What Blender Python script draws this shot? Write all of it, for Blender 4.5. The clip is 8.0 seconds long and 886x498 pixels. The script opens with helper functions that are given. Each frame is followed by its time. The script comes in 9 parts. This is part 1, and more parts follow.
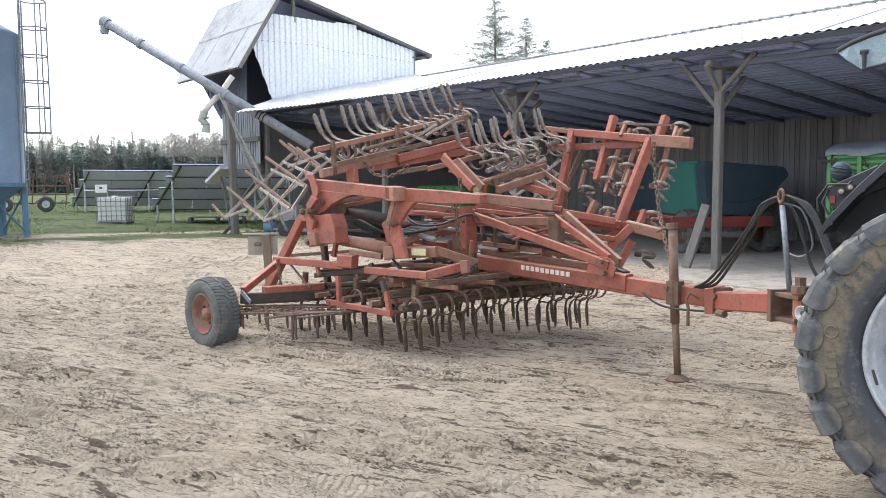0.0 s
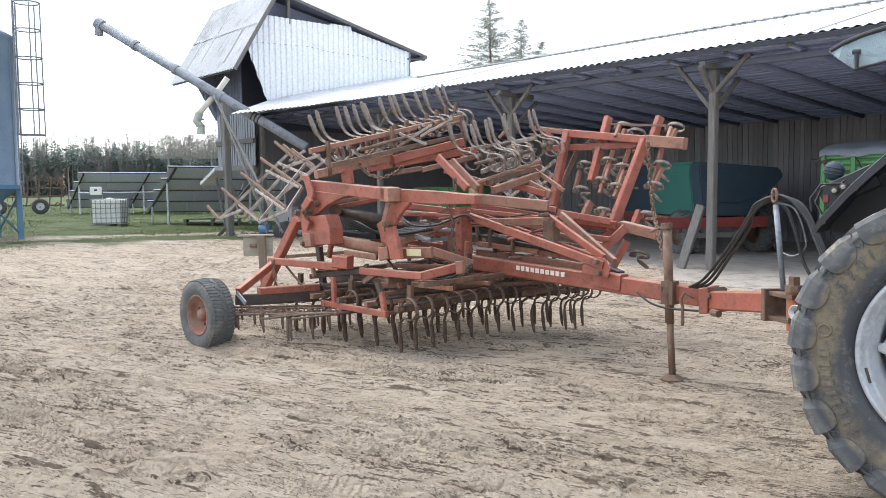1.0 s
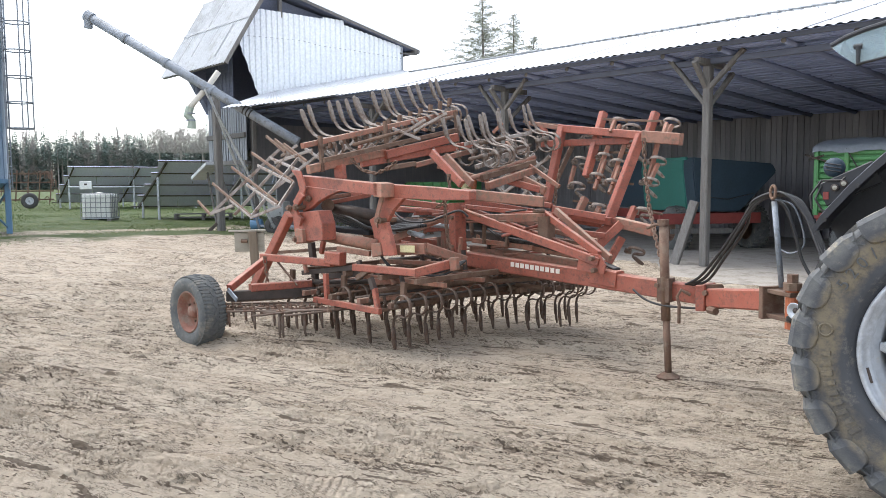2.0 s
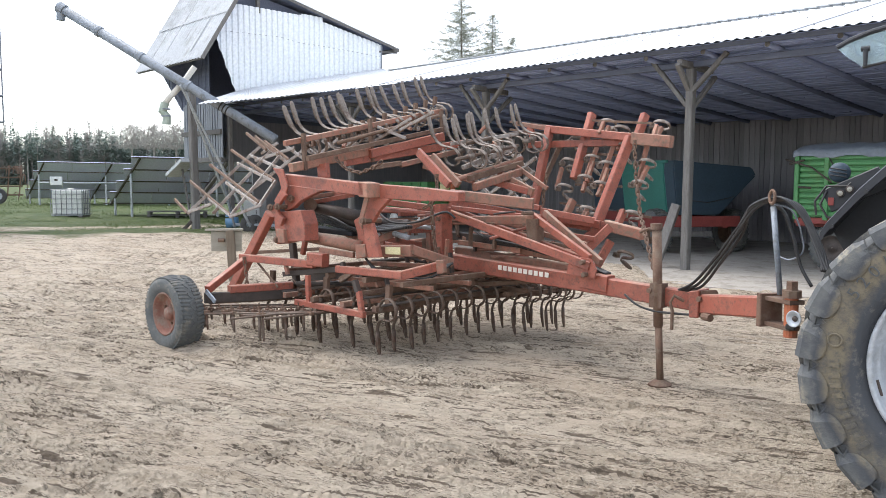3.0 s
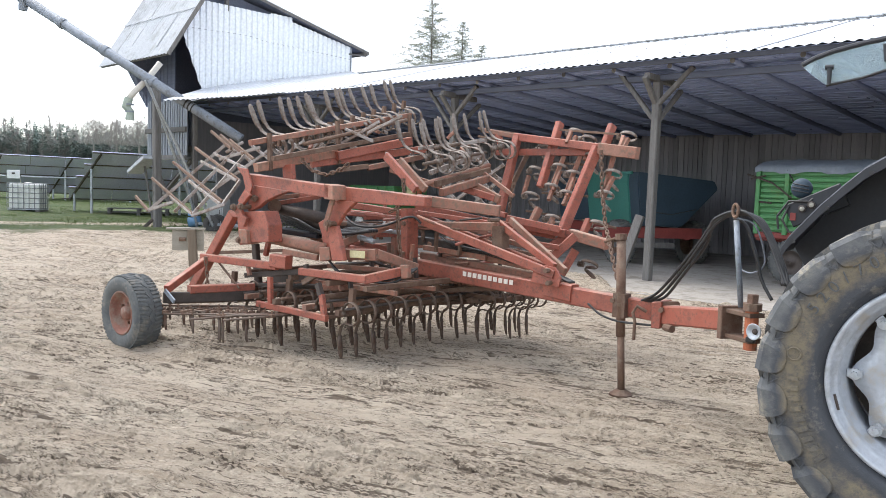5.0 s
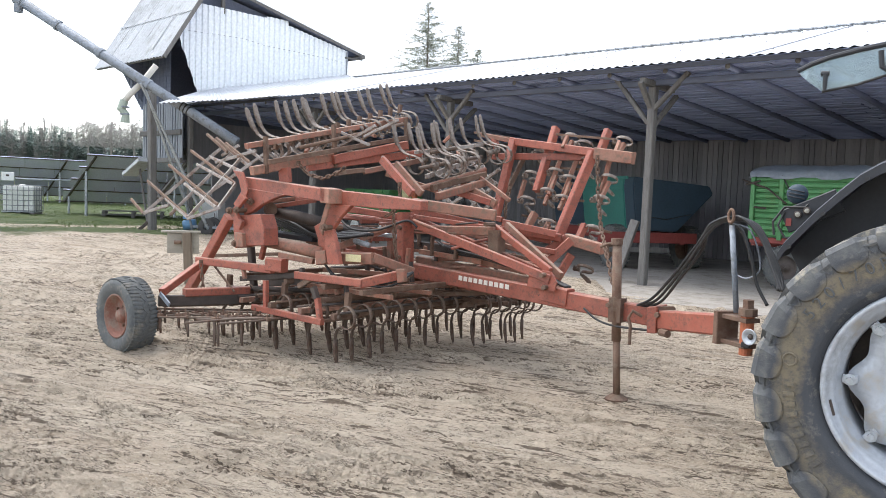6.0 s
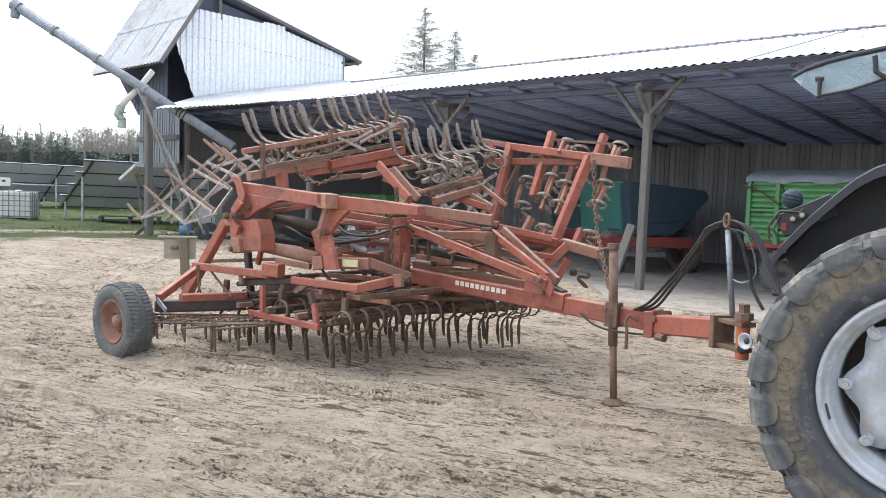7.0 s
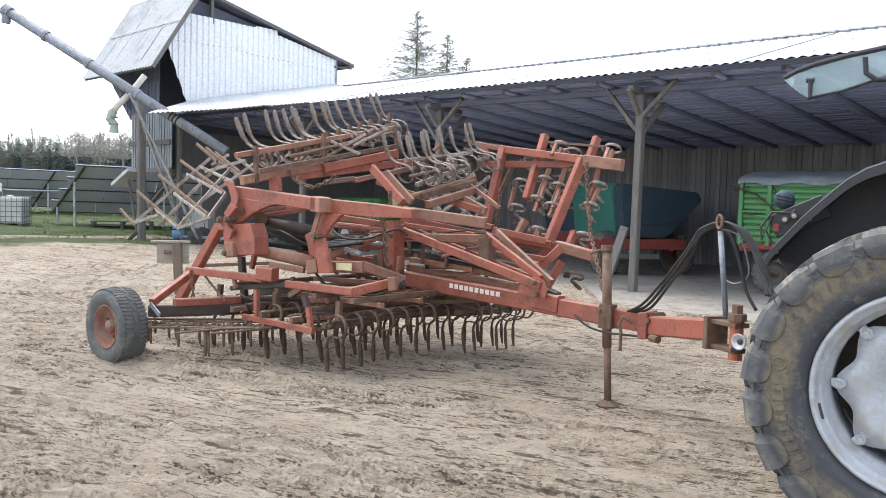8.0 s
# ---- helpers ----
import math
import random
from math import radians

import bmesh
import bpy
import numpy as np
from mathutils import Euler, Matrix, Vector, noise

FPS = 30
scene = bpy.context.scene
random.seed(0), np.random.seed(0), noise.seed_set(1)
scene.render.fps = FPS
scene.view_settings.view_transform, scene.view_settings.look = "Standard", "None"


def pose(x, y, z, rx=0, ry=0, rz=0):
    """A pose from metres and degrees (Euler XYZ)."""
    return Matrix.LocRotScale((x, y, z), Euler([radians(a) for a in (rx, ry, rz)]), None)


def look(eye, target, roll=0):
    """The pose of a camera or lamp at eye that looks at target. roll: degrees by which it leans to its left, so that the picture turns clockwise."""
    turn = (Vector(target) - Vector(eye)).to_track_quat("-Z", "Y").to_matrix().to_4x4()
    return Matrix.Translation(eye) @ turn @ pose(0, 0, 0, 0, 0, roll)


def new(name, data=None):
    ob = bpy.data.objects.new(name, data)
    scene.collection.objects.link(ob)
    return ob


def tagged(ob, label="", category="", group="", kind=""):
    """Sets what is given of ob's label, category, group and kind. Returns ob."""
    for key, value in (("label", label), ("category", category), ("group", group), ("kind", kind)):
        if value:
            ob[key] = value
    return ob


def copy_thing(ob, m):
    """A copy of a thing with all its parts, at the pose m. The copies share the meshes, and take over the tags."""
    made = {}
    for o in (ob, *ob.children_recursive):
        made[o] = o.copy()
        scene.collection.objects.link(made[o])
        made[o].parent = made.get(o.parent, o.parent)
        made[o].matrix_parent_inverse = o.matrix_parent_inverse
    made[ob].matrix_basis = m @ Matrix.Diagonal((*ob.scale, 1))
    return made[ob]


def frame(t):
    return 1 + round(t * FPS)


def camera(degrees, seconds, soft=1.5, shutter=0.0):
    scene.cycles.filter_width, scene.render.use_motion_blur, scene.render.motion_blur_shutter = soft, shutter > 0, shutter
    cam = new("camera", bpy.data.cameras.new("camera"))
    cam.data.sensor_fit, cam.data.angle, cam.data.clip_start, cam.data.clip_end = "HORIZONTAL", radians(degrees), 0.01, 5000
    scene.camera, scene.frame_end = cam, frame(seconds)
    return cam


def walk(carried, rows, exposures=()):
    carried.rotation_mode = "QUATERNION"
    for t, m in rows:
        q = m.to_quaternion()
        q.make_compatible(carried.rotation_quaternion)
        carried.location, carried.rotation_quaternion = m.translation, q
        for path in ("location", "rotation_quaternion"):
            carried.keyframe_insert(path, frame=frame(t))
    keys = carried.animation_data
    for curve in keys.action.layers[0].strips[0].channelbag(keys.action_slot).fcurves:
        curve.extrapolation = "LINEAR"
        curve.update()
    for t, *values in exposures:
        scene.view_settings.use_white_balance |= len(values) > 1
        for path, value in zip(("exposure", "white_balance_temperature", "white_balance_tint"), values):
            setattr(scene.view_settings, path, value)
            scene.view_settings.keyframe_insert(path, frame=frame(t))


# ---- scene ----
cam = camera(58.1, 8.0, soft=0.7)
PATH = [
    (0, (0.201, 0.485, 1.66), (0.175, 2.479, 1.503), -0.5),
    (0.5, (0.203, 0.476, 1.657), (0.179, 2.469, 1.503), -0.5),
    (1, (0.206, 0.477, 1.65), (0.191, 2.472, 1.497), -0.6),
    (1.5, (0.216, 0.487, 1.649), (0.208, 2.481, 1.492), -0.6),
    (2.8, (0.092, 0.741, 1.672), (0.143, 2.733, 1.497), -0.0),
    (3, (0.077, 0.767, 1.662), (0.145, 2.759, 1.496), 0.2),
    (3.5, (0.065, 0.785, 1.655), (0.174, 2.776, 1.497), 1.0),
    (4, (0.077, 0.798, 1.658), (0.202, 2.788, 1.504), 1.5),
    (4.5, (0.079, 0.804, 1.658), (0.221, 2.793, 1.505), 1.7),
    (6, (0.067, 0.808, 1.66), (0.235, 2.796, 1.519), 2.1),
    (6.5, (0.067, 0.803, 1.664), (0.237, 2.791, 1.53), 2.1),
    (7, (0.069, 0.8, 1.663), (0.244, 2.788, 1.534), 2.0),
    (7.5, (0.071, 0.79, 1.663), (0.255, 2.778, 1.538), 1.8),
    (8, (0.065, 0.793, 1.659), (0.256, 2.78, 1.539), 1.7),
]
walk(cam, [(t, look(eye, target, roll)) for t, eye, target, roll in PATH])

# ---------------------------------------------------------------- light
world = bpy.data.worlds.new("sky")
scene.world = world
world.use_nodes = True
wn, wl = world.node_tree.nodes, world.node_tree.links
wn.clear()
sky = wn.new("ShaderNodeTexSky")
sky.sky_type = 'NISHITA'
sky.sun_disc = False
sky.sun_elevation = radians(65)
sky.sun_rotation = radians(-58)
sky.dust_density = 1.2
sky.air_density = 1.0
grey = wn.new("ShaderNodeHueSaturation")
grey.inputs["Saturation"].default_value = 0.42
wbg = wn.new("ShaderNodeBackground")
wbg.inputs["Strength"].default_value = 0.15
wout = wn.new("ShaderNodeOutputWorld")
wl.new(sky.outputs[0], grey.inputs["Color"])
wl.new(grey.outputs[0], wbg.inputs["Color"])
wl.new(wbg.outputs[0], wout.inputs["Surface"])

sun_data = bpy.data.lights.new("sun", 'SUN')
sun_data.energy = 0.8
sun_data.angle = radians(38)
sun_data.color = (1.0, 0.97, 0.93)
sun = new("sun", sun_data)
sun.matrix_world = look((-5.5, 3.4, 14), (0, 0, 0))
scene.view_settings.exposure = 1.54


# ---------------------------------------------------------------- materials
def material(name, base, alt, rough=0.7, metal=0.0, scale=6.0, fine=60.0, bump=0.15, wear=None, wear_amount=0.45, wear_scale=9.0,
             stretch=(1, 1, 1), spread=0.0, depth=0.01, dust=None, grease=None):
    """Two colours mixed by large noise, fine grain in tone and relief, and patches of a third colour as wear."""
    m = bpy.data.materials.new(name)
    m.use_nodes = True
    n, l = m.node_tree.nodes, m.node_tree.links
    bsdf = n["Principled BSDF"]
    bsdf.inputs["Metallic"].default_value = metal
    tc = n.new("ShaderNodeTexCoord")
    mp = n.new("ShaderNodeMapping")
    mp.inputs["Scale"].default_value = stretch
    l.new(tc.outputs["Object"], mp.inputs["Vector"])
    big = n.new("ShaderNodeTexNoise")
    big.inputs["Scale"].default_value = scale
    big.inputs["Detail"].default_value = 5
    l.new(mp.outputs[0], big.inputs["Vector"])
    small = n.new("ShaderNodeTexNoise")
    small.inputs["Scale"].default_value = fine
    small.inputs["Detail"].default_value = 6
    l.new(mp.outputs[0], small.inputs["Vector"])
    ramp = n.new("ShaderNodeMapRange")
    ramp.inputs["From Min"].default_value = 0.32
    ramp.inputs["From Max"].default_value = 0.68
    l.new(big.outputs["Fac"], ramp.inputs["Value"])
    mix = n.new("ShaderNodeMix")
    mix.data_type = 'RGBA'
    mix.inputs["A"].default_value = (*base, 1)
    mix.inputs["B"].default_value = (*alt, 1)
    l.new(ramp.outputs[0], mix.inputs["Factor"])
    colour = mix.outputs["Result"]
    if wear:
        wnoise = n.new("ShaderNodeTexNoise")
        wnoise.inputs["Scale"].default_value = wear_scale
        wnoise.inputs["Detail"].default_value = 9
        wnoise.inputs["Roughness"].default_value = 0.7
        l.new(mp.outputs[0], wnoise.inputs["Vector"])
        wr = n.new("ShaderNodeMapRange")
        wr.inputs["From Min"].default_value = 0.62 - 0.3 * wear_amount
        wr.inputs["From Max"].default_value = 0.70 - 0.2 * wear_amount
        l.new(wnoise.outputs["Fac"], wr.inputs["Value"])
        wm = n.new("ShaderNodeMix")
        wm.data_type = 'RGBA'
        wm.inputs["B"].default_value = (*wear, 1)
        l.new(wr.outputs[0], wm.inputs["Factor"])
        l.new(colour, wm.inputs["A"])
        colour = wm.outputs["Result"]
        gn = n.new("ShaderNodeTexNoise")
        gn.inputs["Scale"].default_value = wear_scale * 0.3
        gn.inputs["Detail"].default_value = 10
        gn.inputs["Roughness"].default_value = 0.75
        l.new(mp.outputs[0], gn.inputs["Vector"])
        gr = n.new("ShaderNodeMapRange")
        gr.inputs["From Min"].default_value = 0.54
        gr.inputs["From Max"].default_value = 0.70
        gr.inputs["To Max"].default_value = 0.65
        l.new(gn.outputs["Fac"], gr.inputs["Value"])
        gm = n.new("ShaderNodeMix")
        gm.data_type = 'RGBA'
        gm.inputs["B"].default_value = (wear[0] * 0.45, wear[1] * 0.45, wear[2] * 0.45, 1)
        l.new(gr.outputs[0], gm.inputs["Factor"])
        l.new(colour, gm.inputs["A"])
        colour = gm.outputs["Result"]
    if grease:
        # dark oily blotches with sharp edges
        on = n.new("ShaderNodeTexNoise")
        on.inputs["Scale"].default_value = 2.6
        on.inputs["Detail"].default_value = 6
        on.inputs["Roughness"].default_value = 0.62
        l.new(mp.outputs[0], on.inputs["Vector"])
        orr = n.new("ShaderNodeMapRange")
        orr.inputs["From Min"].default_value = 0.54
        orr.inputs["From Max"].default_value = 0.70
        orr.inputs["To Max"].default_value = 0.7
        l.new(on.outputs["Fac"], orr.inputs["Value"])
        om = n.new("ShaderNodeMix")
        om.data_type = 'RGBA'
        om.inputs["B"].default_value = (*grease, 1)
        l.new(orr.outputs[0], om.inputs["Factor"])
        l.new(colour, om.inputs["A"])
        colour = om.outputs["Result"]
    if dust:
        # dry soil lies on faces that look up
        geo = n.new("ShaderNodeNewGeometry")
        up = n.new("ShaderNodeSeparateXYZ")
        l.new(geo.outputs["Normal"], up.inputs[0])
        ur = n.new("ShaderNodeMapRange")
        ur.inputs["From Min"].default_value = 0.55
        ur.inputs["From Max"].default_value = 0.95
        ur.inputs["To Max"].default_value = 0.75
        l.new(up.outputs["Z"], ur.inputs["Value"])
        um = n.new("ShaderNodeMath")
        um.operation = 'MULTIPLY'
        l.new(ur.outputs[0], um.inputs[0])
        l.new(ramp.outputs[0], um.inputs[1])
        dm = n.new("ShaderNodeMix")
        dm.data_type = 'RGBA'
        dm.inputs["B"].default_value = (*dust, 1)
        l.new(um.outputs[0], dm.inputs["Factor"])
        l.new(colour, dm.inputs["A"])
        colour = dm.outputs["Result"]
    hv = n.new("ShaderNodeHueSaturation")
    tone = n.new("ShaderNodeMapRange")
    tone.inputs["To Min"].default_value = 0.72
    tone.inputs["To Max"].default_value = 1.25
    l.new(small.outputs["Fac"], tone.inputs["Value"])
    value = tone.outputs[0]
    if spread:
        info = n.new("ShaderNodeObjectInfo")
        rnd = n.new("ShaderNodeMapRange")
        rnd.inputs["To Min"].default_value = 1 - spread
        rnd.inputs["To Max"].default_value = 1 + spread
        l.new(info.outputs["Random"], rnd.inputs["Value"])
        mul = n.new("ShaderNodeMath")
        mul.operation = 'MULTIPLY'
        l.new(value, mul.inputs[0])
        l.new(rnd.outputs[0], mul.inputs[1])
        value = mul.outputs[0]
    l.new(value, hv.inputs["Value"])
    l.new(colour, hv.inputs["Color"])
    l.new(hv.outputs[0], bsdf.inputs["Base Color"])
    rr = n.new("ShaderNodeMapRange")
    rr.inputs["To Min"].default_value = max(0.03, rough - 0.12)
    rr.inputs["To Max"].default_value = min(1.0, rough + 0.12)
    l.new(big.outputs["Fac"], rr.inputs["Value"])
    l.new(rr.outputs[0], bsdf.inputs["Roughness"])
    bp = n.new("ShaderNodeBump")
    bp.inputs["Strength"].default_value = bump
    bp.inputs["Distance"].default_value = depth
    l.new(small.outputs["Fac"], bp.inputs["Height"])
    l.new(bp.outputs[0], bsdf.inputs["Normal"])
    return m


RED = material("weathered_red_paint", (0.315, 0.085, 0.054), (0.37, 0.120, 0.080), 0.55, scale=5, fine=90, bump=0.10,
               wear=(0.20, 0.085, 0.06), wear_amount=0.33, wear_scale=30, spread=0.12, dust=(0.40, 0.27, 0.195), grease=(0.12, 0.055, 0.043))
RED_DUSTY = material("dusty_red_paint", (0.315, 0.125, 0.082), (0.36, 0.19, 0.135), 0.72, scale=4, fine=80, bump=0.14,
                     wear=(0.22, 0.145, 0.102), wear_amount=0.45, wear_scale=20, spread=0.18, dust=(0.44, 0.345, 0.26), grease=(0.14, 0.088, 0.066))
RUST = material("muddy_rusty_steel", (0.125, 0.070, 0.048), (0.20, 0.128, 0.090), 0.8, metal=0.15, scale=9, fine=110, bump=0.35,
                wear=(0.19, 0.135, 0.098), wear_amount=0.4, wear_scale=14, spread=0.15)
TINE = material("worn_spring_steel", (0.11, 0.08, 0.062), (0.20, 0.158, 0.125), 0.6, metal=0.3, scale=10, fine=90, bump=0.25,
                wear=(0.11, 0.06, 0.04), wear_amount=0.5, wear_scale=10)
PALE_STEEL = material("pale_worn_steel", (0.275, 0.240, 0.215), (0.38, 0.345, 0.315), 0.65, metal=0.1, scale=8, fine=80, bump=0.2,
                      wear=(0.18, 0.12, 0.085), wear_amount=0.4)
TINE_PALE = material("pale_spring_steel", (0.20, 0.165, 0.138), (0.31, 0.270, 0.235), 0.65, metal=0.1, scale=10, fine=90, bump=0.25,
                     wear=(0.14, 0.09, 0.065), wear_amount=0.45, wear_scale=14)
DARK_STEEL = material("dark_oily_steel", (0.05, 0.042, 0.038), (0.09, 0.07, 0.06), 0.55, metal=0.3, scale=8, fine=70, bump=0.3)
GALV = material("galvanised_steel", (0.42, 0.45, 0.48), (0.52, 0.55, 0.58), 0.5, metal=0.5, scale=6, fine=50, bump=0.1,
                wear=(0.33, 0.34, 0.35), wear_amount=0.3)
RUBBER = material("muddy_rubber", (0.045, 0.045, 0.046), (0.075, 0.072, 0.068), 0.8, scale=7, fine=60, bump=0.3,
                  wear=(0.13, 0.12, 0.105), wear_amount=0.2, wear_scale=6)
DUSTY_RUBBER = material("dust_greyed_rubber", (0.075, 0.082, 0.085), (0.12, 0.125, 0.122), 0.85, scale=7, fine=60, bump=0.3,
                        wear=(0.17, 0.16, 0.14), wear_amount=0.3, wear_scale=8)
HOSE = material("black_hose", (0.02, 0.02, 0.021), (0.035, 0.034, 0.033), 0.45, scale=20, fine=120, bump=0.05)
SILVER = material("silver_rim_paint", (0.42, 0.45, 0.49), (0.48, 0.51, 0.55), 0.45, metal=0.2, scale=3, fine=40, bump=0.05,
                  wear=(0.38, 0.36, 0.33), wear_amount=0.22, wear_scale=5)
WOOD = material("grey_weathered_timber", (0.115, 0.112, 0.108), (0.18, 0.172, 0.162), 0.85, scale=3, fine=40, bump=0.4,
                stretch=(6, 6, 0.6), wear=(0.12, 0.105, 0.09), wear_amount=0.3, spread=0.18)
# Aged timber with the navy of the shaded interior mixed into its colour.
WOOD_DARK = material("shade_tinted_aged_timber", (0.10, 0.115, 0.16), (0.135, 0.15, 0.20), 0.9, scale=3, fine=40, bump=0.4, stretch=(0.6, 6, 6))
BOARD = material("old_wall_board", (0.21, 0.21, 0.23), (0.28, 0.275, 0.29), 0.9, scale=2, fine=30, bump=0.4,
                 stretch=(6, 6, 0.5), spread=0.17)
# Rafters: the interior's blue shade is put into the colour.
RAFTER = material("shade_blue_rafter_timber", (0.20, 0.235, 0.36), (0.26, 0.30, 0.44), 0.9, scale=3, fine=40, bump=0.4, stretch=(6, 0.6, 6))
# Darker than the other timber, to keep the roof edge dark.
FRONT_TIMBER = material("dark_fascia_timber", (0.045, 0.048, 0.060), (0.065, 0.068, 0.082), 0.9, scale=3, fine=40, bump=0.3, stretch=(0.6, 6, 6))
# Ceiling boards: blue shade and veiling haze are put into the colour.
CEIL = material("shade_blue_ceiling_board", (0.265, 0.32, 0.51), (0.33, 0.39, 0.585), 0.9, scale=2, fine=25, bump=0.4,
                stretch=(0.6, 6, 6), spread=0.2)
ROOF = material("pale_zinc_roofing", (0.62, 0.64, 0.67), (0.69, 0.71, 0.74), 0.5, scale=0.7, fine=14, bump=0.05,
                wear=(0.58, 0.59, 0.58), wear_amount=0.25, wear_scale=1.5)
BARN_ROOF = material("weathered_zinc_roofing", (0.42, 0.44, 0.46), (0.50, 0.52, 0.54), 0.55, scale=0.8, fine=14, bump=0.05,
                     wear=(0.36, 0.37, 0.37), wear_amount=0.3, wear_scale=1.5)
CLAD = material("pale_corrugated_cladding", (0.76, 0.79, 0.82), (0.80, 0.83, 0.86), 0.5, scale=0.8, fine=12, bump=0.02)
CLAD_GREY = material("grey_corrugated_cladding", (0.17, 0.19, 0.22), (0.23, 0.25, 0.28), 0.55, scale=1, fine=15, bump=0.08)
BLUE = material("blue_grey_silo_steel", (0.15, 0.22, 0.31), (0.19, 0.27, 0.37), 0.5, metal=0.1, scale=1.5, fine=20, bump=0.06)
BLUE_LEG = material("blue_paint", (0.09, 0.20, 0.34), (0.12, 0.24, 0.38), 0.5, scale=4, fine=40, bump=0.06)
CONCRETE = material("dusty_concrete", (0.34, 0.31, 0.275), (0.42, 0.385, 0.34), 0.9, scale=1.2, fine=30, bump=0.3,
                    wear=(0.26, 0.235, 0.20), wear_amount=0.4, wear_scale=2)
GREEN = material("green_trailer_paint", (0.06, 0.22, 0.075), (0.08, 0.26, 0.095), 0.5, scale=3, fine=40, bump=0.06,
                 wear=(0.10, 0.22, 0.07), wear_amount=0.3, wear_scale=3)
TEAL = material("teal_hopper_paint", (0.035, 0.16, 0.135), (0.045, 0.19, 0.16), 0.5, scale=2, fine=30, bump=0.05)
NAVY = material("dark_blue_tarpaulin", (0.022, 0.042, 0.062), (0.03, 0.056, 0.082), 0.6, scale=2, fine=20, bump=0.2)
CHASSIS = material("red_chassis_paint", (0.20, 0.035, 0.03), (0.25, 0.05, 0.042), 0.6, scale=3, fine=30, bump=0.08)
TARP = material("grey_tarpaulin", (0.17, 0.195, 0.225), (0.23, 0.26, 0.29), 0.6, scale=3, fine=15, bump=0.3)
PLASTIC = material("white_translucent_plastic", (0.74, 0.74, 0.70), (0.80, 0.80, 0.77), 0.4, scale=2, fine=30, bump=0.03)
WHITE = material("white_enamel", (0.75, 0.75, 0.73), (0.80, 0.80, 0.78), 0.4, scale=3, fine=30, bump=0.03)
PANEL_BACK = material("solar_panel_back_sheet", (0.72, 0.74, 0.93), (0.77, 0.79, 0.96), 0.5, scale=1, fine=20, bump=0.03)
FENDER = material("dark_fender_plastic", (0.022, 0.024, 0.029), (0.03, 0.032, 0.038), 0.55, scale=4, fine=60, bump=0.05)
YELLOW = material("pale_yellow_label", (0.62, 0.56, 0.30), (0.66, 0.60, 0.36), 0.6, scale=20, fine=90, bump=0.03)
LETTER = material("cream_lettering", (0.72, 0.66, 0.58), (0.76, 0.70, 0.62), 0.6, scale=20, fine=90, bump=0.02)
ORANGE = material("orange_paint", (0.40, 0.11, 0.045), (0.45, 0.14, 0.06), 0.6, scale=8, fine=60, bump=0.08,
                  wear=(0.2, 0.12, 0.08), wear_amount=0.3)
RIM_RUST = material("rusty_red_rim", (0.20, 0.085, 0.06), (0.26, 0.12, 0.085), 0.75, scale=6, fine=60, bump=0.15, wear=(0.24, 0.17, 0.13), wear_amount=0.5)
BARK = material("grey_bark", (0.12, 0.10, 0.085), (0.18, 0.155, 0.135), 0.9, scale=5, fine=40, bump=0.4)
# Far needles: distance haze is put into the colour, paler and bluer.
NEEDLE = material("haze_paled_needles", (0.13, 0.185, 0.165), (0.185, 0.235, 0.205), 0.8, scale=1.2, fine=8, bump=0.0)
THIN_NEEDLE = material("thin_pale_needles", (0.25, 0.265, 0.215), (0.33, 0.335, 0.28), 0.85, scale=1.2, fine=8, bump=0.0)
CAGE = material("dull_cage_steel", (0.20, 0.21, 0.22), (0.27, 0.28, 0.29), 0.5, metal=0.4, scale=6, fine=40, bump=0.05)
TWIG = material("bare_twigs", (0.25, 0.225, 0.21), (0.33, 0.305, 0.29), 0.9, scale=1, fine=8, bump=0.0)
BLADE = material("short_grass", (0.085, 0.135, 0.035), (0.15, 0.185, 0.065), 0.85, scale=0.6, fine=6, bump=0.0)
CRATE = material("grey_painted_box", (0.45, 0.46, 0.46), (0.52, 0.53, 0.53), 0.6, scale=2, fine=30, bump=0.1)


def glass_material():
    m = bpy.data.materials.new("tinted_roof_glass")
    m.use_nodes = True
    b = m.node_tree.nodes["Principled BSDF"]
    b.inputs["Base Color"].default_value = (0.70, 0.80, 0.83, 1)
    b.inputs["Roughness"].default_value = 0.08
    b.inputs["Transmission Weight"].default_value = 0.8
    b.inputs["IOR"].default_value = 1.3
    return m


GLASS = glass_material()
LAMP = material("lamp_lens", (0.36, 0.34, 0.28), (0.42, 0.40, 0.34), 0.2, scale=20, fine=60, bump=0.05)


# ---------------------------------------------------------------- mesh helpers
def link_mesh(name, bm, mat, smooth=False):
    me = bpy.data.meshes.new(name)
    bm.to_mesh(me)
    bm.free()
    for mt in (mat if isinstance(mat, (list, tuple)) else [mat]):
        me.materials.append(mt)
    if smooth:
        for p in me.polygons:
            p.use_smooth = True
    return new(name, me)


def part(name, bm, mat, parent=None, label="", smooth=False):
    ob = link_mesh(name, bm, mat, smooth)
    if parent:
        ob.parent = parent
    return tagged(ob, label)


def thing(name, m, label, category, group="", kind=""):
    ob = new(name)
    ob.matrix_world = m
    return tagged(ob, label, category, group, kind)


def beam_frame(p0, p1, up=(0, 0, 1)):
    p0, p1 = Vector(p0), Vector(p1)
    x = (p1 - p0).normalized()
    up = Vector(up)
    if abs(x.dot(up)) > 0.98:
        up = Vector((1, 0, 0)) if abs(x.x) < 0.9 else Vector((0, 1, 0))
    y = up.cross(x).normalized()
    z = x.cross(y)
    return p0, p1, x, y, z


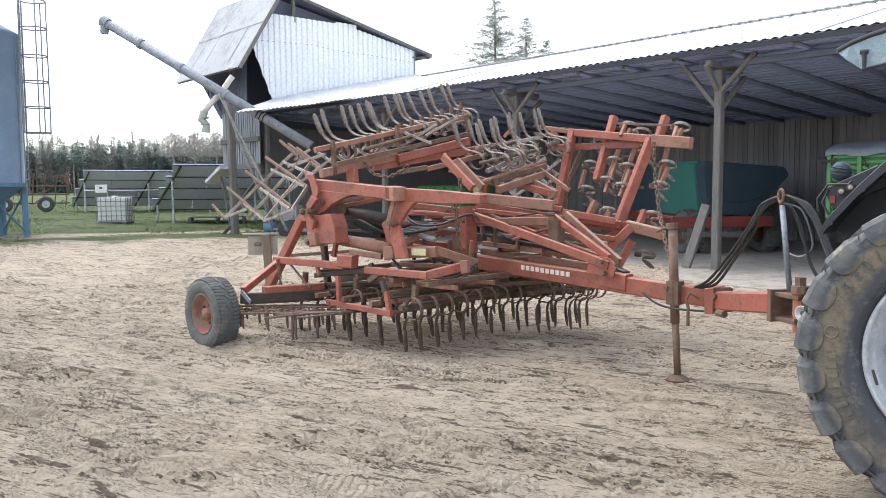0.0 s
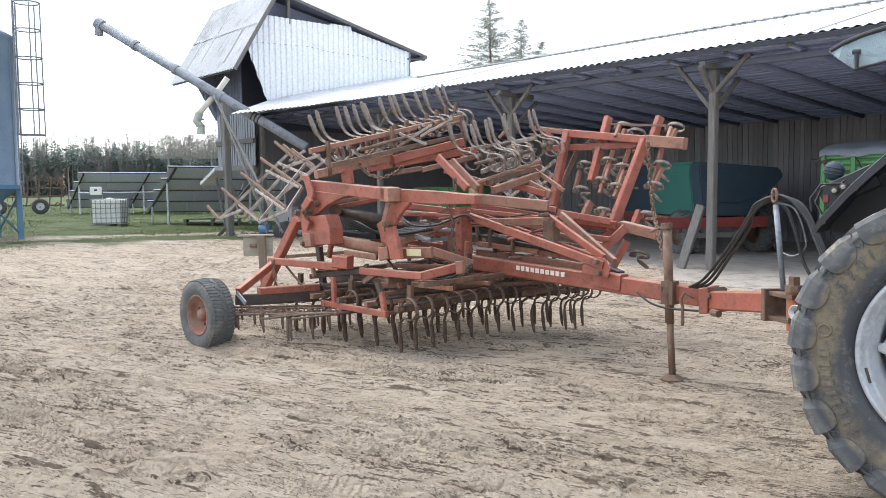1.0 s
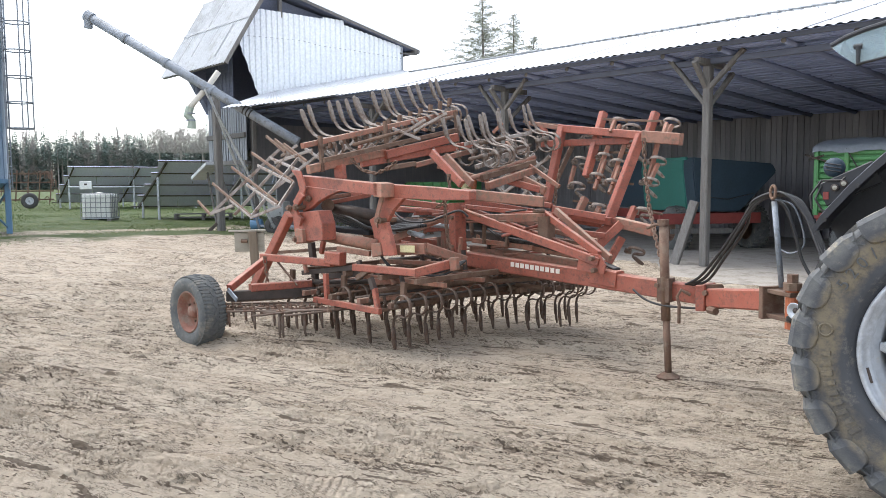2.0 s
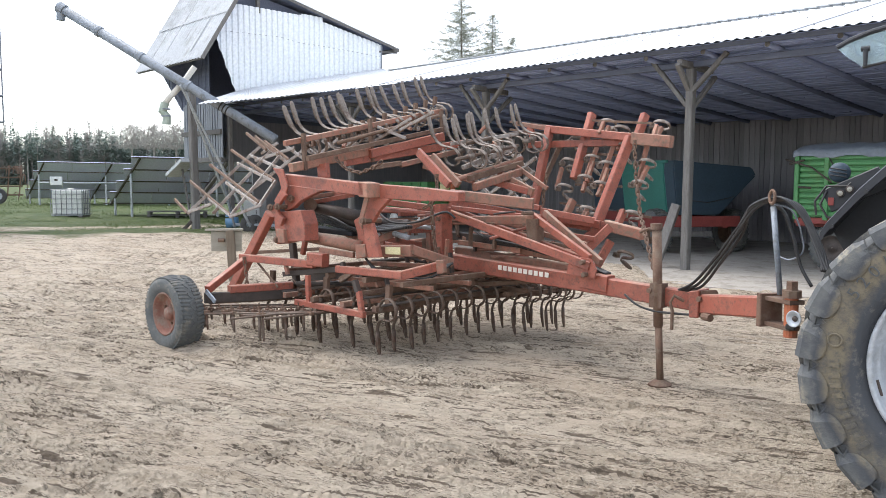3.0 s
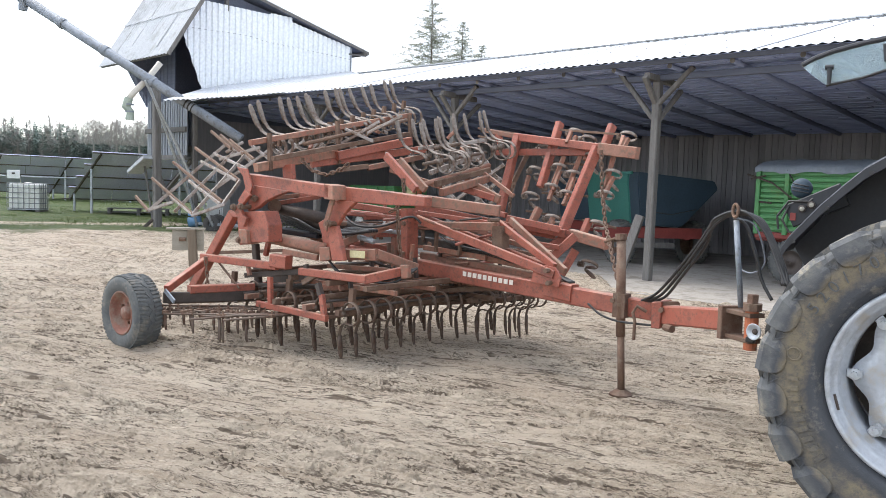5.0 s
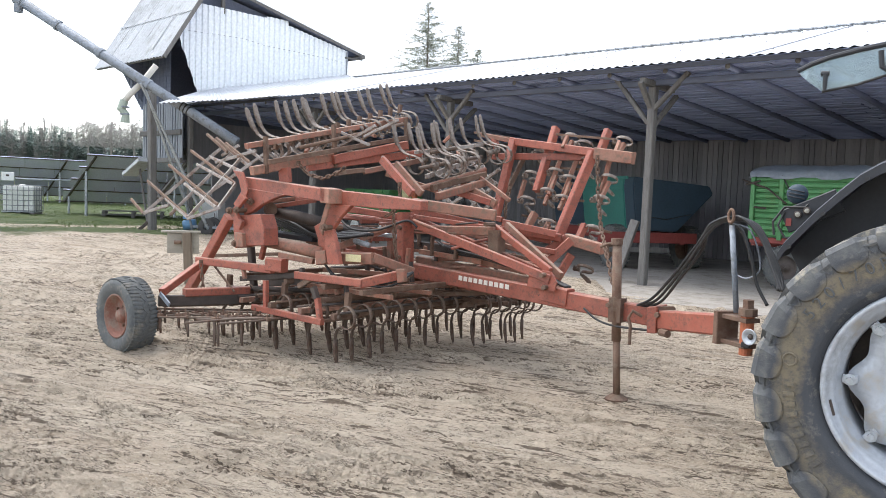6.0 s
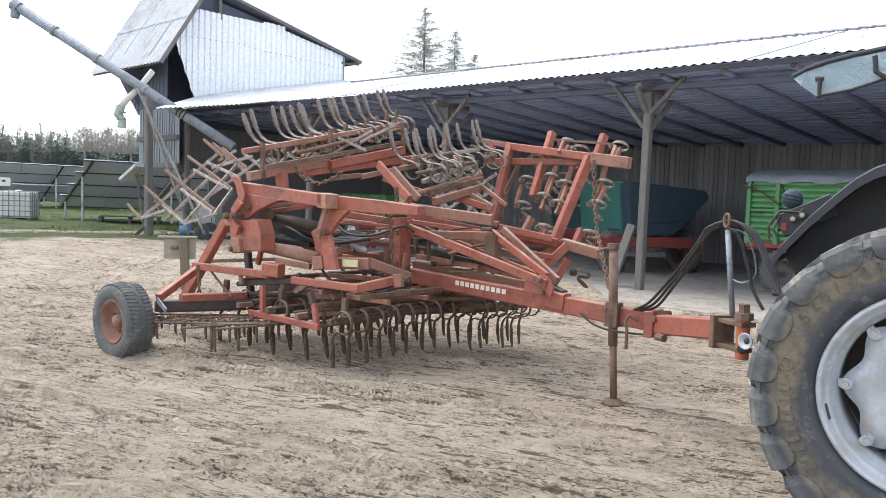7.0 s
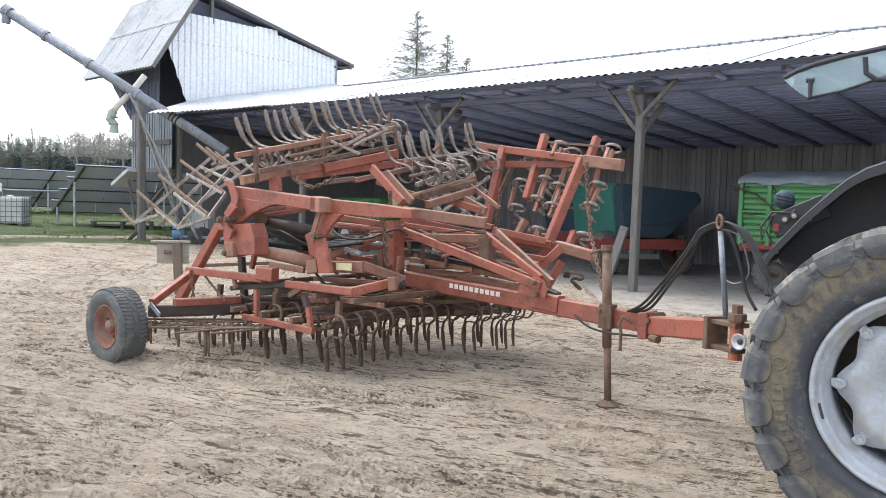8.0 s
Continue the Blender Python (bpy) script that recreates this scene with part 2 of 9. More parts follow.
def add_beam(bm, p0, p1, w, h, up=(0, 0, 1), bevel=0.12, w1=None, h1=None):
    """A bar with chamfered edges: w across, h along up; w1 and h1 at the far end."""
    p0, p1, x, y, z = beam_frame(p0, p1, up)
    rings = []
    for p, ww, hh in ((p0, w, h), (p1, w1 or w, h1 or h)):
        c = bevel * min(ww, hh)
        a, b = ww / 2, hh / 2
        pts = [(a - c, b), (-a + c, b), (-a, b - c), (-a, -b + c), (-a + c, -b), (a - c, -b), (a, -b + c), (a, b - c)]
        rings.append([bm.verts.new(p + y * i + z * j) for i, j in pts])
    for k in range(8):
        bm.faces.new((rings[0][k], rings[0][(k + 1) % 8], rings[1][(k + 1) % 8], rings[1][k]))
    bm.faces.new(rings[0][::-1])
    bm.faces.new(rings[1])
    return bm


def add_box(bm, c, size, m=None, bevel=0.0):
    geom = bmesh.ops.create_cube(bm, size=1.0)
    mat = Matrix.Translation(c) @ (m or Matrix()) @ Matrix.Diagonal((*size, 1))
    bmesh.ops.transform(bm, matrix=mat, verts=geom["verts"])
    if bevel:
        edges = list({e for v in geom["verts"] for e in v.link_edges})
        bmesh.ops.bevel(bm, geom=edges, offset=bevel, segments=2, affect='EDGES', profile=0.6)
    return bm


def add_tube(bm, pts, r, seg=8, flat=1.0, side=None, taper=None):
    """A round or flattened bar swept along points."""
    pts = [Vector(p) for p in pts]
    rings = []
    n = len(pts)
    ref = Vector(side) if side else None
    prev = None
    for i, p in enumerate(pts):
        t = (pts[min(i + 1, n - 1)] - pts[max(i - 1, 0)]).normalized()
        if ref is not None:
            a = (ref - t * ref.dot(t)).normalized()
        elif prev is None:
            a = t.orthogonal().normalized()
        else:
            a = (prev - t * prev.dot(t)).normalized()
        prev = a
        b = t.cross(a)
        rr = r * (taper[i] if taper else 1)
        rings.append([bm.verts.new(p + a * (rr * math.cos(2 * math.pi * k / seg)) + b * (rr * flat * math.sin(2 * math.pi * k / seg)))
                      for k in range(seg)])
    for i in range(n - 1):
        for k in range(seg):
            bm.faces.new((rings[i][k], rings[i][(k + 1) % seg], rings[i + 1][(k + 1) % seg], rings[i + 1][k]))
    bm.faces.new(rings[0][::-1])
    bm.faces.new(rings[-1])
    return bm


def add_lathe(bm, profile, seg=32, m=None):
    """Turns (radius, height) pairs about the local y axis."""
    m = m or Matrix()
    rings = []
    for r, h in profile:
        rings.append([bm.verts.new(m @ Vector((r * math.cos(2 * math.pi * k / seg), h, r * math.sin(2 * math.pi * k / seg)))) for k in range(seg)])
    for i in range(len(rings) - 1):
        for k in range(seg):
            bm.faces.new((rings[i][k], rings[i][(k + 1) % seg], rings[i + 1][(k + 1) % seg], rings[i + 1][k]))
    return bm


def add_plate(bm, outline, thick, m):
    """A flat plate from an outline in the local x-z plane, thick along y."""
    a = [bm.verts.new(m @ Vector((x, -thick / 2, z))) for x, z in outline]
    b = [bm.verts.new(m @ Vector((x, thick / 2, z))) for x, z in outline]
    n = len(a)
    bm.faces.new(a)
    bm.faces.new(b[::-1])
    for i in range(n):
        bm.faces.new((a[i], b[i], b[(i + 1) % n], a[(i + 1) % n]))
    return bm


def wave_sheet(bm, origin, along, up, length, height, pitch, amp, cut=None, steps=6, flat=1.0):
    """Corrugated sheet: waves run along 'along', ridges stand along 'up'. cut(s) gives (low, high) in metres for each place."""
    origin, along, up = Vector(origin), Vector(along).normalized(), Vector(up).normalized()
    nrm = along.cross(up).normalized()
    n = max(2, int(length / pitch * steps))
    rows = []
    for i in range(n + 1):
        s = length * i / n
        lo, hi = cut(s) if cut else (0, height)
        off = nrm * (amp * max(-1.0, min(1.0, flat * math.cos(2 * math.pi * s / pitch) + (flat - 1) * 0.6)))
        rows.append((bm.verts.new(origin + along * s + up * lo + off), bm.verts.new(origin + along * s + up * hi + off)))
    for a, b in zip(rows, rows[1:]):
        bm.faces.new((a[0], b[0], b[1], a[1]))
    return bm

DULL_GALV = material("dull_galvanised_tube", (0.21, 0.24, 0.28), (0.28, 0.31, 0.35), 0.6, metal=0.2, scale=4, fine=40, bump=0.1,
                     wear=(0.17, 0.18, 0.19), wear_amount=0.35)


# ---------------------------------------------------------------- ground
def lattice_noise(x, y, cell, seed):
    """Smooth value noise of numpy arrays, about -1 to 1."""
    gx, gy = x / cell, y / cell
    ix, iy = np.floor(gx).astype(np.int64), np.floor(gy).astype(np.int64)
    fx, fy = gx - ix, gy - iy
    fx, fy = fx * fx * (3 - 2 * fx), fy * fy * (3 - 2 * fy)

    def h(a, b):
        k = (a * 374761393 + b * 668265263 + seed * 1442695) & 0x7fffffff
        k = ((k ^ (k >> 13)) * 1274126177) & 0x7fffffff
        return (k & 0xffff) / 32767.5 - 1

    return (h(ix, iy) * (1 - fx) + h(ix + 1, iy) * fx) * (1 - fy) + (h(ix, iy + 1) * (1 - fx) + h(ix + 1, iy + 1) * fx) * fy


def ground_level(x, y):
    """The yard falls gently to the right."""
    return -0.015 * np.clip(x, -60, 25)


def tread_track(x, y, x0, y0, angle, offset, width, depth, lug, wob, patch, fine, slant=0.9):
    """One wheel track with slanting lug prints that meet in the middle; the track bends slightly, and is broken by the given noises."""
    c, s = math.cos(angle), math.sin(angle)
    along = (x - x0) * c + (y - y0) * s
    side = -(x - x0) * s + (y - y0) * c - offset + 0.12 * np.sin(along * 0.35 + offset)
    inside = np.clip((1.15 - np.abs(side) / (width / 2)) * 5, 0, 1)
    phase = (along + np.abs(side) * slant) / lug + wob
    saw = phase - np.floor(phase)
    groove = np.clip(1 - saw / 0.62, 0, 1) * np.clip(saw / 0.10, 0, 1)
    rim = np.exp(-((np.abs(side) - width * 0.58) / 0.035) ** 2) * np.clip(0.5 + fine, 0, 1)
    return inside * patch * (-0.30 * depth - 0.85 * depth * groove * np.clip(0.8 + fine, 0, 1)) + rim * depth * 0.8 * patch


def ridges(x, y, cell, stretch, angle, seed):
    """Sharp crests, drawn out along an angle: 0 in the hollows, 1 on the crests."""
    c, sn = math.cos(angle), math.sin(angle)
    a, b = (x * c + y * sn) / stretch, -x * sn + y * c
    wob = 0.35 * cell * lattice_noise(x, y, cell * 2.5, seed + 50)
    n = lattice_noise(a + wob, b + wob, cell, seed)
    return (1 - np.abs(n)) ** 3


def scarps(x, y, cell, stretch, angle, seed, soft):
    """Small broken steps in the crust, drawn out along an angle: 0 below, 1 above."""
    c, sn = math.cos(angle), math.sin(angle)
    a, b = (x * c + y * sn) / stretch, -x * sn + y * c
    rough = 0.16 * cell * lattice_noise(x, y, cell * 0.33, seed + 70) + 0.10 * cell * lattice_noise(x, y, cell * 0.14, seed + 71)
    n = lattice_noise(a + rough, b + rough, cell, seed) + 0.4 * lattice_noise(a, b + rough, cell * 0.45, seed + 72)
    return np.clip(n / soft + 0.5, 0, 1)


def smooth_lane(x, y, x0, y0, angle, width):
    side = -(x - x0) * math.sin(angle) + (y - y0) * math.cos(angle) + 0.10 * lattice_noise(x, y, 1.2, 77)
    return np.clip(1.6 - np.abs(side) / (width / 2), 0, 1)


def along_line(x, y, x0, y0, angle):
    """Distance along and across a line on the ground."""
    c, sn = math.cos(angle), math.sin(angle)
    return (x - x0) * c + (y - y0) * sn, -(x - x0) * sn + (y - y0) * c


def broken_band(x, y, x0, y0, angle, width, seed):
    """1 inside a wavering band of churned soil, fading at its edges."""
    a, b = along_line(x, y, x0, y0, angle)
    b = b + 0.10 * lattice_noise(x, y, 0.8, seed) + 0.05 * lattice_noise(x, y, 0.25, seed + 1)
    return np.clip(1.5 - np.abs(b) / (width / 2), 0, 1)


def churned(x, y):
    """Where the crust is broken up: along the ruts, and in patches."""
    k = np.clip(0.9 * lattice_noise(x, y, 1.1, 61) + 0.7 * lattice_noise(x, y, 0.45, 62), 0, 1)
    for x0, y0, ang, w, f in ((-1.06, 8.33, -0.47, 0.55, 1.0), (-1.9, 6.62, -0.50, 0.42, 1.0), (2.3, 6.25, -0.66, 0.40, 0.9),
                              (-3.6, 9.4, -0.50, 0.7, 0.9), (-1.3, 5.75, -0.35, 0.5, 0.8), (0.5, 7.0, -0.45, 0.35, 0.8),
                              (1.3, 6.1, -0.50, 0.30, 0.7), (1.9, 5.2, -0.2, 0.4, 0.6), (1.5, 8.5, -0.50, 0.6, 0.7)):
        k = np.maximum(k, f * broken_band(x, y, x0, y0, ang, w, int(abs(x0) * 10) + 80))
    lane = np.maximum(smooth_lane(x, y, 0.2, 7.75, -0.52, 0.34), smooth_lane(x, y, -2.0, 8.1, -0.62, 0.30))
    lane = np.maximum(lane, smooth_lane(x, y, -0.2, 6.6, -0.45, 0.22))
    return np.clip(k, 0, 1) * (1 - 0.9 * np.clip(lane, 0, 1)), np.clip(lane, 0, 1)


# wheel tracks that cross the yard: start, angle, offset, width, depth, pitch and slant of the lugs
TRACKS = [(-1.92, 6.66, -0.55, -0.30, 0.34, 0.022, 0.055, 0.5), (-1.92, 6.66, -0.55, -0.95, 0.34, 0.020, 0.055, 0.5),
          (-1.34, 7.3, -0.85, 0.0, 0.16, 0.018, 0.055, 0.4), (2.31, 6.2, -0.66, 0.0, 0.26, 0.030, 0.075, 0.8),
          (-1.2, 5.05, 0.58, 0.0, 0.20, 0.018, 0.07, 0.9), (3, 10.5, -0.12, 0.0, 0.45, 0.030, 0.18, 0.9), (2.2, 8.6, -0.2, 0.0, 0.4, 0.028, 0.12, 0.9),
          (-4, 13, -0.06, 0.0, 0.45, 0.055, 0.22, 0.7), (-4, 13, -0.06, 1.8, 0.45, 0.055, 0.22, 0.7), (-4, 17, -0.04, 0.0, 0.5, 0.06, 0.3, 0.7)]
lanes = random.Random(17)
for step in range(30):
    across = 3.6 + step * 0.27 + lanes.uniform(-0.1, 0.1)
    TRACKS.append((0.0, across, -0.47 + lanes.uniform(-0.13, 0.10), 0.0, lanes.uniform(0.22, 0.46), lanes.uniform(0.010, 0.019), lanes.uniform(0.050, 0.075), lanes.choice((0.5, 0.9, 1.1))))
for step in range(9):
    TRACKS.append((lanes.uniform(-4, 2), 10.5 + step * 0.9, -0.12 + lanes.uniform(-0.08, 0.08), 0.0, lanes.uniform(0.4, 0.6), lanes.uniform(0.030, 0.05), lanes.uniform(0.13, 0.24), 0.9))


def ground_relief(x, y):
    k, lane = churned(x, y)
    z = 0.020 * lattice_noise(x, y, 2.3, 1) + 0.007 * lattice_noise(x, y, 0.7, 2)
    z += 0.004 * lattice_noise(x, y, 0.22, 3) + 0.0012 * lattice_noise(x, y, 0.05, 4) * (1 - 0.7 * lane)
    z -= 0.022 * lane
    z += 0.026 * scarps(x, y, 0.34, 5.0, -0.45, 21, 0.035) * (0.25 + 0.75 * k)
    z += 0.021 * scarps(x, y, 0.15, 4.5, -0.30, 22, 0.06) * (0.35 + 0.65 * k)
    z += 0.015 * scarps(x, y, 0.07, 4.0, -0.25, 23, 0.10) * (0.4 + 0.6 * k)
    z += 0.012 * ridges(x, y, 0.11, 6.0, -0.30, 12) ** 2 * k * (1 - lane)
    clod = lattice_noise(x, y, 0.065, 5)
    z += 0.026 * np.clip(clod - 0.50, 0, 1) * np.clip(k * 1.6 - 0.75, 0, 1)
    crumb = lattice_noise(x, y, 0.038, 9)
    z += 0.018 * np.clip(crumb - 0.60, 0, 1) * (0.05 + 0.95 * k) * (1 - 0.8 * lane)
    wob, fine = 0.15 * lattice_noise(x, y, 0.12, 19), lattice_noise(x, y, 0.2, 17)
    for i, (x0, y0, ang, off, w, d, lug, slant) in enumerate(TRACKS):
        patch = np.clip(lattice_noise(x, y, 0.75, 200 + i) * 1.8 + 0.45, 0, 1)
        z += tread_track(x, y, x0, y0, ang, off, w, d, lug, wob, patch, fine, slant)
    # broad crusted streaks across the further yard
    far = np.clip((y - 8.5) / 4, 0, 1)
    z += far * (0.050 * scarps(x, y, 0.9, 3.0, -0.12, 24, 0.12) + 0.035 * scarps(x, y, 0.45, 3.0, -0.25, 25, 0.2)) * np.clip(0.5 + lattice_noise(x, y, 2.5, 26), 0, 1)
    # long broken lips along the edges of the ruts
    wavy = 0.07 * lattice_noise(x, y, 0.45, 44) + 0.035 * lattice_noise(x, y, 0.13, 45) + 0.015 * lattice_noise(x, y, 0.05, 46)
    gaps = np.clip(0.55 + 1.2 * lattice_noise(x, y, 0.5, 47), 0, 1)
    for x0, y0, ang, reach, h in ((-1.75, 6.45, -0.51, 1.7, 0.040), (-0.85, 7.85, -0.54, 2.2, 0.038), (1.6, 6.5, -0.60, 1.5, 0.036), (-3.3, 8.75, -0.62, 1.2, 0.042), (-1.4, 5.65, -0.55, 1.3, 0.034),
                                  (1.0, 5.5, -0.42, 1.6, 0.030), (0.4, 6.3, -0.50, 1.2, 0.028), (-2.2, 7.6, -0.75, 1.6, 0.026), (1.3, 8.6, -0.5, 1.5, 0.034), (-4.2, 10.0, -0.4, 2.0, 0.045),
                                  (2.4, 7.3, -0.55, 1.2, 0.030), (-3.2, 7.2, -0.6, 1.0, 0.036), (-0.3, 5.3, -0.5, 1.0, 0.028), (-1.0, 9.6, -0.3, 2.5, 0.035), (-4.5, 12, -0.15, 4, 0.05), (-2, 14, -0.1, 5, 0.055)):
        a, b = along_line(x, y, x0, y0, ang)
        b = b + wavy
        on = np.clip(1.4 - np.abs(a) / reach, 0, 1) * gaps
        z += h * on * (0.5 + 0.5 * np.tanh(b / 0.010)) * np.exp(-np.maximum(b, 0) / 0.13)
    # thrown-up ridge of lumps in front of the tines
    a, b = along_line(x, y, -1.06, 8.36, -0.49)
    ridge = np.exp(-((b + 0.08 * lattice_noise(x, y, 0.5, 41)) / 0.17) ** 2) * np.clip(1.1 - np.abs(a) / 2.6, 0, 1)
    z += ridge * (0.022 + 0.030 * lattice_noise(x, y, 0.16, 42) + 0.022 * lattice_noise(x, y, 0.07, 43))
    fade = np.clip((60 - np.hypot(x, y)) / 30, 0, 1)
    # the soil stays below the shed floor, whose edge is partly buried
    s, l = along_line(x, y, 5.47, 16.5, radians(-49))
    edge = -2.05 + 1.6 * np.clip((0.6 - s) / 1.8, 0, 1) + 0.25 * lattice_noise(x, y, 0.9, 90)
    under = np.clip((l - edge) / 0.5, 0, 1) * np.clip((16 - s) / 0.5, 0, 1) * np.clip((s + 21) / 0.5, 0, 1) * np.clip((9 - l) / 0.5, 0, 1)
    return z * fade * (1 - under) - (0.06 + np.clip(ground_level(x, y) + 0.06, 0, 1)) * under


def spread_lines(lo, hi, step, far, growth):
    core = np.arange(lo, hi + 1e-6, step)
    out, d, p = [], step, hi
    while p < far:
        d *= growth
        p += d
        out.append(p)
    inn, d, p = [], step, lo
    while p > -far:
        d *= growth
        p -= d
        inn.append(p)
    return np.array(inn[::-1] + list(core) + out)


def soil_material():
    m = bpy.data.materials.new("sandy_yard_and_field")
    m.use_nodes = True
    n, l = m.node_tree.nodes, m.node_tree.links
    bsdf = n["Principled BSDF"]
    bsdf.inputs["Specular IOR Level"].default_value = 0.25
    tc = n.new("ShaderNodeTexCoord")

    def noise_of(scale, detail=6, rough=0.6, stretch=None):
        t = n.new("ShaderNodeTexNoise")
        t.inputs["Scale"].default_value = scale
        t.inputs["Detail"].default_value = detail
        t.inputs["Roughness"].default_value = rough
        if stretch:
            turn = n.new("ShaderNodeMapping")
            turn.inputs["Rotation"].default_value = (0, 0, 0.46)
            mp = n.new("ShaderNodeMapping")
            mp.inputs["Scale"].default_value = stretch
            l.new(tc.outputs["Object"], turn.inputs["Vector"])
            l.new(turn.outputs[0], mp.inputs["Vector"])
            l.new(mp.outputs[0], t.inputs["Vector"])
        else:
            l.new(tc.outputs["Object"], t.inputs["Vector"])
        return t.outputs["Fac"]

    def ranged(v, a, b, c=0.0, d=1.0):
        r = n.new("ShaderNodeMapRange")
        for key, val in (("From Min", a), ("From Max", b), ("To Min", c), ("To Max", d)):
            r.inputs[key].default_value = val
        l.new(v, r.inputs["Value"])
        return r.outputs[0]

    def mixed(fac, a, b):
        x = n.new("ShaderNodeMix")
        x.data_type = 'RGBA'
        for key, val in (("A", a), ("B", b)):
            if isinstance(val, tuple):
                x.inputs[key].default_value = (*val, 1)
            else:
                l.new(val, x.inputs[key])
        l.new(fac, x.inputs["Factor"])
        return x.outputs["Result"]

    def math_of(op, a, b):
        x = n.new("ShaderNodeMath")
        x.operation = op
        for i, v in enumerate((a, b)):
            if isinstance(v, (int, float)):
                x.inputs[i].default_value = v
            else:
                l.new(v, x.inputs[i])
        return x.outputs[0]

    sand = mixed(ranged(noise_of(0.9, stretch=(0.4, 1.8, 1)), 0.36, 0.64), (0.54, 0.442, 0.336), (0.63, 0.538, 0.422))
    sand = mixed(ranged(noise_of(1.7, 10, 0.72, stretch=(0.4, 2.8, 1)), 0.52, 0.66), sand, (0.43, 0.338, 0.245))
    sand = mixed(ranged(noise_of(26, 7, 0.72, stretch=(0.4, 1.6, 1)), 0.55, 0.63), sand, (0.66, 0.575, 0.455))
    sand = mixed(ranged(noise_of(120, 4, 0.7), 0.57, 0.64), sand, (0.66, 0.575, 0.455))
    # damp broken crust with crevice shade painted in: long dark dashes in clusters along the wheel tracks, and short
    # crumbs between
    for scale, wide, detail, low, cluster, dark in ((5.0, (0.30, 2.6, 1), 5, 0.600, (0.9, 0.51, 0.57), (0.20, 0.152, 0.110)),
                                                    (11, (0.24, 2.2, 1), 4, 0.578, (1.3, 0.47, 0.52), (0.150, 0.113, 0.081)),
                                                    (22, (0.28, 2.0, 1), 4, 0.585, (1.8, 0.46, 0.53), (0.125, 0.094, 0.068)),
                                                    (34, (0.45, 1.6, 1), 3, 0.620, (2.6, 0.46, 0.56), (0.120, 0.090, 0.066))):
        dash = ranged(noise_of(scale, detail, 0.55, stretch=wide), low, low + 0.018)
        dash = math_of('MULTIPLY', dash, ranged(noise_of(cluster[0], 5, 0.6, stretch=(0.5, 1.4, 1)), cluster[1], cluster[2]))
        sand = mixed(math_of('MULTIPLY', dash, 0.9), sand, dark)
    for scale, wide, reach in ((6.5, 0.012, (0.50, 0.56)), (15, 0.016, (0.51, 0.57)), (30, 0.022, (0.52, 0.58))):
        edge = math_of('ABSOLUTE', math_of('SUBTRACT', noise_of(scale, 6, 0.62, stretch=(0.28, 2.0, 1)), 0.5), 0)
        line_on = math_of('MULTIPLY', ranged(edge, wide * 0.35, wide, 1.0, 0.0), ranged(noise_of(scale * 0.33, 4, 0.6), *reach))
        sand = mixed(math_of('MULTIPLY', line_on, 0.85), sand, (0.135, 0.104, 0.078))
    grass = mixed(ranged(noise_of(1.4), 0.38, 0.62), (0.055, 0.088, 0.026), (0.10, 0.122, 0.045))
    grass = mixed(ranged(noise_of(9, 8, 0.7), 0.55, 0.7), grass, (0.19, 0.165, 0.11))
    # where grass grows: beyond a wavering line on the left, and all far land
    xyz = n.new("ShaderNodeSeparateXYZ")
    l.new(tc.outputs["Object"], xyz.inputs[0])
    wob = math_of('MULTIPLY', math_of('SUBTRACT', noise_of(0.35, 5), 0.5), 9.0)
    wob2 = math_of('MULTIPLY', math_of('SUBTRACT', noise_of(2.2, 5), 0.5), 2.5)
    line = math_of('ADD', math_of('MULTIPLY', xyz.outputs["X"], -0.75), xyz.outputs["Y"])
    line = math_of('ADD', math_of('ADD', line, wob), wob2)
    g = ranged(line, 29.0, 30.6)
    track = math_of('ABSOLUTE', math_of('ADD', math_of('SUBTRACT', line, 34.2), math_of('MULTIPLY', wob, -0.6)), 0)
    g = math_of('MULTIPLY', g, ranged(track, 0.5, 1.5, 0.15, 1.0))
    col = mixed(g, sand, grass)
    l.new(col, bsdf.inputs["Base Color"])
    l.new(ranged(noise_of(3.0), 0.3, 0.7, 0.72, 0.95), bsdf.inputs["Roughness"])
    bp = n.new("ShaderNodeBump")
    bp.inputs["Strength"].default_value = 1.0
    bp.inputs["Distance"].default_value = 0.03
    l.new(noise_of(70, 8, 0.75), bp.inputs["Height"])
    bp2 = n.new("ShaderNodeBump")
    bp2.inputs["Strength"].default_value = 1.0
    bp2.inputs["Distance"].default_value = 0.05
    l.new(noise_of(14, 9, 0.72, stretch=(0.45, 1.7, 1)), bp2.inputs["Height"])
    l.new(bp.outputs[0], bp2.inputs["Normal"])
    l.new(bp2.outputs[0], bsdf.inputs["Normal"])
    return m


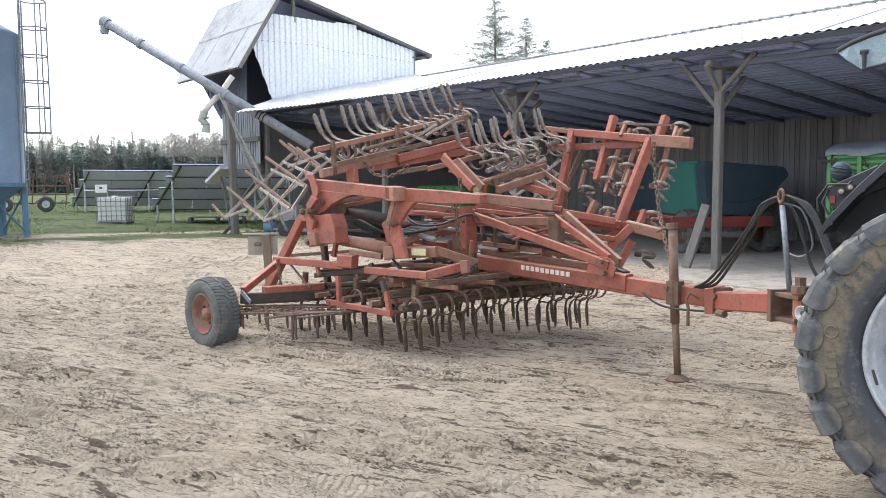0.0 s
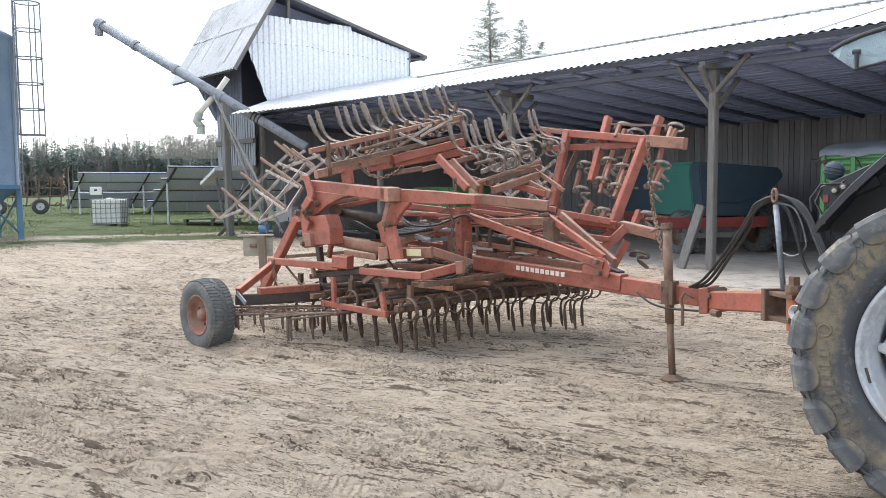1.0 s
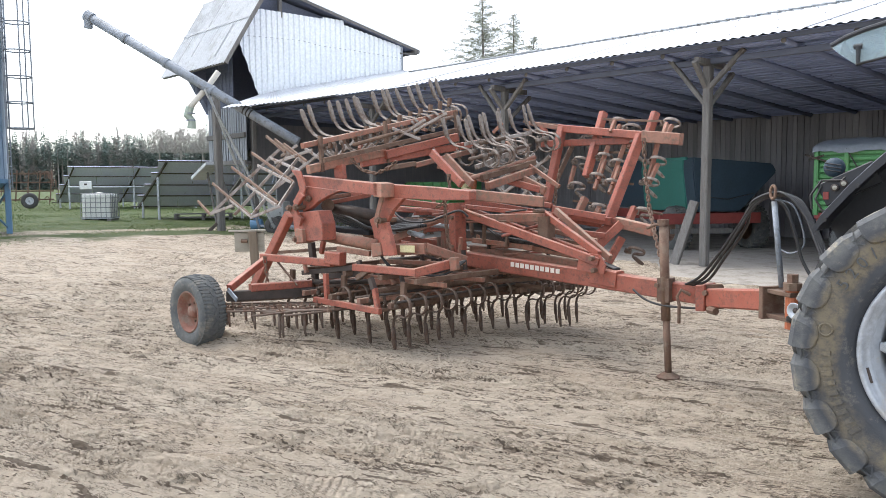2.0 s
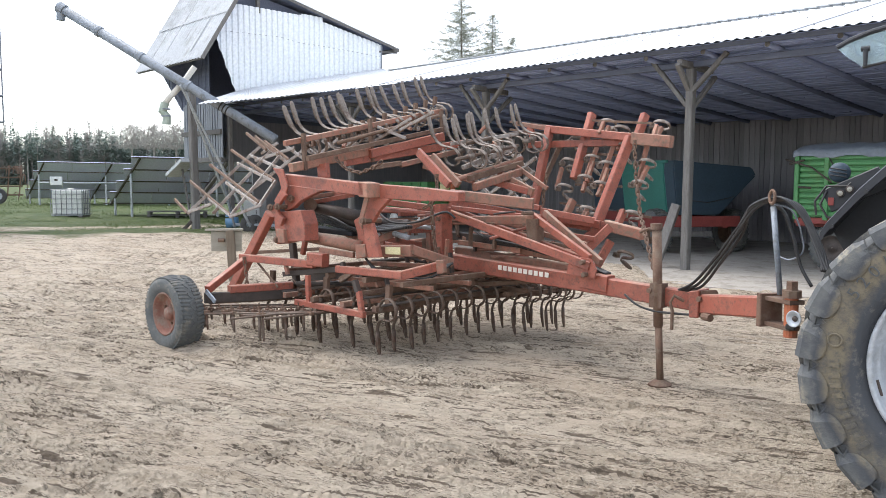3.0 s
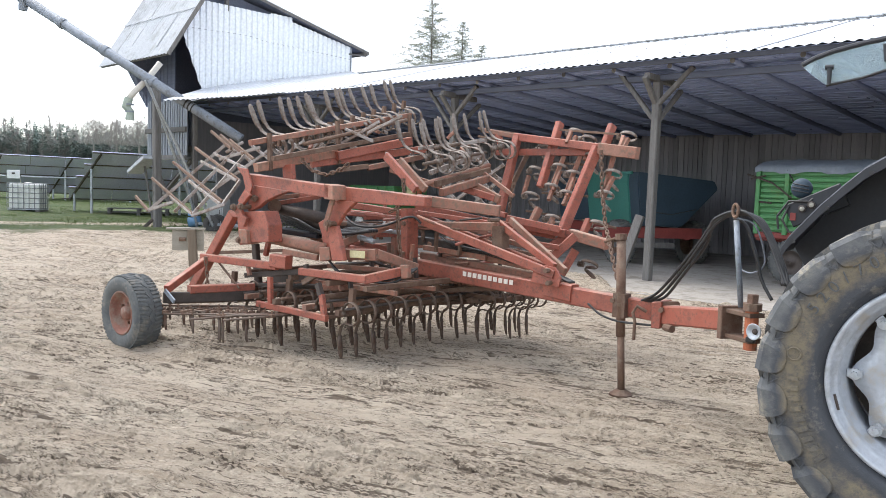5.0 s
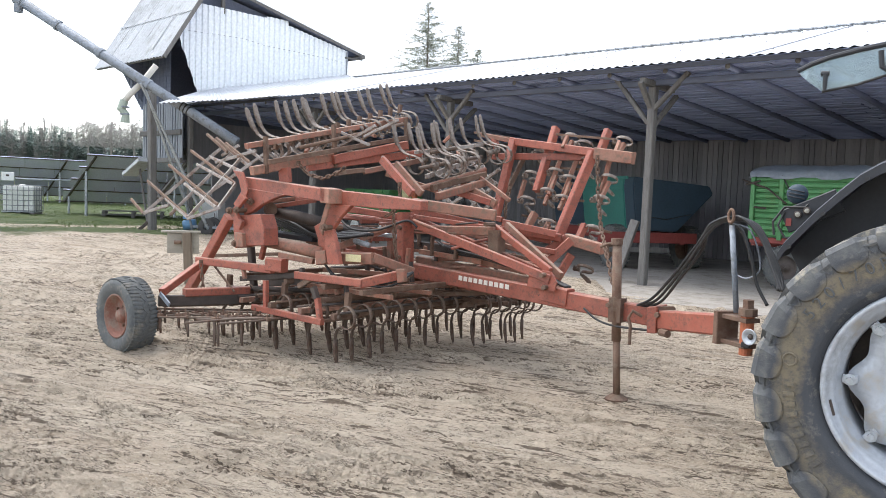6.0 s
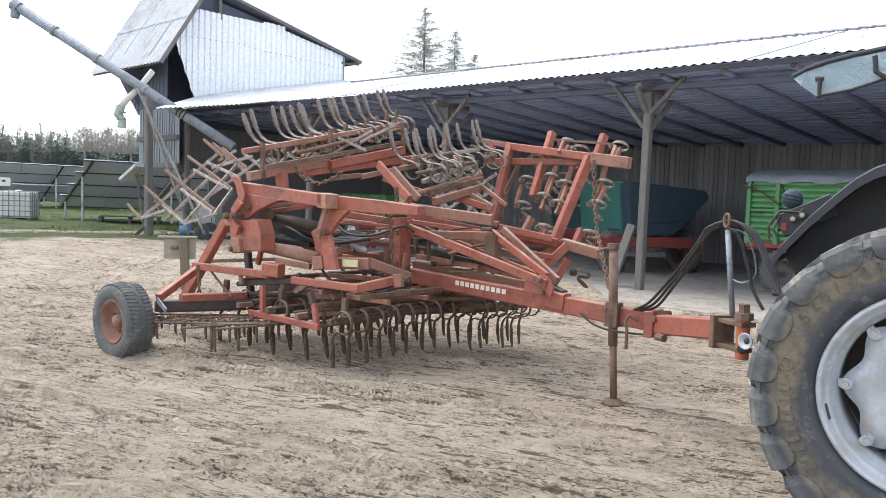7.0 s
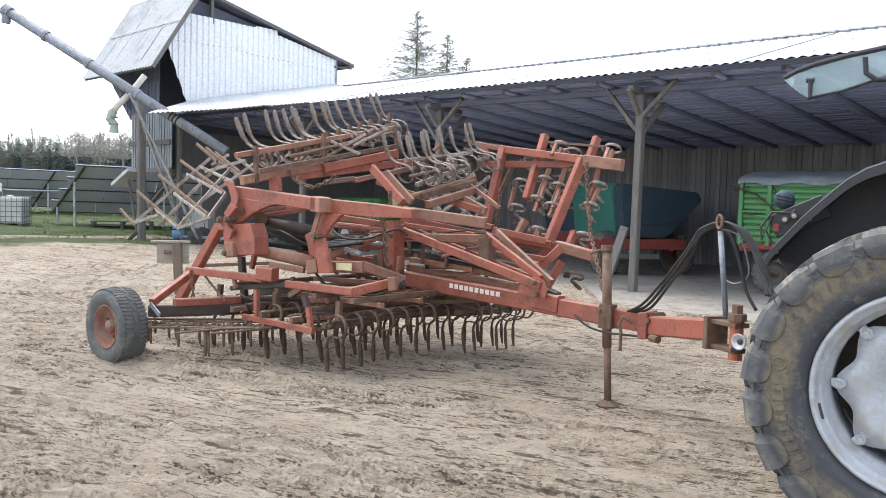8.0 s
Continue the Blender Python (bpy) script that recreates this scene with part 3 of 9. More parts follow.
def build_ground():
    xs = spread_lines(-5.2, 5.2, 0.0095, 1500, 1.06)
    ys = spread_lines(4.3, 10.6, 0.016, 2500, 1.035)
    gx, gy = np.meshgrid(xs, ys)
    gz = ground_level(gx, gy) + ground_relief(gx, gy)
    co = np.stack([gx, gy, gz], -1).reshape(-1, 3)
    ny, nx = gx.shape
    idx = np.arange(nx * ny).reshape(ny, nx)
    quads = np.stack([idx[:-1, :-1], idx[:-1, 1:], idx[1:, 1:], idx[1:, :-1]], -1).reshape(-1, 4)
    me = bpy.data.meshes.new("ground")
    me.vertices.add(len(co))
    me.vertices.foreach_set("co", co.ravel())
    me.loops.add(quads.size)
    me.loops.foreach_set("vertex_index", quads.ravel())
    me.polygons.add(len(quads))
    me.polygons.foreach_set("loop_start", np.arange(0, quads.size, 4))
    me.polygons.foreach_set("use_smooth", np.zeros(len(quads), dtype=bool))
    me.update()
    me.validate()
    me.materials.append(soil_material())
    ob = new("ground", me)
    tagged(ob, "sandy farmyard with wheel tracks, turning to patchy grass", "ground", kind="structure")


build_ground()


def build_clods():
    """Loose crumbs and clods on the broken crust, one mesh."""
    rng = np.random.default_rng(5)
    n = 60000
    cx, cy = rng.uniform(-5, 5, n), rng.uniform(4.4, 11.5, n)
    k, lane = churned(cx, cy)
    keep = rng.uniform(0, 1, n) < (0.04 + 0.22 * k ** 2) * (1 - lane)
    cx, cy, k = cx[keep][:9000], cy[keep][:9000], k[keep][:9000]
    size = 0.0045 + 0.022 * rng.uniform(0, 1, len(cx)) ** 5 * (0.3 + k)
    cz = ground_level(cx, cy) + ground_relief(cx, cy)
    unit = np.array([(1, 0, 0), (0.3, 0.95, 0), (-0.8, 0.6, 0), (-0.8, -0.6, 0), (0.3, -0.95, 0), (0.1, 0.1, 1)])
    tri = np.array([(0, 1, 5), (1, 2, 5), (2, 3, 5), (3, 4, 5), (4, 0, 5)])
    jit = rng.uniform(0.6, 1.4, (len(cx), 6, 3))
    co = unit[None] * jit * np.stack([size * 1.2, size, size * 0.9], -1)[:, None]
    turn = rng.uniform(0, 6.28, len(cx))
    c, sn = np.cos(turn)[:, None], np.sin(turn)[:, None]
    co = np.stack([co[..., 0] * c - co[..., 1] * sn, co[..., 0] * sn + co[..., 1] * c, co[..., 2] - 0.25 * size[:, None]], -1)
    co += np.stack([cx, cy, cz], -1)[:, None]
    faces = (tri[None] + 6 * np.arange(len(cx))[:, None, None]).reshape(-1, 3)
    me = bpy.data.meshes.new("clods")
    me.from_pydata(co.reshape(-1, 3).tolist(), [], faces.tolist())
    me.materials.append(bpy.data.materials["sandy_yard_and_field"])
    ob = new("soil_clods", me)
    tagged(ob, "loose crumbs and clods of sandy soil on the yard", "soil clods", kind="stuff")


build_clods()


def level(x, y):
    return float(ground_level(np.float64(x), np.float64(y)))


# ---------------------------------------------------------------- open shed
# Shed axes: s along the open front (towards the tractor), l into the shed; the origin is the foot of a front post.
SHED = pose(5.47, 16.5, -0.08, 0, 0, -49)


def shed_structure(name, bm, mat, label, category="", smooth=False, top=False):
    ob = link_mesh(name, bm, mat, smooth)
    ob.matrix_world = SHED_TOP if top else SHED
    return tagged(ob, label, category, kind="structure")


S0, S1 = -21.0, 16.0
RIDGE_L, RIDGE_Z, EAVE_L, EAVE_Z, BACK_L = 4.5, 5.655, -0.6, 4.28, 9.0
# the roof drops slightly along the front, towards the tractor
SHED_TOP = SHED @ Matrix.Translation((0, 0, 4.3)) @ Matrix.Rotation(0.0075, 4, 'Y') @ Matrix.Translation((0, 0, -4.3))


def build_shed():
    bm = bmesh.new()
    add_box(bm, ((S0 + S1) / 2, 3.45, -0.06), (S1 - S0, 11.1, 0.16))
    shed_structure("floor", bm, CONCRETE, "dusty concrete shed floor with dry mud", "floor")
    run, rise = RIDGE_L - EAVE_L, RIDGE_Z - EAVE_Z
    slope = Vector((0, run, rise)).normalized()
    bm = bmesh.new()
    wave_sheet(bm, (-19.85, EAVE_L, EAVE_Z + 0.06), (1, 0, 0), slope, S1 + 19.85, math.hypot(run, rise), 0.19, 0.015)
    wave_sheet(bm, (-15.4, BACK_L + 0.5, EAVE_Z), (1, 0, 0), Vector((0, -(BACK_L + 0.5 - RIDGE_L), RIDGE_Z - EAVE_Z)), S1 + 15.4,
               math.hypot(BACK_L + 0.5 - RIDGE_L, RIDGE_Z - EAVE_Z), 0.19, 0.015, steps=4)
    roof = shed_structure("roof", bm, ROOF, "pale corrugated metal shed roof", "roof", smooth=True, top=True)
    # ridge cap, screw rows and the sheet laps
    bm = bmesh.new()
    k = -15.4
    while k < S1:
        add_beam(bm, (k, RIDGE_L, RIDGE_Z + 0.115), (k + 0.30, RIDGE_L, RIDGE_Z + 0.09), 0.20, 0.024)
        k += 0.27
    part("ridge_cap", bm, BARN_ROOF, roof)
    bm = bmesh.new()
    for k in (-16.3, -14.6, -9.0, -3.4, 2.2, 7.8):
        add_beam(bm, Vector((k, EAVE_L, EAVE_Z + 0.077)), Vector((k, EAVE_L, EAVE_Z + 0.077)) + slope * math.hypot(run, rise), 0.035, 0.006)
    part("sheet_lap", bm, CLAD_GREY, roof)
    bm = bmesh.new()
    k = -19.5
    while k < S1:
        for f in (0.12, 0.5, 0.86):
            c = Vector((k, EAVE_L, EAVE_Z + 0.085)) + slope * (f * math.hypot(run, rise))
            add_box(bm, c, (0.018, 0.018, 0.012))
        k += 0.95
    part("roof_screws", bm, CLAD_GREY, roof)
    # ceiling of rough boards under the roof, falling to the back wall; uneven, with gaps
    bm = bmesh.new()
    rng = random.Random(12)
    l = EAVE_L + 0.06
    while l < BACK_L + 0.1:
        f = (l - EAVE_L) / (BACK_L - EAVE_L)
        w = rng.uniform(0.15, 0.24)
        z = EAVE_Z + 0.005 - f * 0.65
        s = S0
        while s < S1:
            e = min(S1, s + rng.uniform(3.0, 5.0))
            dz = rng.uniform(-0.012, 0.012)
            add_beam(bm, (s, l + w / 2, z + dz), (e - 0.015, l + w / 2, z + dz + rng.uniform(-0.008, 0.008)), w - rng.uniform(0.004, 0.022), 0.028, bevel=0.06)
            s = e
        l += w
    zf, zb = EAVE_Z + 0.04, EAVE_Z - 0.645 + 0.035
    add_beam(bm, (-3, EAVE_L + 0.06, zf), (-3, BACK_L + 0.1, zb), 37.0, 0.02, bevel=0.0)
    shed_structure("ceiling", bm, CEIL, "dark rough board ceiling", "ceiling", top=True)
    rafters = None
    s = S0 + 0.4
    while s < S1:
        bm = bmesh.new()
        add_tube(bm, [(s, EAVE_L + 0.20, EAVE_Z - 0.062), (s + 0.02, 3.0, EAVE_Z - 0.270), (s, BACK_L, EAVE_Z - 0.675)], 0.062, 10, taper=[0.85, 1.0, 1.1])
        if rafters is None:
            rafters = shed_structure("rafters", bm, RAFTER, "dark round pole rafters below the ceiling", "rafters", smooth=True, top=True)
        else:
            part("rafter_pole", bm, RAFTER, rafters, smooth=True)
        bm = bmesh.new()
        add_tube(bm, [(s, EAVE_L + 0.192, EAVE_Z - 0.062), (s, EAVE_L + 0.198, EAVE_Z - 0.062)], 0.05, 12)
        part("pole_end", bm, WOOD, rafters, "grey sawn pole end")
        s += 1.24
    bm = bmesh.new()
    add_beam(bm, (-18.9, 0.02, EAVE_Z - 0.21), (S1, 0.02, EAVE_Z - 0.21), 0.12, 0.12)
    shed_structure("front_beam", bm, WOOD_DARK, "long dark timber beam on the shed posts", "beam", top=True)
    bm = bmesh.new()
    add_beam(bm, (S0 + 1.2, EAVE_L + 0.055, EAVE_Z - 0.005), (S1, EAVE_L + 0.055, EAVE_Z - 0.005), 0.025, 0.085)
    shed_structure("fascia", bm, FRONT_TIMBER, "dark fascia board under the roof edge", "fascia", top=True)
    # walls that close the shed
    bm = bmesh.new()
    add_box(bm, ((S0 + S1) / 2, BACK_L + 0.12, 2.3), (S1 - S0, 0.08, 4.8))
    wall = shed_structure("wall_back", bm, BOARD, "dark weathered vertical board wall", "wall")
    bm = bmesh.new()
    add_box(bm, (S1, 4.3, 2.0), (0.1, 9.4, 4.2))
    shed_structure("wall_end", bm, BOARD, "dark weathered board end wall", "wall")
    bm = bmesh.new()
    add_box(bm, (-18.3, 4.9, 1.25), (0.1, 8.4, 2.4))
    add_box(bm, (-18.3, 3.8, 3.2), (0.1, 10.6, 1.5))
    shed_structure("wall_barn_side", bm, BOARD, "dark weathered board wall between shed and barn", "wall")
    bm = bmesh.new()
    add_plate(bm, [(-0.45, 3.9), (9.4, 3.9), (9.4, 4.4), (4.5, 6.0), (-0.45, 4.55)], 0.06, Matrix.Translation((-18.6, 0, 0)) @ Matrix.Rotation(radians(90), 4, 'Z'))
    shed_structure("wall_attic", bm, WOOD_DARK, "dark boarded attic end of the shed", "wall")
    return wall


SHED_WALL = build_shed()


def build_posts():
    def post():
        p = thing("shed_post", SHED, "grey weathered timber post with two angled braces", "post", "posts of the shed front")
        bm = bmesh.new()
        add_beam(bm, (0, 0, 0.0), (0.02, 0, EAVE_Z - 0.30), 0.16, 0.16, up=(0, 1, 0), bevel=0.12)
        part("post", bm, WOOD, p)
        for a, b in (((-0.05, -0.02, 3.27), (-0.84, -0.03, 4.21)), ((0.07, -0.02, 3.56), (0.78, -0.03, 4.22)),
                     ((0.0, -0.06, 3.58), (0.0, -0.48, 4.03)), ((0.02, 0.06, 3.22), (0.02, 0.92, 3.90))):
            bm = bmesh.new()
            add_beam(bm, a, b, 0.085, 0.10, up=(0, 1, 0) if abs(a[0] - b[0]) > 0.1 else (1, 0, 0))
            part("brace", bm, WOOD, p)
        bm = bmesh.new()
        add_beam(bm, (0.02, EAVE_L + 0.16, 4.06), (0.02, 0.75, 4.01), 0.12, 0.12)
        part("tie_beam", bm, WOOD, p)
        return p

    first = post()
    for s in (-5.6, -11.2, 5.6, 11.2):
        copy_thing(first, SHED @ pose(s, 0, 0))
    # a loose board leaning on the post, and one standing behind
    t = thing("leaning_board", SHED @ pose(-0.62, -0.1, 0.02), "short grey timber prop leaning beside a shed post", "board")
    bm = bmesh.new()
    add_beam(bm, (0, 0, 0), (0.30, 0.25, 1.30), 0.19, 0.09, up=(0, 1, 0))
    part("board", bm, WOOD, t)


build_posts()


# ---------------------------------------------------------------- barn
def build_barn():
    b = thing("barn", SHED, "tall barn with pale corrugated gable and steep roof", "barn")
    G = -15.5                      # gable plane along s
    # gable: apex and feet in (l, z)
    apex = (-1.34, 7.62)
    right = (4.6, 6.66)
    bm = bmesh.new()
    left_l = -2.08

    def cut(s):
        l = left_l + s
        steps = ((-1.38, 7.48), (1.08, 7.46), (1.1, 7.52), (1.96, 7.50), (1.98, 7.36), (4.6, 6.86))
        top = 6.30 + (l - left_l) * (7.48 - 6.30) / (-1.38 - left_l)
        for (l0, z0), (l1, z1) in zip(steps, steps[1:]):
            if l0 <= l <= l1:
                top = z0 + (z1 - z0) * (l - l0) / (l1 - l0)
        roof = 4.84 + (l + 0.72) * 0.21 if l > -0.72 else 4.62 + (l + 1.41) * 0.32
        return max(roof, 6.26 - (l - left_l) * 2.55), max(top, 6.26 - (l - left_l) * 2.55)

    wave_sheet(bm, (G, left_l, 0), (0, 1, 0), (0, 0, 1), right[0] - left_l, 1, 0.21, 0.026, cut, steps=14, flat=4.0)
    part("gable_cladding", bm, CLAD, b, "pale corrugated sheet gable")
    # roof sheets that run on from the shed in front of the gable
    high = [Vector(p) for p in ((G + 0.03, -1.45, 4.66), (G + 0.03, -0.72, 4.88), (G + 0.03, 2.0, 5.45), (G + 0.03, 4.6, 5.99))]
    foot = [Vector(p) for p in ((-14.6, -3.18, 4.09), (-14.6, -0.52, 4.49), (-14.6, 2.58, 5.07), (-14.6, 5.5, 5.60))]
    eye = SHED.inverted() @ Vector((0.1, 0.75, 1.66))
    near = [eye + (p - eye) * 0.895 for p in foot]

    def between(row, f):
        k = min(int(f * 3), 2)
        return row[k].lerp(row[k + 1], f * 3 - k)

    bm = bmesh.new()
    n = 300
    rows = []
    for i in range(n + 1):
        off = Vector((0, 0, 0.016 * math.cos(i * 2 * math.pi / 6)))
        rows.append((bm.verts.new(between(near, i / n) + off), bm.verts.new(between(high, i / n) + off)))
    for a, c in zip(rows, rows[1:]):
        bm.faces.new((a[0], c[0], c[1], a[1]))
    part("low_roof", bm, ROOF, b, "pale corrugated sheets in front of the gable", smooth=True)
    # upper sheets lap over the lower ones
    bm = bmesh.new()
    lap = ((-2.0, 6.55), (0.2, 6.62), (1.0, 6.52), (2.4, 6.50), (4.55, 6.42))
    for (l0, z0), (l1, z1) in zip(lap, lap[1:]):
        add_beam(bm, (G + 0.018, l0, z0), (G + 0.018, l1, z1), 0.008, 0.012)
    part("sheet_lap", bm, CLAD_GREY, b)
    bm = bmesh.new()
    add_beam(bm, (G + 0.02, right[0], 5.9), (G + 0.02, right[0], 6.84), 0.05, 0.05, up=(0, 1, 0))
    part("corner_flashing", bm, CLAD_GREY, b)
    # dark boards in the open triangle above the cladding
    bm = bmesh.new()
    add_plate(bm, [(4.5, 6.5), (right[0], 6.95), (apex[0], 8.1), (-1.5, 6.6)], 0.05,
              Matrix.Translation((G - 0.30, 0, 0)) @ Matrix.Rotation(radians(90), 4, 'Z'))
    part("gable_board", bm, WOOD_DARK, b, "dark boards behind the gable cladding")
    # front roof slope
    e0, e1 = Vector((-14.65, -3.0, 5.52)), Vector((-19.72, -3.0, 5.52))
    r0, r1 = Vector((-14.65, -1.25, 8.35)), Vector((-19.72, -1.25, 8.35))
    up = r0 - e0
    bm = bmesh.new()
    wave_sheet(bm, e1, (1, 0, 0), up, 5.07, up.length, 0.20, 0.026, steps=8)
    lap = e1 + up * 0.52 + Vector((0, -0.02, 0.02))
    wave_sheet(bm, lap, (1, 0, 0), up, 5.07, 0.12, 0.20, 0.026, steps=8)
    for k in (0.9, 1.9, 2.95, 4.0):
        add_beam(bm, e1 + Vector((k, -0.03, 0.02)) + up * (0.1 * k % 0.3), e1 + Vector((k, -0.03, 0.02)) + up * (0.5 if k != 1.9 else 0.98), 0.03, 0.012)
    part("front_roof", bm, BARN_ROOF, b, "pale corrugated roof slope", smooth=True)
    bm = bmesh.new()
    upb = up.normalized()
    add_beam(bm, e0 + Vector((0.0, 0, -0.04)), e0 + upb * up.length + Vector((0, 0, -0.04)), 0.04, 0.12)
    part("verge_board", bm, WOOD, b)
    bm = bmesh.new()
    add_beam(bm, e1 + Vector((0.05, 0.08, 0.0)), e0 + Vector((-0.05, 0.08, 0.0)), 0.05, 0.08)
    part("eave_board", bm, WOOD, b)
    bm = bmesh.new()
    add_plate(bm, [(-2.90, 5.58), (-1.25, 8.24), (-1.25, 8.16), (-2.85, 5.56)], 4.95,
              Matrix.Translation((-17.2, 0, 0)) @ Matrix.Rotation(radians(90), 4, 'Z'))
    part("roof_boarding", bm, CEIL, b)
    # rear slope, with purlin ends under its foot
    ra, rb = Vector((-15.32, -1.25, 8.36)), Vector((-15.32, 5.33, 6.78))
    across = Vector((-2.3, 0, 0))
    bm = bmesh.new()
    add_beam(bm, ra + across, rb + across, 4.6, 0.035, bevel=0.02)
    part("rear_roof", bm, BARN_ROOF, b, "grey metal roof slope")
    bm = bmesh.new()
    low = Vector((0, 0, -0.055))
    add_beam(bm, ra + across + low, rb + across + low, 4.5, 0.05, bevel=0.02)
    part("rear_boarding", bm, WOOD_DARK, b)
    bm = bmesh.new()
    add_beam(bm, ra + Vector((-0.01, 0, -0.06)), rb + Vector((-0.01, 0, -0.06)), 0.03, 0.09)
    part("verge_board", bm, WOOD, b)
    bm = bmesh.new()
    add_beam(bm, (-15.1, 5.1, 6.68), (-19.0, 5.1, 6.68), 0.10, 0.14)
    part("purlin", bm, WOOD, b)
    bm = bmesh.new()
    add_beam(bm, (G - 0.1, 4.3, 6.62), (G + 0.25, 5.15, 6.60), 0.05, 0.06)
    part("bracket", bm, WOOD, b)
    bm = bmesh.new()
    add_beam(bm, (G - 0.05, -0.55, 7.3), (G - 0.05, -0.55, 8.1), 0.12, 0.12, up=(0, 1, 0))
    part("king_post", bm, WOOD, b)
    # front wall below the canopy: vertical boards, then grey sheet
    for i in range(17):
        bm = bmesh.new()
        s = -18.1 + i * 0.165
        add_beam(bm, (s, -1.98 + 0.01 * math.sin(i * 5.1), 2.5), (s, -1.98 + 0.01 * math.sin(i * 5.1), 4.3 + (0.05 if i % 3 else 0)), 0.12, 0.03, up=(0, 1, 0))
        part("board", bm, CLAD_GREY, b)
    bm = bmesh.new()
    add_box(bm, (-16.9, -1.88, 3.4), (2.6, 0.04, 1.8))
    part("wall_backing", bm, CLAD_GREY, b)
    # loft boards inside, and the flared side below the eave
    for i in range(26):
        bm = bmesh.new()
        s = -19.8 + i * 0.165
        low = 5.7 - i * 0.115 if i < 11 else 3.8
        add_beam(bm, (s, 0.2, max(low, 4.62)), (s, 0.2, 7.3), 0.155, 0.03, up=(0, 1, 0))
        part("loft_board", bm, BOARD, b)
    bm = bmesh.new()
    add_plate(bm, [(-20.03, 5.72), (-18.35, 4.2), (-16.3, 4.2), (-16.3, 7.0), (-20.03, 7.0)], 0.03, Matrix.Translation((0, -1.95, 0)))
    part("flared_wall", bm, WOOD_DARK, b, "dark boarded side flaring out under the eave")
    for i in range(14):
        s = -19.8 + i * 0.25
        low = max(5.56 - (s + 19.8) * 0.93, 4.22)
        bm = bmesh.new()
        add_beam(bm, (s, -1.975, low), (s, -1.975, 6.9), 0.05, 0.02, up=(0, 1, 0))
        part("batten", bm, WOOD_DARK, b)
    bm = bmesh.new()
    add_plate(bm, [(-2.6, 5.6), (-1.34, 7.7), (4.5, 6.5), (4.5, 6.0), (-1.9, 4.3)], 0.06, Matrix.Translation((-18.3, 0, 0)) @ Matrix.Rotation(radians(90), 4, 'Z'))
    part("loft_end", bm, WOOD_DARK, b)
    bm = bmesh.new()
    wave_sheet(bm, (-18.2, -1.6, 2.5), (1, 0, 0), (0, 0, 1), 2.7, 1.45, 0.12, 0.02, steps=6)
    part("sheet_wall", bm, CLAD_GREY, b, "grey corrugated wall sheet", smooth=True)
    bm = bmesh.new()
    add_beam(bm, (-18.2, -1.66, 2.75), (-15.4, -1.66, 2.75), 0.08, 0.22)
    part("rail", bm, WOOD, b)
    for z in (2.46, 3.35):
        bm = bmesh.new()
        add_beam(bm, (-18.2, -2.03, z), (-15.4, -2.03, z), 0.07, 0.16)
        part("rail", bm, WOOD, b)
    for a, c in (((-18.1, -1.8, 2.4), (-16.9, -1.8, 0.9)), ((-17.6, -1.7, 1.2), (-15.6, -1.7, 2.4))):
        bm = bmesh.new()
        add_beam(bm, a, c, 0.08, 0.14, up=(0, 1, 0))
        part("brace", bm, WOOD, b)
    bm = bmesh.new()
    add_beam(bm, (-15.61, -2.85, 0.1), (-15.73, -2.85, 4.55), 0.22, 0.22, up=(0, 1, 0))
    part("canopy_post", bm, WOOD, b, "thick grey timber canopy post")
    bm = bmesh.new()
    add_beam(bm, (-15.4, -1.7, 0.1), (-15.45, -1.7, 4.0), 0.16, 0.16, up=(0, 1, 0))
    part("wall_post", bm, WOOD, b)
    # small lean-to canopy on the post
    bm = bmesh.new()
    add_beam(bm, (-16.9, -3.0, 1.95), (-15.75, -3.0, 2.42), 0.5, 0.12)
    part("small_canopy", bm, GALV, b, "small grey canopy board")
    bm = bmesh.new()
    add_beam(bm, (-16.3, -2.95, 2.15), (-15.7, -2.95, 0.4), 0.06, 0.06, up=(0, 1, 0))
    part("canopy_strut", bm, WOOD, b)
    return b


build_barn()


# ---------------------------------------------------------------- shed wall boards
def wall_boards():
    lengths = {}
    s = -15.9
    i = 0
    rng = random.Random(5)
    while s < 15.8:
        w = rng.choice((0.14, 0.17, 0.20))
        if w not in lengths:
            bm = bmesh.new()
            add_beam(bm, (0, 0, 0.02), (0, 0, 3.62), w - 0.012, 0.026, up=(0, 1, 0), bevel=0.1)
            me = bpy.data.meshes.new("board")
            bm.to_mesh(me)
            bm.free()
            me.materials.append(BOARD)
            lengths[w] = me
        ob = new("board", lengths[w])
        ob.parent = SHED_WALL
        ob.matrix_local = pose(s + w / 2, BACK_L + 0.05 - rng.uniform(0, 0.02), rng.uniform(-0.03, 0.03), 0, rng.uniform(-0.3, 0.3), 0)
        s += w
        i += 1


wall_boards()


# ---------------------------------------------------------------- grain auger
AUGER_LOW, AUGER_TIP = Vector((-3.90, 23.67, 2.86)), Vector((-10.3, 25.0, 6.70))


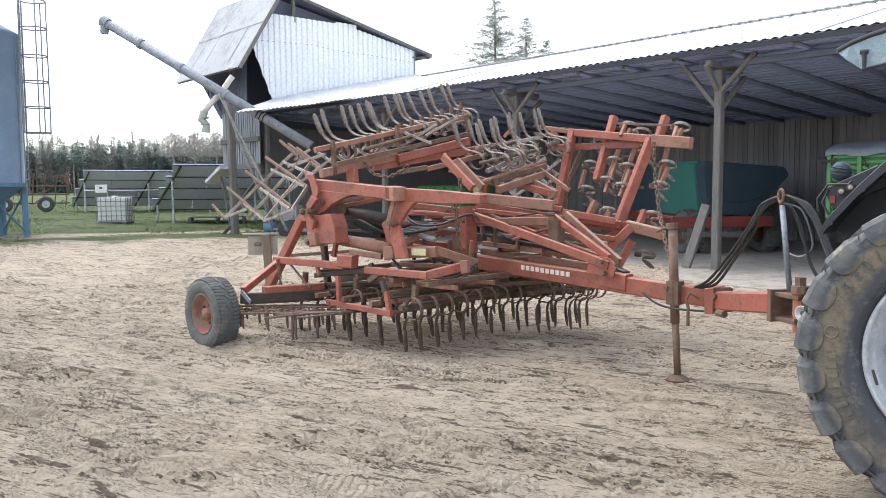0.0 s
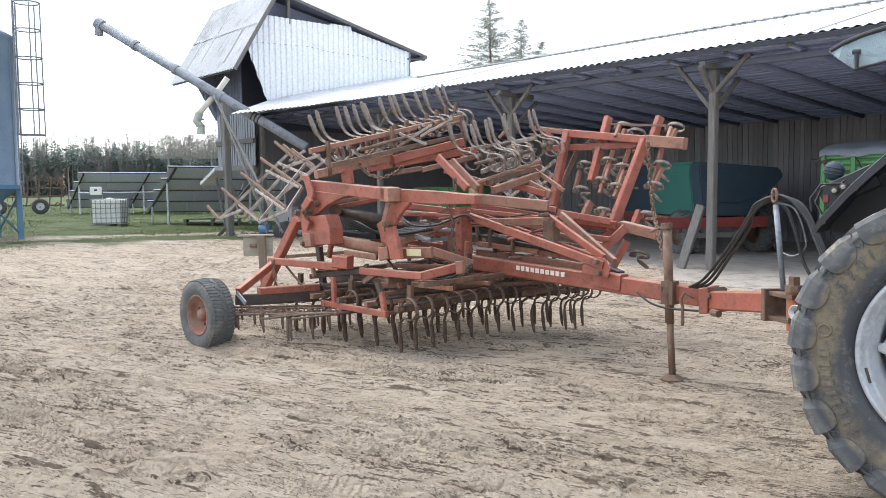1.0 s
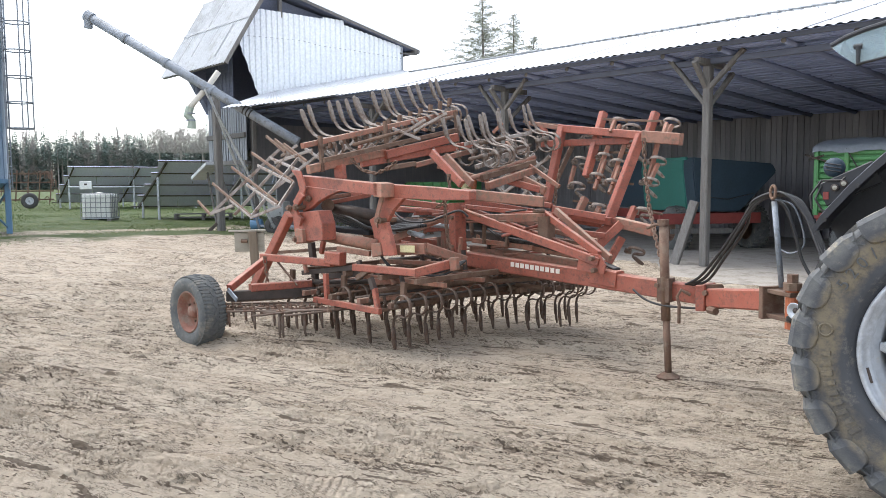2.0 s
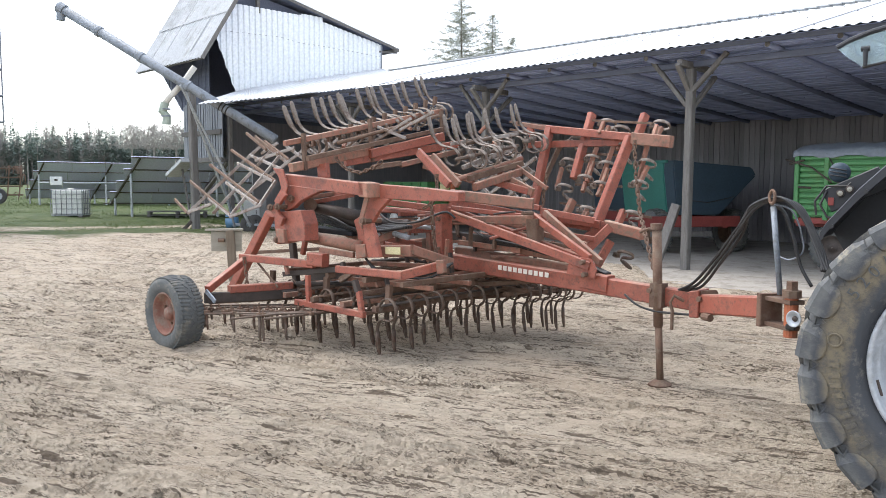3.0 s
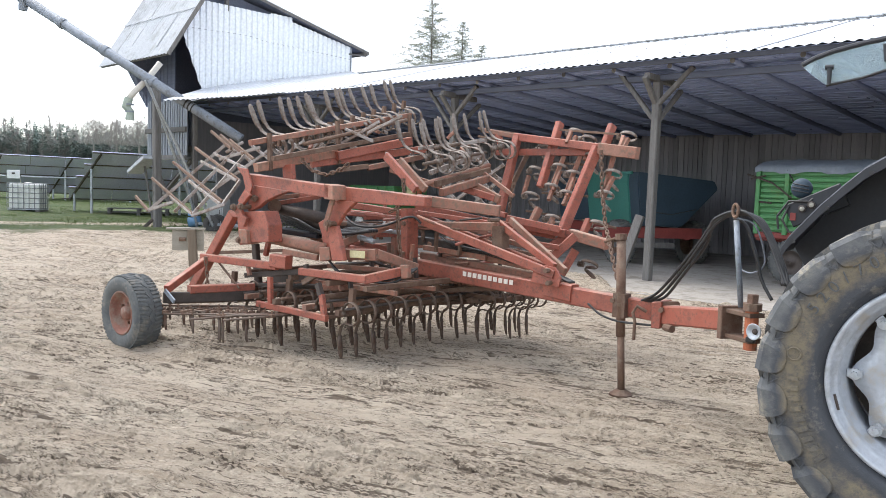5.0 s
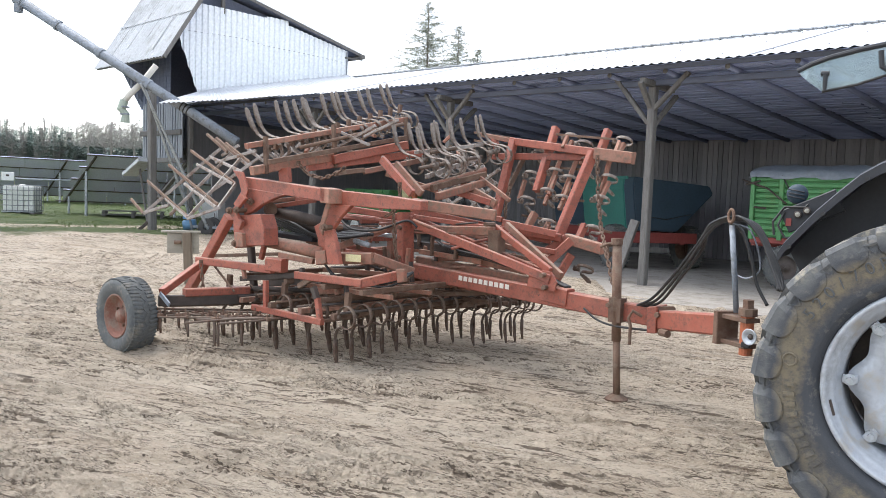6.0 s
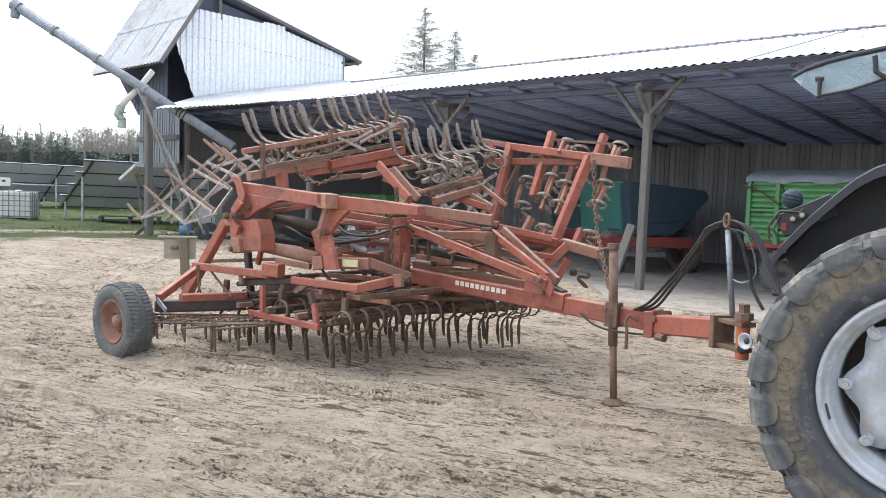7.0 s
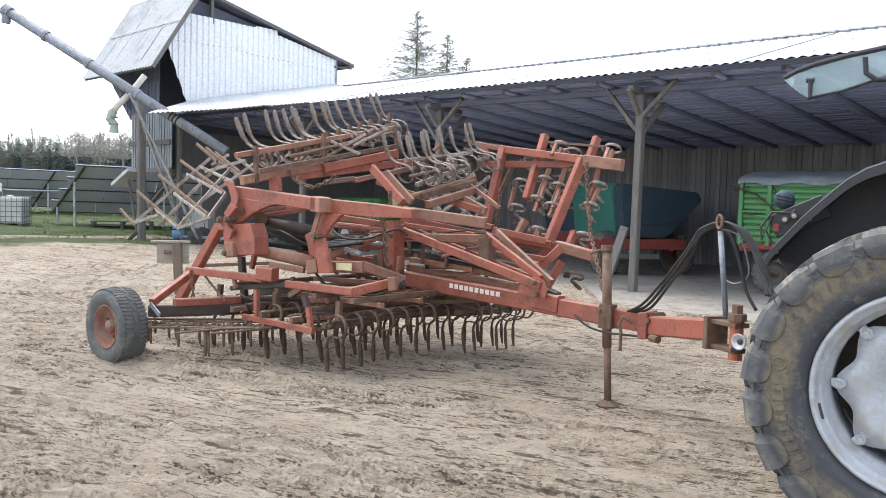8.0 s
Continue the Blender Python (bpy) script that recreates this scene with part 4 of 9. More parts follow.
def build_auger():
    a = thing("grain_auger", pose(-5.53, 27.0, 0.08), "long galvanised grain auger leaning up past the barn", "auger")
    o = Vector((-5.53, 27.0, 0.08))
    low, tip = AUGER_LOW - o, AUGER_TIP - o
    d = (tip - low).normalized()
    bm = bmesh.new()
    add_tube(bm, [low, tip], 0.135, 20)
    part("auger_tube", bm, DULL_GALV, a, smooth=True)
    for f in (0.40, 0.62, 0.82):
        bm = bmesh.new()
        p = low.lerp(tip, f)
        add_tube(bm, [p - d * 0.05, p + d * 0.05], 0.16, 20)
        part("flange", bm, DULL_GALV, a)
    for f in (0.215, 0.23, 0.245):
        bm = bmesh.new()
        p = low.lerp(tip, f)
        add_tube(bm, [p - d * 0.02, p + d * 0.02], 0.142, 20)
        part("dark_band", bm, HOSE, a)
    bm = bmesh.new()
    add_tube(bm, [tip - d * 0.12, tip + d * 0.10], 0.17, 16)
    head = part("discharge_head", bm, DULL_GALV, a)
    bm = bmesh.new()
    add_tube(bm, [tip, tip + Vector((-0.04, 0, -0.34))], 0.13, 14, taper=[1.1, 0.9])
    part("discharge_spout", bm, DULL_GALV, head)
    joint = low.lerp(tip, 0.43)
    bm = bmesh.new()
    add_tube(bm, [joint + Vector((0.34, 0.16, 0.46)), joint + Vector((-0.02, 0.16, -0.02)), joint + Vector((-0.30, -0.1, -0.42)), joint + Vector((-0.42, -0.2, -0.62))], 0.085, 16)
    sp = part("side_spout", bm, material("pale_cream_pipe", (0.50, 0.48, 0.43), (0.58, 0.56, 0.50), 0.6, scale=4, fine=40, bump=0.1), a, "pale side spout pipe", smooth=True)
    bm = bmesh.new()
    add_tube(bm, [joint + Vector((-0.42, -0.2, -0.60)), joint + Vector((-0.50, -0.2, -0.85)), joint + Vector((-0.38, -0.2, -0.98)), joint + Vector((-0.40, -0.2, -1.22))], 0.11, 12,
             taper=[1.1, 1.15, 0.95, 1.2])
    part("spout_end", bm, material("faded_green_plastic", (0.30, 0.36, 0.30), (0.36, 0.42, 0.36), 0.6), sp)
    for f in (0.3, 0.62):
        bm = bmesh.new()
        add_tube(bm, [joint + Vector((-0.42, -0.2, -0.60)).lerp(Vector((-0.40, -0.2, -1.22)), f) + Vector((0, 0, 0.02)), joint + Vector((-0.42, -0.2, -0.60)).lerp(Vector((-0.40, -0.2, -1.22)), f) - Vector((0, 0, 0.02))], 0.135, 12)
        part("spout_ring", bm, DULL_GALV, sp)
    for end, off in ((Vector((0.40, -0.9, 0.15)), -0.15), (Vector((-0.20, -0.1, 0.15)), 0.15)):
        bm = bmesh.new()
        add_tube(bm, [joint + Vector((0, off, -0.1)), joint.lerp(end, 0.45)], 0.035, 10)
        part("leg", bm, GALV, a)
        bm = bmesh.new()
        add_tube(bm, [joint.lerp(end, 0.40), end], 0.048, 10)
        part("leg_sleeve", bm, GALV, a)
    bm = bmesh.new()
    add_beam(bm, joint.lerp(Vector((0.4, -0.9, 0.1)), 0.5), Vector((-0.1, -0.9, 0.15)), 0.06, 0.06)
    part("leg", bm, DULL_GALV, a)
    bm = bmesh.new()
    add_beam(bm, (-0.4, -0.3, 0.22), (1.4, -1.6, 0.25), 0.08, 0.08)
    part("base_rail", bm, DULL_GALV, a)
    for y in (-0.95, 0.0):
        bm = bmesh.new()
        add_lathe(bm, [(0.10, 0.07), (0.22, 0.08), (0.26, 0.05), (0.27, 0), (0.26, -0.05), (0.22, -0.08), (0.10, -0.07)], 24, Matrix.Translation((0.35, y, 0.25)))
        part("wheel_tyre", bm, RUBBER, a, smooth=True)
    bm = bmesh.new()
    add_tube(bm, [(-0.5, -0.3, 0.25), (-0.12, -0.3, 0.30)], 0.16, 14)
    part("motor", bm, BLUE_LEG, a, "small blue electric motor", smooth=True)
    bm = bmesh.new()
    add_tube(bm, [(-0.44, -0.3, 0.45), (-0.42, -0.3, 0.62)], 0.09, 12)
    part("motor_cap", bm, BLUE_LEG, a)


build_auger()


def build_cabinet():
    """A pale steel cabinet under the barn's canopy."""
    x, y = -5.35, 27.9
    c = thing("steel_cabinet", pose(x, y, level(x, y), 0, 0, -20), "pale grey steel cabinet beside the auger motor", "cabinet")
    bm = bmesh.new()
    add_box(bm, (0, 0, 0.52), (0.62, 0.45, 0.92), bevel=0.02)
    part("body", bm, CRATE, c)
    bm = bmesh.new()
    add_box(bm, (0, -0.235, 0.54), (0.52, 0.02, 0.78), bevel=0.008)
    door = part("door", bm, CRATE, c)
    bm = bmesh.new()
    add_tube(bm, [(0.2, -0.26, 0.50), (0.2, -0.26, 0.64)], 0.012, 8)
    part("handle", bm, DARK_STEEL, door)
    for dx in (-0.25, 0.25):
        bm = bmesh.new()
        add_box(bm, (dx, 0, 0.03), (0.06, 0.4, 0.06))
        part("foot", bm, DARK_STEEL, c)


build_cabinet()


# ---------------------------------------------------------------- blue silo
def build_silo():
    c = Vector((-14.36, 24.1, 0.07))
    s = thing("grain_silo", pose(*c), "blue-grey steel grain silo on legs with caged ladder", "silo")
    R = 1.66
    bm = bmesh.new()
    prof = [(R, 1.75), (R + 0.02, 1.78)]
    prof += [(R, 1.8), (R, 4.0), (R, 6.13), (R + 0.025, 6.15), (R + 0.025, 6.22), (R, 6.24), (0.3, 7.0), (0.01, 7.0)]
    add_lathe(bm, prof, 48, Matrix.Rotation(radians(90), 4, 'X'))
    bmesh.ops.scale(bm, vec=(1, 1, 1), verts=bm.verts)
    part("shell", bm, BLUE, s, smooth=True)
    bm = bmesh.new()
    add_lathe(bm, [(R + 0.05, 1.68), (R + 0.05, 1.80), (R, 1.80)], 48, Matrix.Rotation(radians(90), 4, 'X'))
    part("ring", bm, BLUE_LEG, s)
    bm = bmesh.new()
    add_lathe(bm, [(R, 1.72), (0.25, 0.55), (0.25, 0.45)], 48, Matrix.Rotation(radians(90), 4, 'X'))
    part("hopper", bm, BLUE_LEG, s, smooth=True)
    for k in range(8):
        a = 2 * math.pi * k / 8 + 0.12
        bm = bmesh.new()
        add_beam(bm, ((R + 0.01) * math.cos(a), (R + 0.01) * math.sin(a), 1.8), ((R + 0.01) * math.cos(a), (R + 0.01) * math.sin(a), 6.1), 0.035, 0.014, up=(math.cos(a), math.sin(a), 0))
        part("seam", bm, BLUE, s)
    for k in range(6):
        a = -0.66 + math.pi / 3 * k
        x, y = 1.62 * math.cos(a), 1.62 * math.sin(a)
        bm = bmesh.new()
        add_beam(bm, (x, y, 0.0), (x, y, 1.75), 0.16, 0.16, up=(math.cos(a), math.sin(a), 0))
        leg = part("leg", bm, BLUE_LEG, s)
        bm = bmesh.new()
        add_box(bm, (x, y, 0.02), (0.35, 0.35, 0.03))
        part("foot_plate", bm, BLUE_LEG, leg)
        b = a + math.pi / 3
        bm = bmesh.new()
        add_beam(bm, (x, y, 1.5), (1.62 * math.cos(b), 1.62 * math.sin(b), 0.3), 0.05, 0.05)
        part("leg_brace", bm, BLUE_LEG, s)
    # ladder with safety cage
    a = radians(14)
    o = Vector((math.cos(a), math.sin(a), 0))
    t = Vector((-o.y, o.x, 0))
    base = o * (R + 0.10)
    for sd in (-0.16, 0.16):
        bm = bmesh.new()
        add_tube(bm, [base + t * sd + Vector((0, 0, 1.5)), base + t * sd + Vector((0, 0, 7.25))], 0.022, 8)
        part("ladder_rail", bm, DULL_GALV, s)
    for k in range(19):
        bm = bmesh.new()
        z = 1.6 + k * 0.29
        add_tube(bm, [base - t * 0.16 + Vector((0, 0, z)), base + t * 0.16 + Vector((0, 0, z))], 0.015, 6)
        part("rung", bm, DULL_GALV, s)
    ring = [base + o * (0.36 - 0.36 * math.cos(q)) + t * (0.34 * math.sin(q)) for q in np.linspace(0.35, 2 * math.pi - 0.35, 15)]
    for z in (3.30, 4.06, 4.82, 5.58, 6.40, 7.20):
        bm = bmesh.new()
        add_tube(bm, [p + Vector((0, 0, z)) for p in ring], 0.024, 6)
        part("cage_hoop", bm, DULL_GALV, s)
    for k in (0, 4, 7, 10, 14):
        bm = bmesh.new()
        add_tube(bm, [ring[k] + Vector((0, 0, 3.30)), ring[k] + Vector((0, 0, 7.20))], 0.022, 6)
        part("cage_strip", bm, DULL_GALV, s)


build_silo()


# ---------------------------------------------------------------- solar panels
def build_solar(name, tl, bl, along, cols, colw, label):
    """Array seen from behind: tl and bl are the upper and lower left corners, along the row's direction."""
    tl, bl, along = Vector(tl), Vector(bl), Vector(along).normalized()
    s = thing(name, Matrix.Translation((tl.x, tl.y, 0)), label, "solar array", "solar arrays on the grass")
    o = Vector((tl.x, tl.y, 0))
    slope = bl - tl
    n = along.cross(slope).normalized()
    rows = 4
    for r in range(rows):
        for c in range(cols):
            bm = bmesh.new()
            p0 = tl + slope * ((r + 0.5) / rows) + along * (c * colw + 0.01) - o
            p1 = p0 + along * (colw - 0.02)
            add_beam(bm, p0, p1, 0.035, slope.length / rows - 0.015, up=slope.normalized(), bevel=0.05)
            part("panel", bm, PANEL_BACK, s)
    for r in range(rows + 1):
        bm = bmesh.new()
        p = tl + slope * (r / rows) - o + n * 0.04 * (1 if n.y < 0 else -1)
        add_beam(bm, p - along * 0.12, p + along * (cols * colw + 0.1), 0.05, 0.05)
        part("rail", bm, DARK_STEEL, s)
    for c in range(cols + 1):
        if c % 2 == 0 or cols < 3:
            q = tl + along * (c * colw + 0.2) - o
            bm = bmesh.new()
            off = n * 0.08 * (1 if n.y < 0 else -1)
            add_beam(bm, q + off, q + slope + off, 0.07, 0.09, up=n)
            part("purlin", bm, DARK_STEEL, s)
            f = q + slope * 0.30 + off
            g = level(f.x + o.x, f.y + o.y)
            bm = bmesh.new()
            add_beam(bm, (f.x, f.y, g), f, 0.09, 0.09)
            part("post", bm, GALV, s)
            f = q + slope * 0.85 + off
            bm = bmesh.new()
            add_beam(bm, (f.x, f.y, g), f, 0.08, 0.08)
            part("post", bm, GALV, s)
    return s


build_solar("solar_array", (-11.14, 33.2, 2.65), (-13.4, 36.0, 0.75), (1, 0.38, -0.01), 4, 1.7, "tilted solar panel array on steel posts, seen from behind")
build_solar("solar_array", (-20.78, 46.0, 2.75), (-23.2, 49.0, 0.70), (1, 0.42, -0.01), 5, 1.75, "low solar panel array with a white inverter box")


def inverter():
    b = thing("inverter_box", pose(-19.75, 45.6, 1.68, 0, 0, 20), "white inverter box on a solar array post", "inverter")
    bm = bmesh.new()
    add_box(bm, (0, 0, 0), (0.62, 0.22, 0.46), bevel=0.03)
    part("case", bm, WHITE, b)
    bm = bmesh.new()
    add_box(bm, (0.0, -0.115, 0.05), (0.16, 0.012, 0.10))
    part("display", bm, DARK_STEEL, b)
    bm = bmesh.new()
    add_tube(bm, [(0.35, 0.05, -0.1), (1.0, 0.3, -0.12), (3.4, 1.3, -0.1)], 0.05, 8)
    part("cable_duct", bm, GALV, b)
    bm = bmesh.new()
    add_tube(bm, [(-0.35, 0.05, -0.1), (-0.9, 0.1, -0.1)], 0.05, 8)
    part("cable_duct", bm, GALV, b)


inverter()


# ---------------------------------------------------------------- caged liquid tank
def build_tote():
    t = thing("caged_tank", pose(-13.807, 33.423, level(-13.807, 33.423), 0, 0, 4), "white plastic liquid tank in a galvanised cage on a pallet", "tank")
    bm = bmesh.new()
    add_box(bm, (0, 0, 0.62), (1.12, 0.94, 0.98), bevel=0.06)
    tank = part("tank", bm, PLASTIC, t, smooth=False)
    bm = bmesh.new()
    add_lathe(bm, [(0.12, 0.0), (0.12, 0.06), (0.01, 0.07)], 20, Matrix.Translation((0, 0, 1.11)) @ Matrix.Rotation(radians(90), 4, 'X'))
    part("lid", bm, PLASTIC, tank)
    for z in (0.16, 0.36, 0.56, 0.76, 0.95, 1.12):
        bm = bmesh.new()
        pts = [(-0.6, -0.5, z), (0.6, -0.5, z), (0.6, 0.5, z), (-0.6, 0.5, z), (-0.6, -0.5, z)]
        add_tube(bm, pts, 0.014, 6)
        part("cage_hoop", bm, CAGE, t)
    for k in range(7):
        for y in (-0.505, 0.505):
            bm = bmesh.new()
            x = -0.6 + k * 0.2
            add_tube(bm, [(x, y, 0.13), (x, y, 1.13)], 0.014, 6)
            part("cage_bar", bm, CAGE, t)
    for k in range(1, 5):
        for x in (-0.605, 0.605):
            bm = bmesh.new()
            y = -0.5 + k * 0.2
            add_tube(bm, [(x, y, 0.13), (x, y, 1.13)], 0.014, 6)
            part("cage_bar", bm, CAGE, t)
    for x in (-0.5, 0.0, 0.5):
        bm = bmesh.new()
        add_box(bm, (x, 0, 0.05), (0.14, 1.0, 0.10))
        part("pallet_runner", bm, WOOD, t)
    bm = bmesh.new()
    add_box(bm, (0, 0, 0.115), (1.2, 1.0, 0.03))
    part("pallet_deck", bm, GALV, t)


build_tote()


def build_pallets():
    p = thing("pallet_stack", pose(-9.9, 34.6, level(-9.9, 34.6), 0, 0, 12), "weathered wooden pallets lying on the grass", "pallets")
    for k in range(2):
        for i in range(5):
            bm = bmesh.new()
            add_box(bm, (0, -0.4 + i * 0.2, 0.13 + k * 0.15), (2.4, 0.12, 0.022))
            part("slat", bm, WOOD, p)
        for x in (-1.1, 0, 1.1):
            bm = bmesh.new()
            add_box(bm, (x, 0, 0.06 + k * 0.15), (0.12, 0.95, 0.10))
            part("pallet_runner", bm, WOOD, p)


build_pallets()


BROWN_WOOD = material("brown_old_timber", (0.16, 0.125, 0.09), (0.22, 0.175, 0.13), 0.85, scale=3, fine=40, bump=0.4, stretch=(6, 6, 0.6))
PALE_WOOD = material("pale_weathered_board", (0.30, 0.275, 0.225), (0.37, 0.34, 0.285), 0.85, scale=3, fine=40, bump=0.3, stretch=(0.6, 6, 6))


def build_stake():
    s = thing("marker_stake", pose(-2.87, 13.71, level(-2.87, 13.7)), "old timber stake with a grey board nailed on", "stake")
    bm = bmesh.new()
    add_beam(bm, (0, 0, -0.05), (-0.05, 0, 0.84), 0.13, 0.10, up=(0, 1, 0))
    part("stake", bm, BROWN_WOOD, s)
    bm = bmesh.new()
    add_beam(bm, (-0.36, 0.05, 0.66), (0.12, 0.09, 0.66), 0.05, 0.32)
    part("board", bm, PALE_WOOD, s, "pale weathered board")
    bm = bmesh.new()
    add_beam(bm, (-0.45, 0.04, 0.845), (0.14, 0.08, 0.85), 0.12, 0.03)
    part("top_board", bm, PALE_WOOD, s)
    bm = bmesh.new()
    add_tube(bm, [(-0.24, 0.0, 0.68), (-0.14, 0.0, 0.68)], 0.03, 8)
    part("latch", bm, RUST, s)
    t = thing("stump", pose(-7.35, 26.4, level(-7.35, 26.4)), "small tilted dark metal scrap on the grass", "scrap")
    bm = bmesh.new()
    add_beam(bm, (0, 0, 0), (0.3, 0, 0.30), 0.1, 0.06, up=(0, 1, 0))
    part("plate", bm, DARK_STEEL, t)


build_stake()


def build_far_harrow():
    h = thing("parked_harrow", pose(-24.6, 46.6, level(-24.6, 46.6), 0, 0, 25), "rusty folded harrow parked beside the silo", "harrow")
    for x in (-1.1, 1.05):
        bm = bmesh.new()
        add_lathe(bm, [(0.22, 0.1), (0.38, 0.12), (0.45, 0.07), (0.46, 0), (0.45, -0.07), (0.38, -0.12), (0.22, -0.1)], 24, Matrix.Translation((x, -0.6, 0.45)))
        w = part("wheel_tyre", bm, RUBBER, h, smooth=True)
        bm = bmesh.new()
        add_lathe(bm, [(0.24, 0.06), (0.24, -0.06), (0.1, -0.05), (0.02, -0.08)], 20, Matrix.Translation((x, -0.6, 0.45)))
        part("wheel_rim", bm, GALV, w)
    rng = random.Random(3)
    for z in (0.5, 1.0, 1.5, 2.0):
        bm = bmesh.new()
        add_beam(bm, (-1.6, 0, z), (2.3, 0.3, z), 0.08, 0.08)
        part("beam", bm, RUST, h)
    for k in range(7):
        bm = bmesh.new()
        x = -1.5 + k * 0.6
        add_beam(bm, (x, 0.1, 0.4), (x + 0.15, 0.1, 2.2), 0.07, 0.07)
        part("upright", bm, RUST, h)
    for k in range(36):
        bm = bmesh.new()
        x, z = rng.uniform(-1.5, 2.3), rng.choice((0.55, 1.05, 1.55, 2.0))
        dx = rng.uniform(0.15, 0.35)
        add_tube(bm, [(x, -0.1, z), (x + dx * 0.5, -0.25, z + 0.14), (x + dx, -0.3, z), (x + dx * 0.9, -0.32, z - 0.3)], 0.025, 6)
        part("tine", bm, RUST, h)


build_far_harrow()


# ---------------------------------------------------------------- vehicles in the shed
def wheel_into(parent, c, R, W, rim_mat, axis='Y'):
    m = Matrix.Translation(c) @ (Matrix.Rotation(radians(90), 4, 'Z') if axis == 'X' else Matrix())
    bm = bmesh.new()
    add_lathe(bm, [(R * 0.55, W * 0.42), (R * 0.7, W * 0.5), (R * 0.88, W * 0.48), (R * 0.97, W * 0.36), (R, 0), (R * 0.97, -W * 0.36), (R * 0.88, -W * 0.48), (R * 0.7, -W * 0.5), (R * 0.55, -W * 0.42)], 40, m)
    t = part("wheel_tyre", bm, DUSTY_RUBBER, parent, smooth=True)
    bm = bmesh.new()
    for k in range(28):
        a = 2 * math.pi * k / 28
        for sd in (-1, 1):
            p0 = m @ Vector((R * math.cos(a), 0, R * math.sin(a)))
            p1 = m @ Vector((R * 0.96 * math.cos(a + 0.12), sd * W * 0.45, R * 0.96 * math.sin(a + 0.12)))
            add_beam(bm, p0, p1, 0.05, 0.04, up=(m.to_3x3() @ Vector((math.cos(a), 0, math.sin(a)))))
    part("tread", bm, DUSTY_RUBBER, t)
    bm = bmesh.new()
    add_lathe(bm, [(R * 0.56, W * 0.4), (R * 0.57, -W * 0.44), (R * 0.5, -W * 0.3), (R * 0.2, -W * 0.15), (R * 0.15, -W * 0.3), (0.01, -W * 0.32)], 28, m)
    part("wheel_rim", bm, rim_mat, t, smooth=True)


def build_spreader():
    """Seen from its rear: x across, y along its length, the origin under the rear corner that stands nearest."""
    v = thing("spreader_trailer", pose(6.289, 19.854, -0.08, 0, 0, 10.3), "dark covered spreader trailer with teal sides on a red chassis", "trailer")

    def hopper(bm, y0, y1, inset):
        top = [(0, y0, 2.30), (2.10, y0, 2.14), (2.10, y1, 2.14), (0, y1, 2.30)]
        mid = [(-0.02, y0, 2.05), (2.22, y0, 1.94), (2.22, y1, 1.94), (-0.02, y1, 2.05)]
        bot = [(0.12 + inset, y0, 0.98), (1.25, y0, 0.98), (1.25, y1, 0.98), (0.12 + inset, y1, 0.98)]
        rows = [[bm.verts.new(p) for p in r] for r in (bot, mid, top)]
        for a, b in zip(rows, rows[1:]):
            for k in range(4):
                bm.faces.new((a[k], a[(k + 1) % 4], b[(k + 1) % 4], b[k]))
        bm.faces.new(rows[2])
        bm.faces.new(rows[0][::-1])
        bmesh.ops.bevel(bm, geom=bm.edges[:], offset=0.03, segments=2, affect='EDGES')

    bm = bmesh.new()
    hopper(bm, 0.0, 0.5, 0.0)
    part("rear_cover", bm, NAVY, v, "dark blue rear panel")
    bm = bmesh.new()
    hopper(bm, 0.48, 2.9, 0.0)
    bmesh.ops.translate(bm, verts=bm.verts, vec=(-0.02, 0, -0.02))
    part("hopper", bm, TEAL, v, "teal painted steel hopper")
    bm = bmesh.new()
    hopper(bm, 2.92, 5.0, 0.0)
    part("front_cover", bm, NAVY, v, "dark blue front panel")
    bm = bmesh.new()
    add_beam(bm, (-0.03, 0.3, 2.28), (-0.03, 2.94, 2.28), 0.05, 0.07)
    part("hopper_rim", bm, TEAL, v)
    bm = bmesh.new()
    add_tube(bm, [(0.25, -0.02, 1.35), (0.9, -0.05, 1.28), (1.6, -0.02, 1.42)], 0.012, 6)
    part("rope", bm, HOSE, v)
    for x in (0.35, 1.35):
        bm = bmesh.new()
        add_beam(bm, (x, -0.1, 0.80), (x, 5.3, 0.80), 0.14, 0.26)
        part("chassis_beam", bm, CHASSIS, v)
    bm = bmesh.new()
    add_beam(bm, (-0.9, -0.04, 0.82), (1.75, -0.04, 0.82), 0.10, 0.26)
    part("rear_beam", bm, CHASSIS, v)
    bm = bmesh.new()
    add_beam(bm, (-0.6, -0.06, 0.52), (1.0, -0.06, 0.52), 0.05, 0.12)
    part("bumper_board", bm, WOOD, v)
    for x, y in ((-0.05, 0.75), (2.02, 0.75)):
        wheel_into(v, (x, y, 0.54), 0.56, 0.40, RUST, axis='X')


build_spreader()


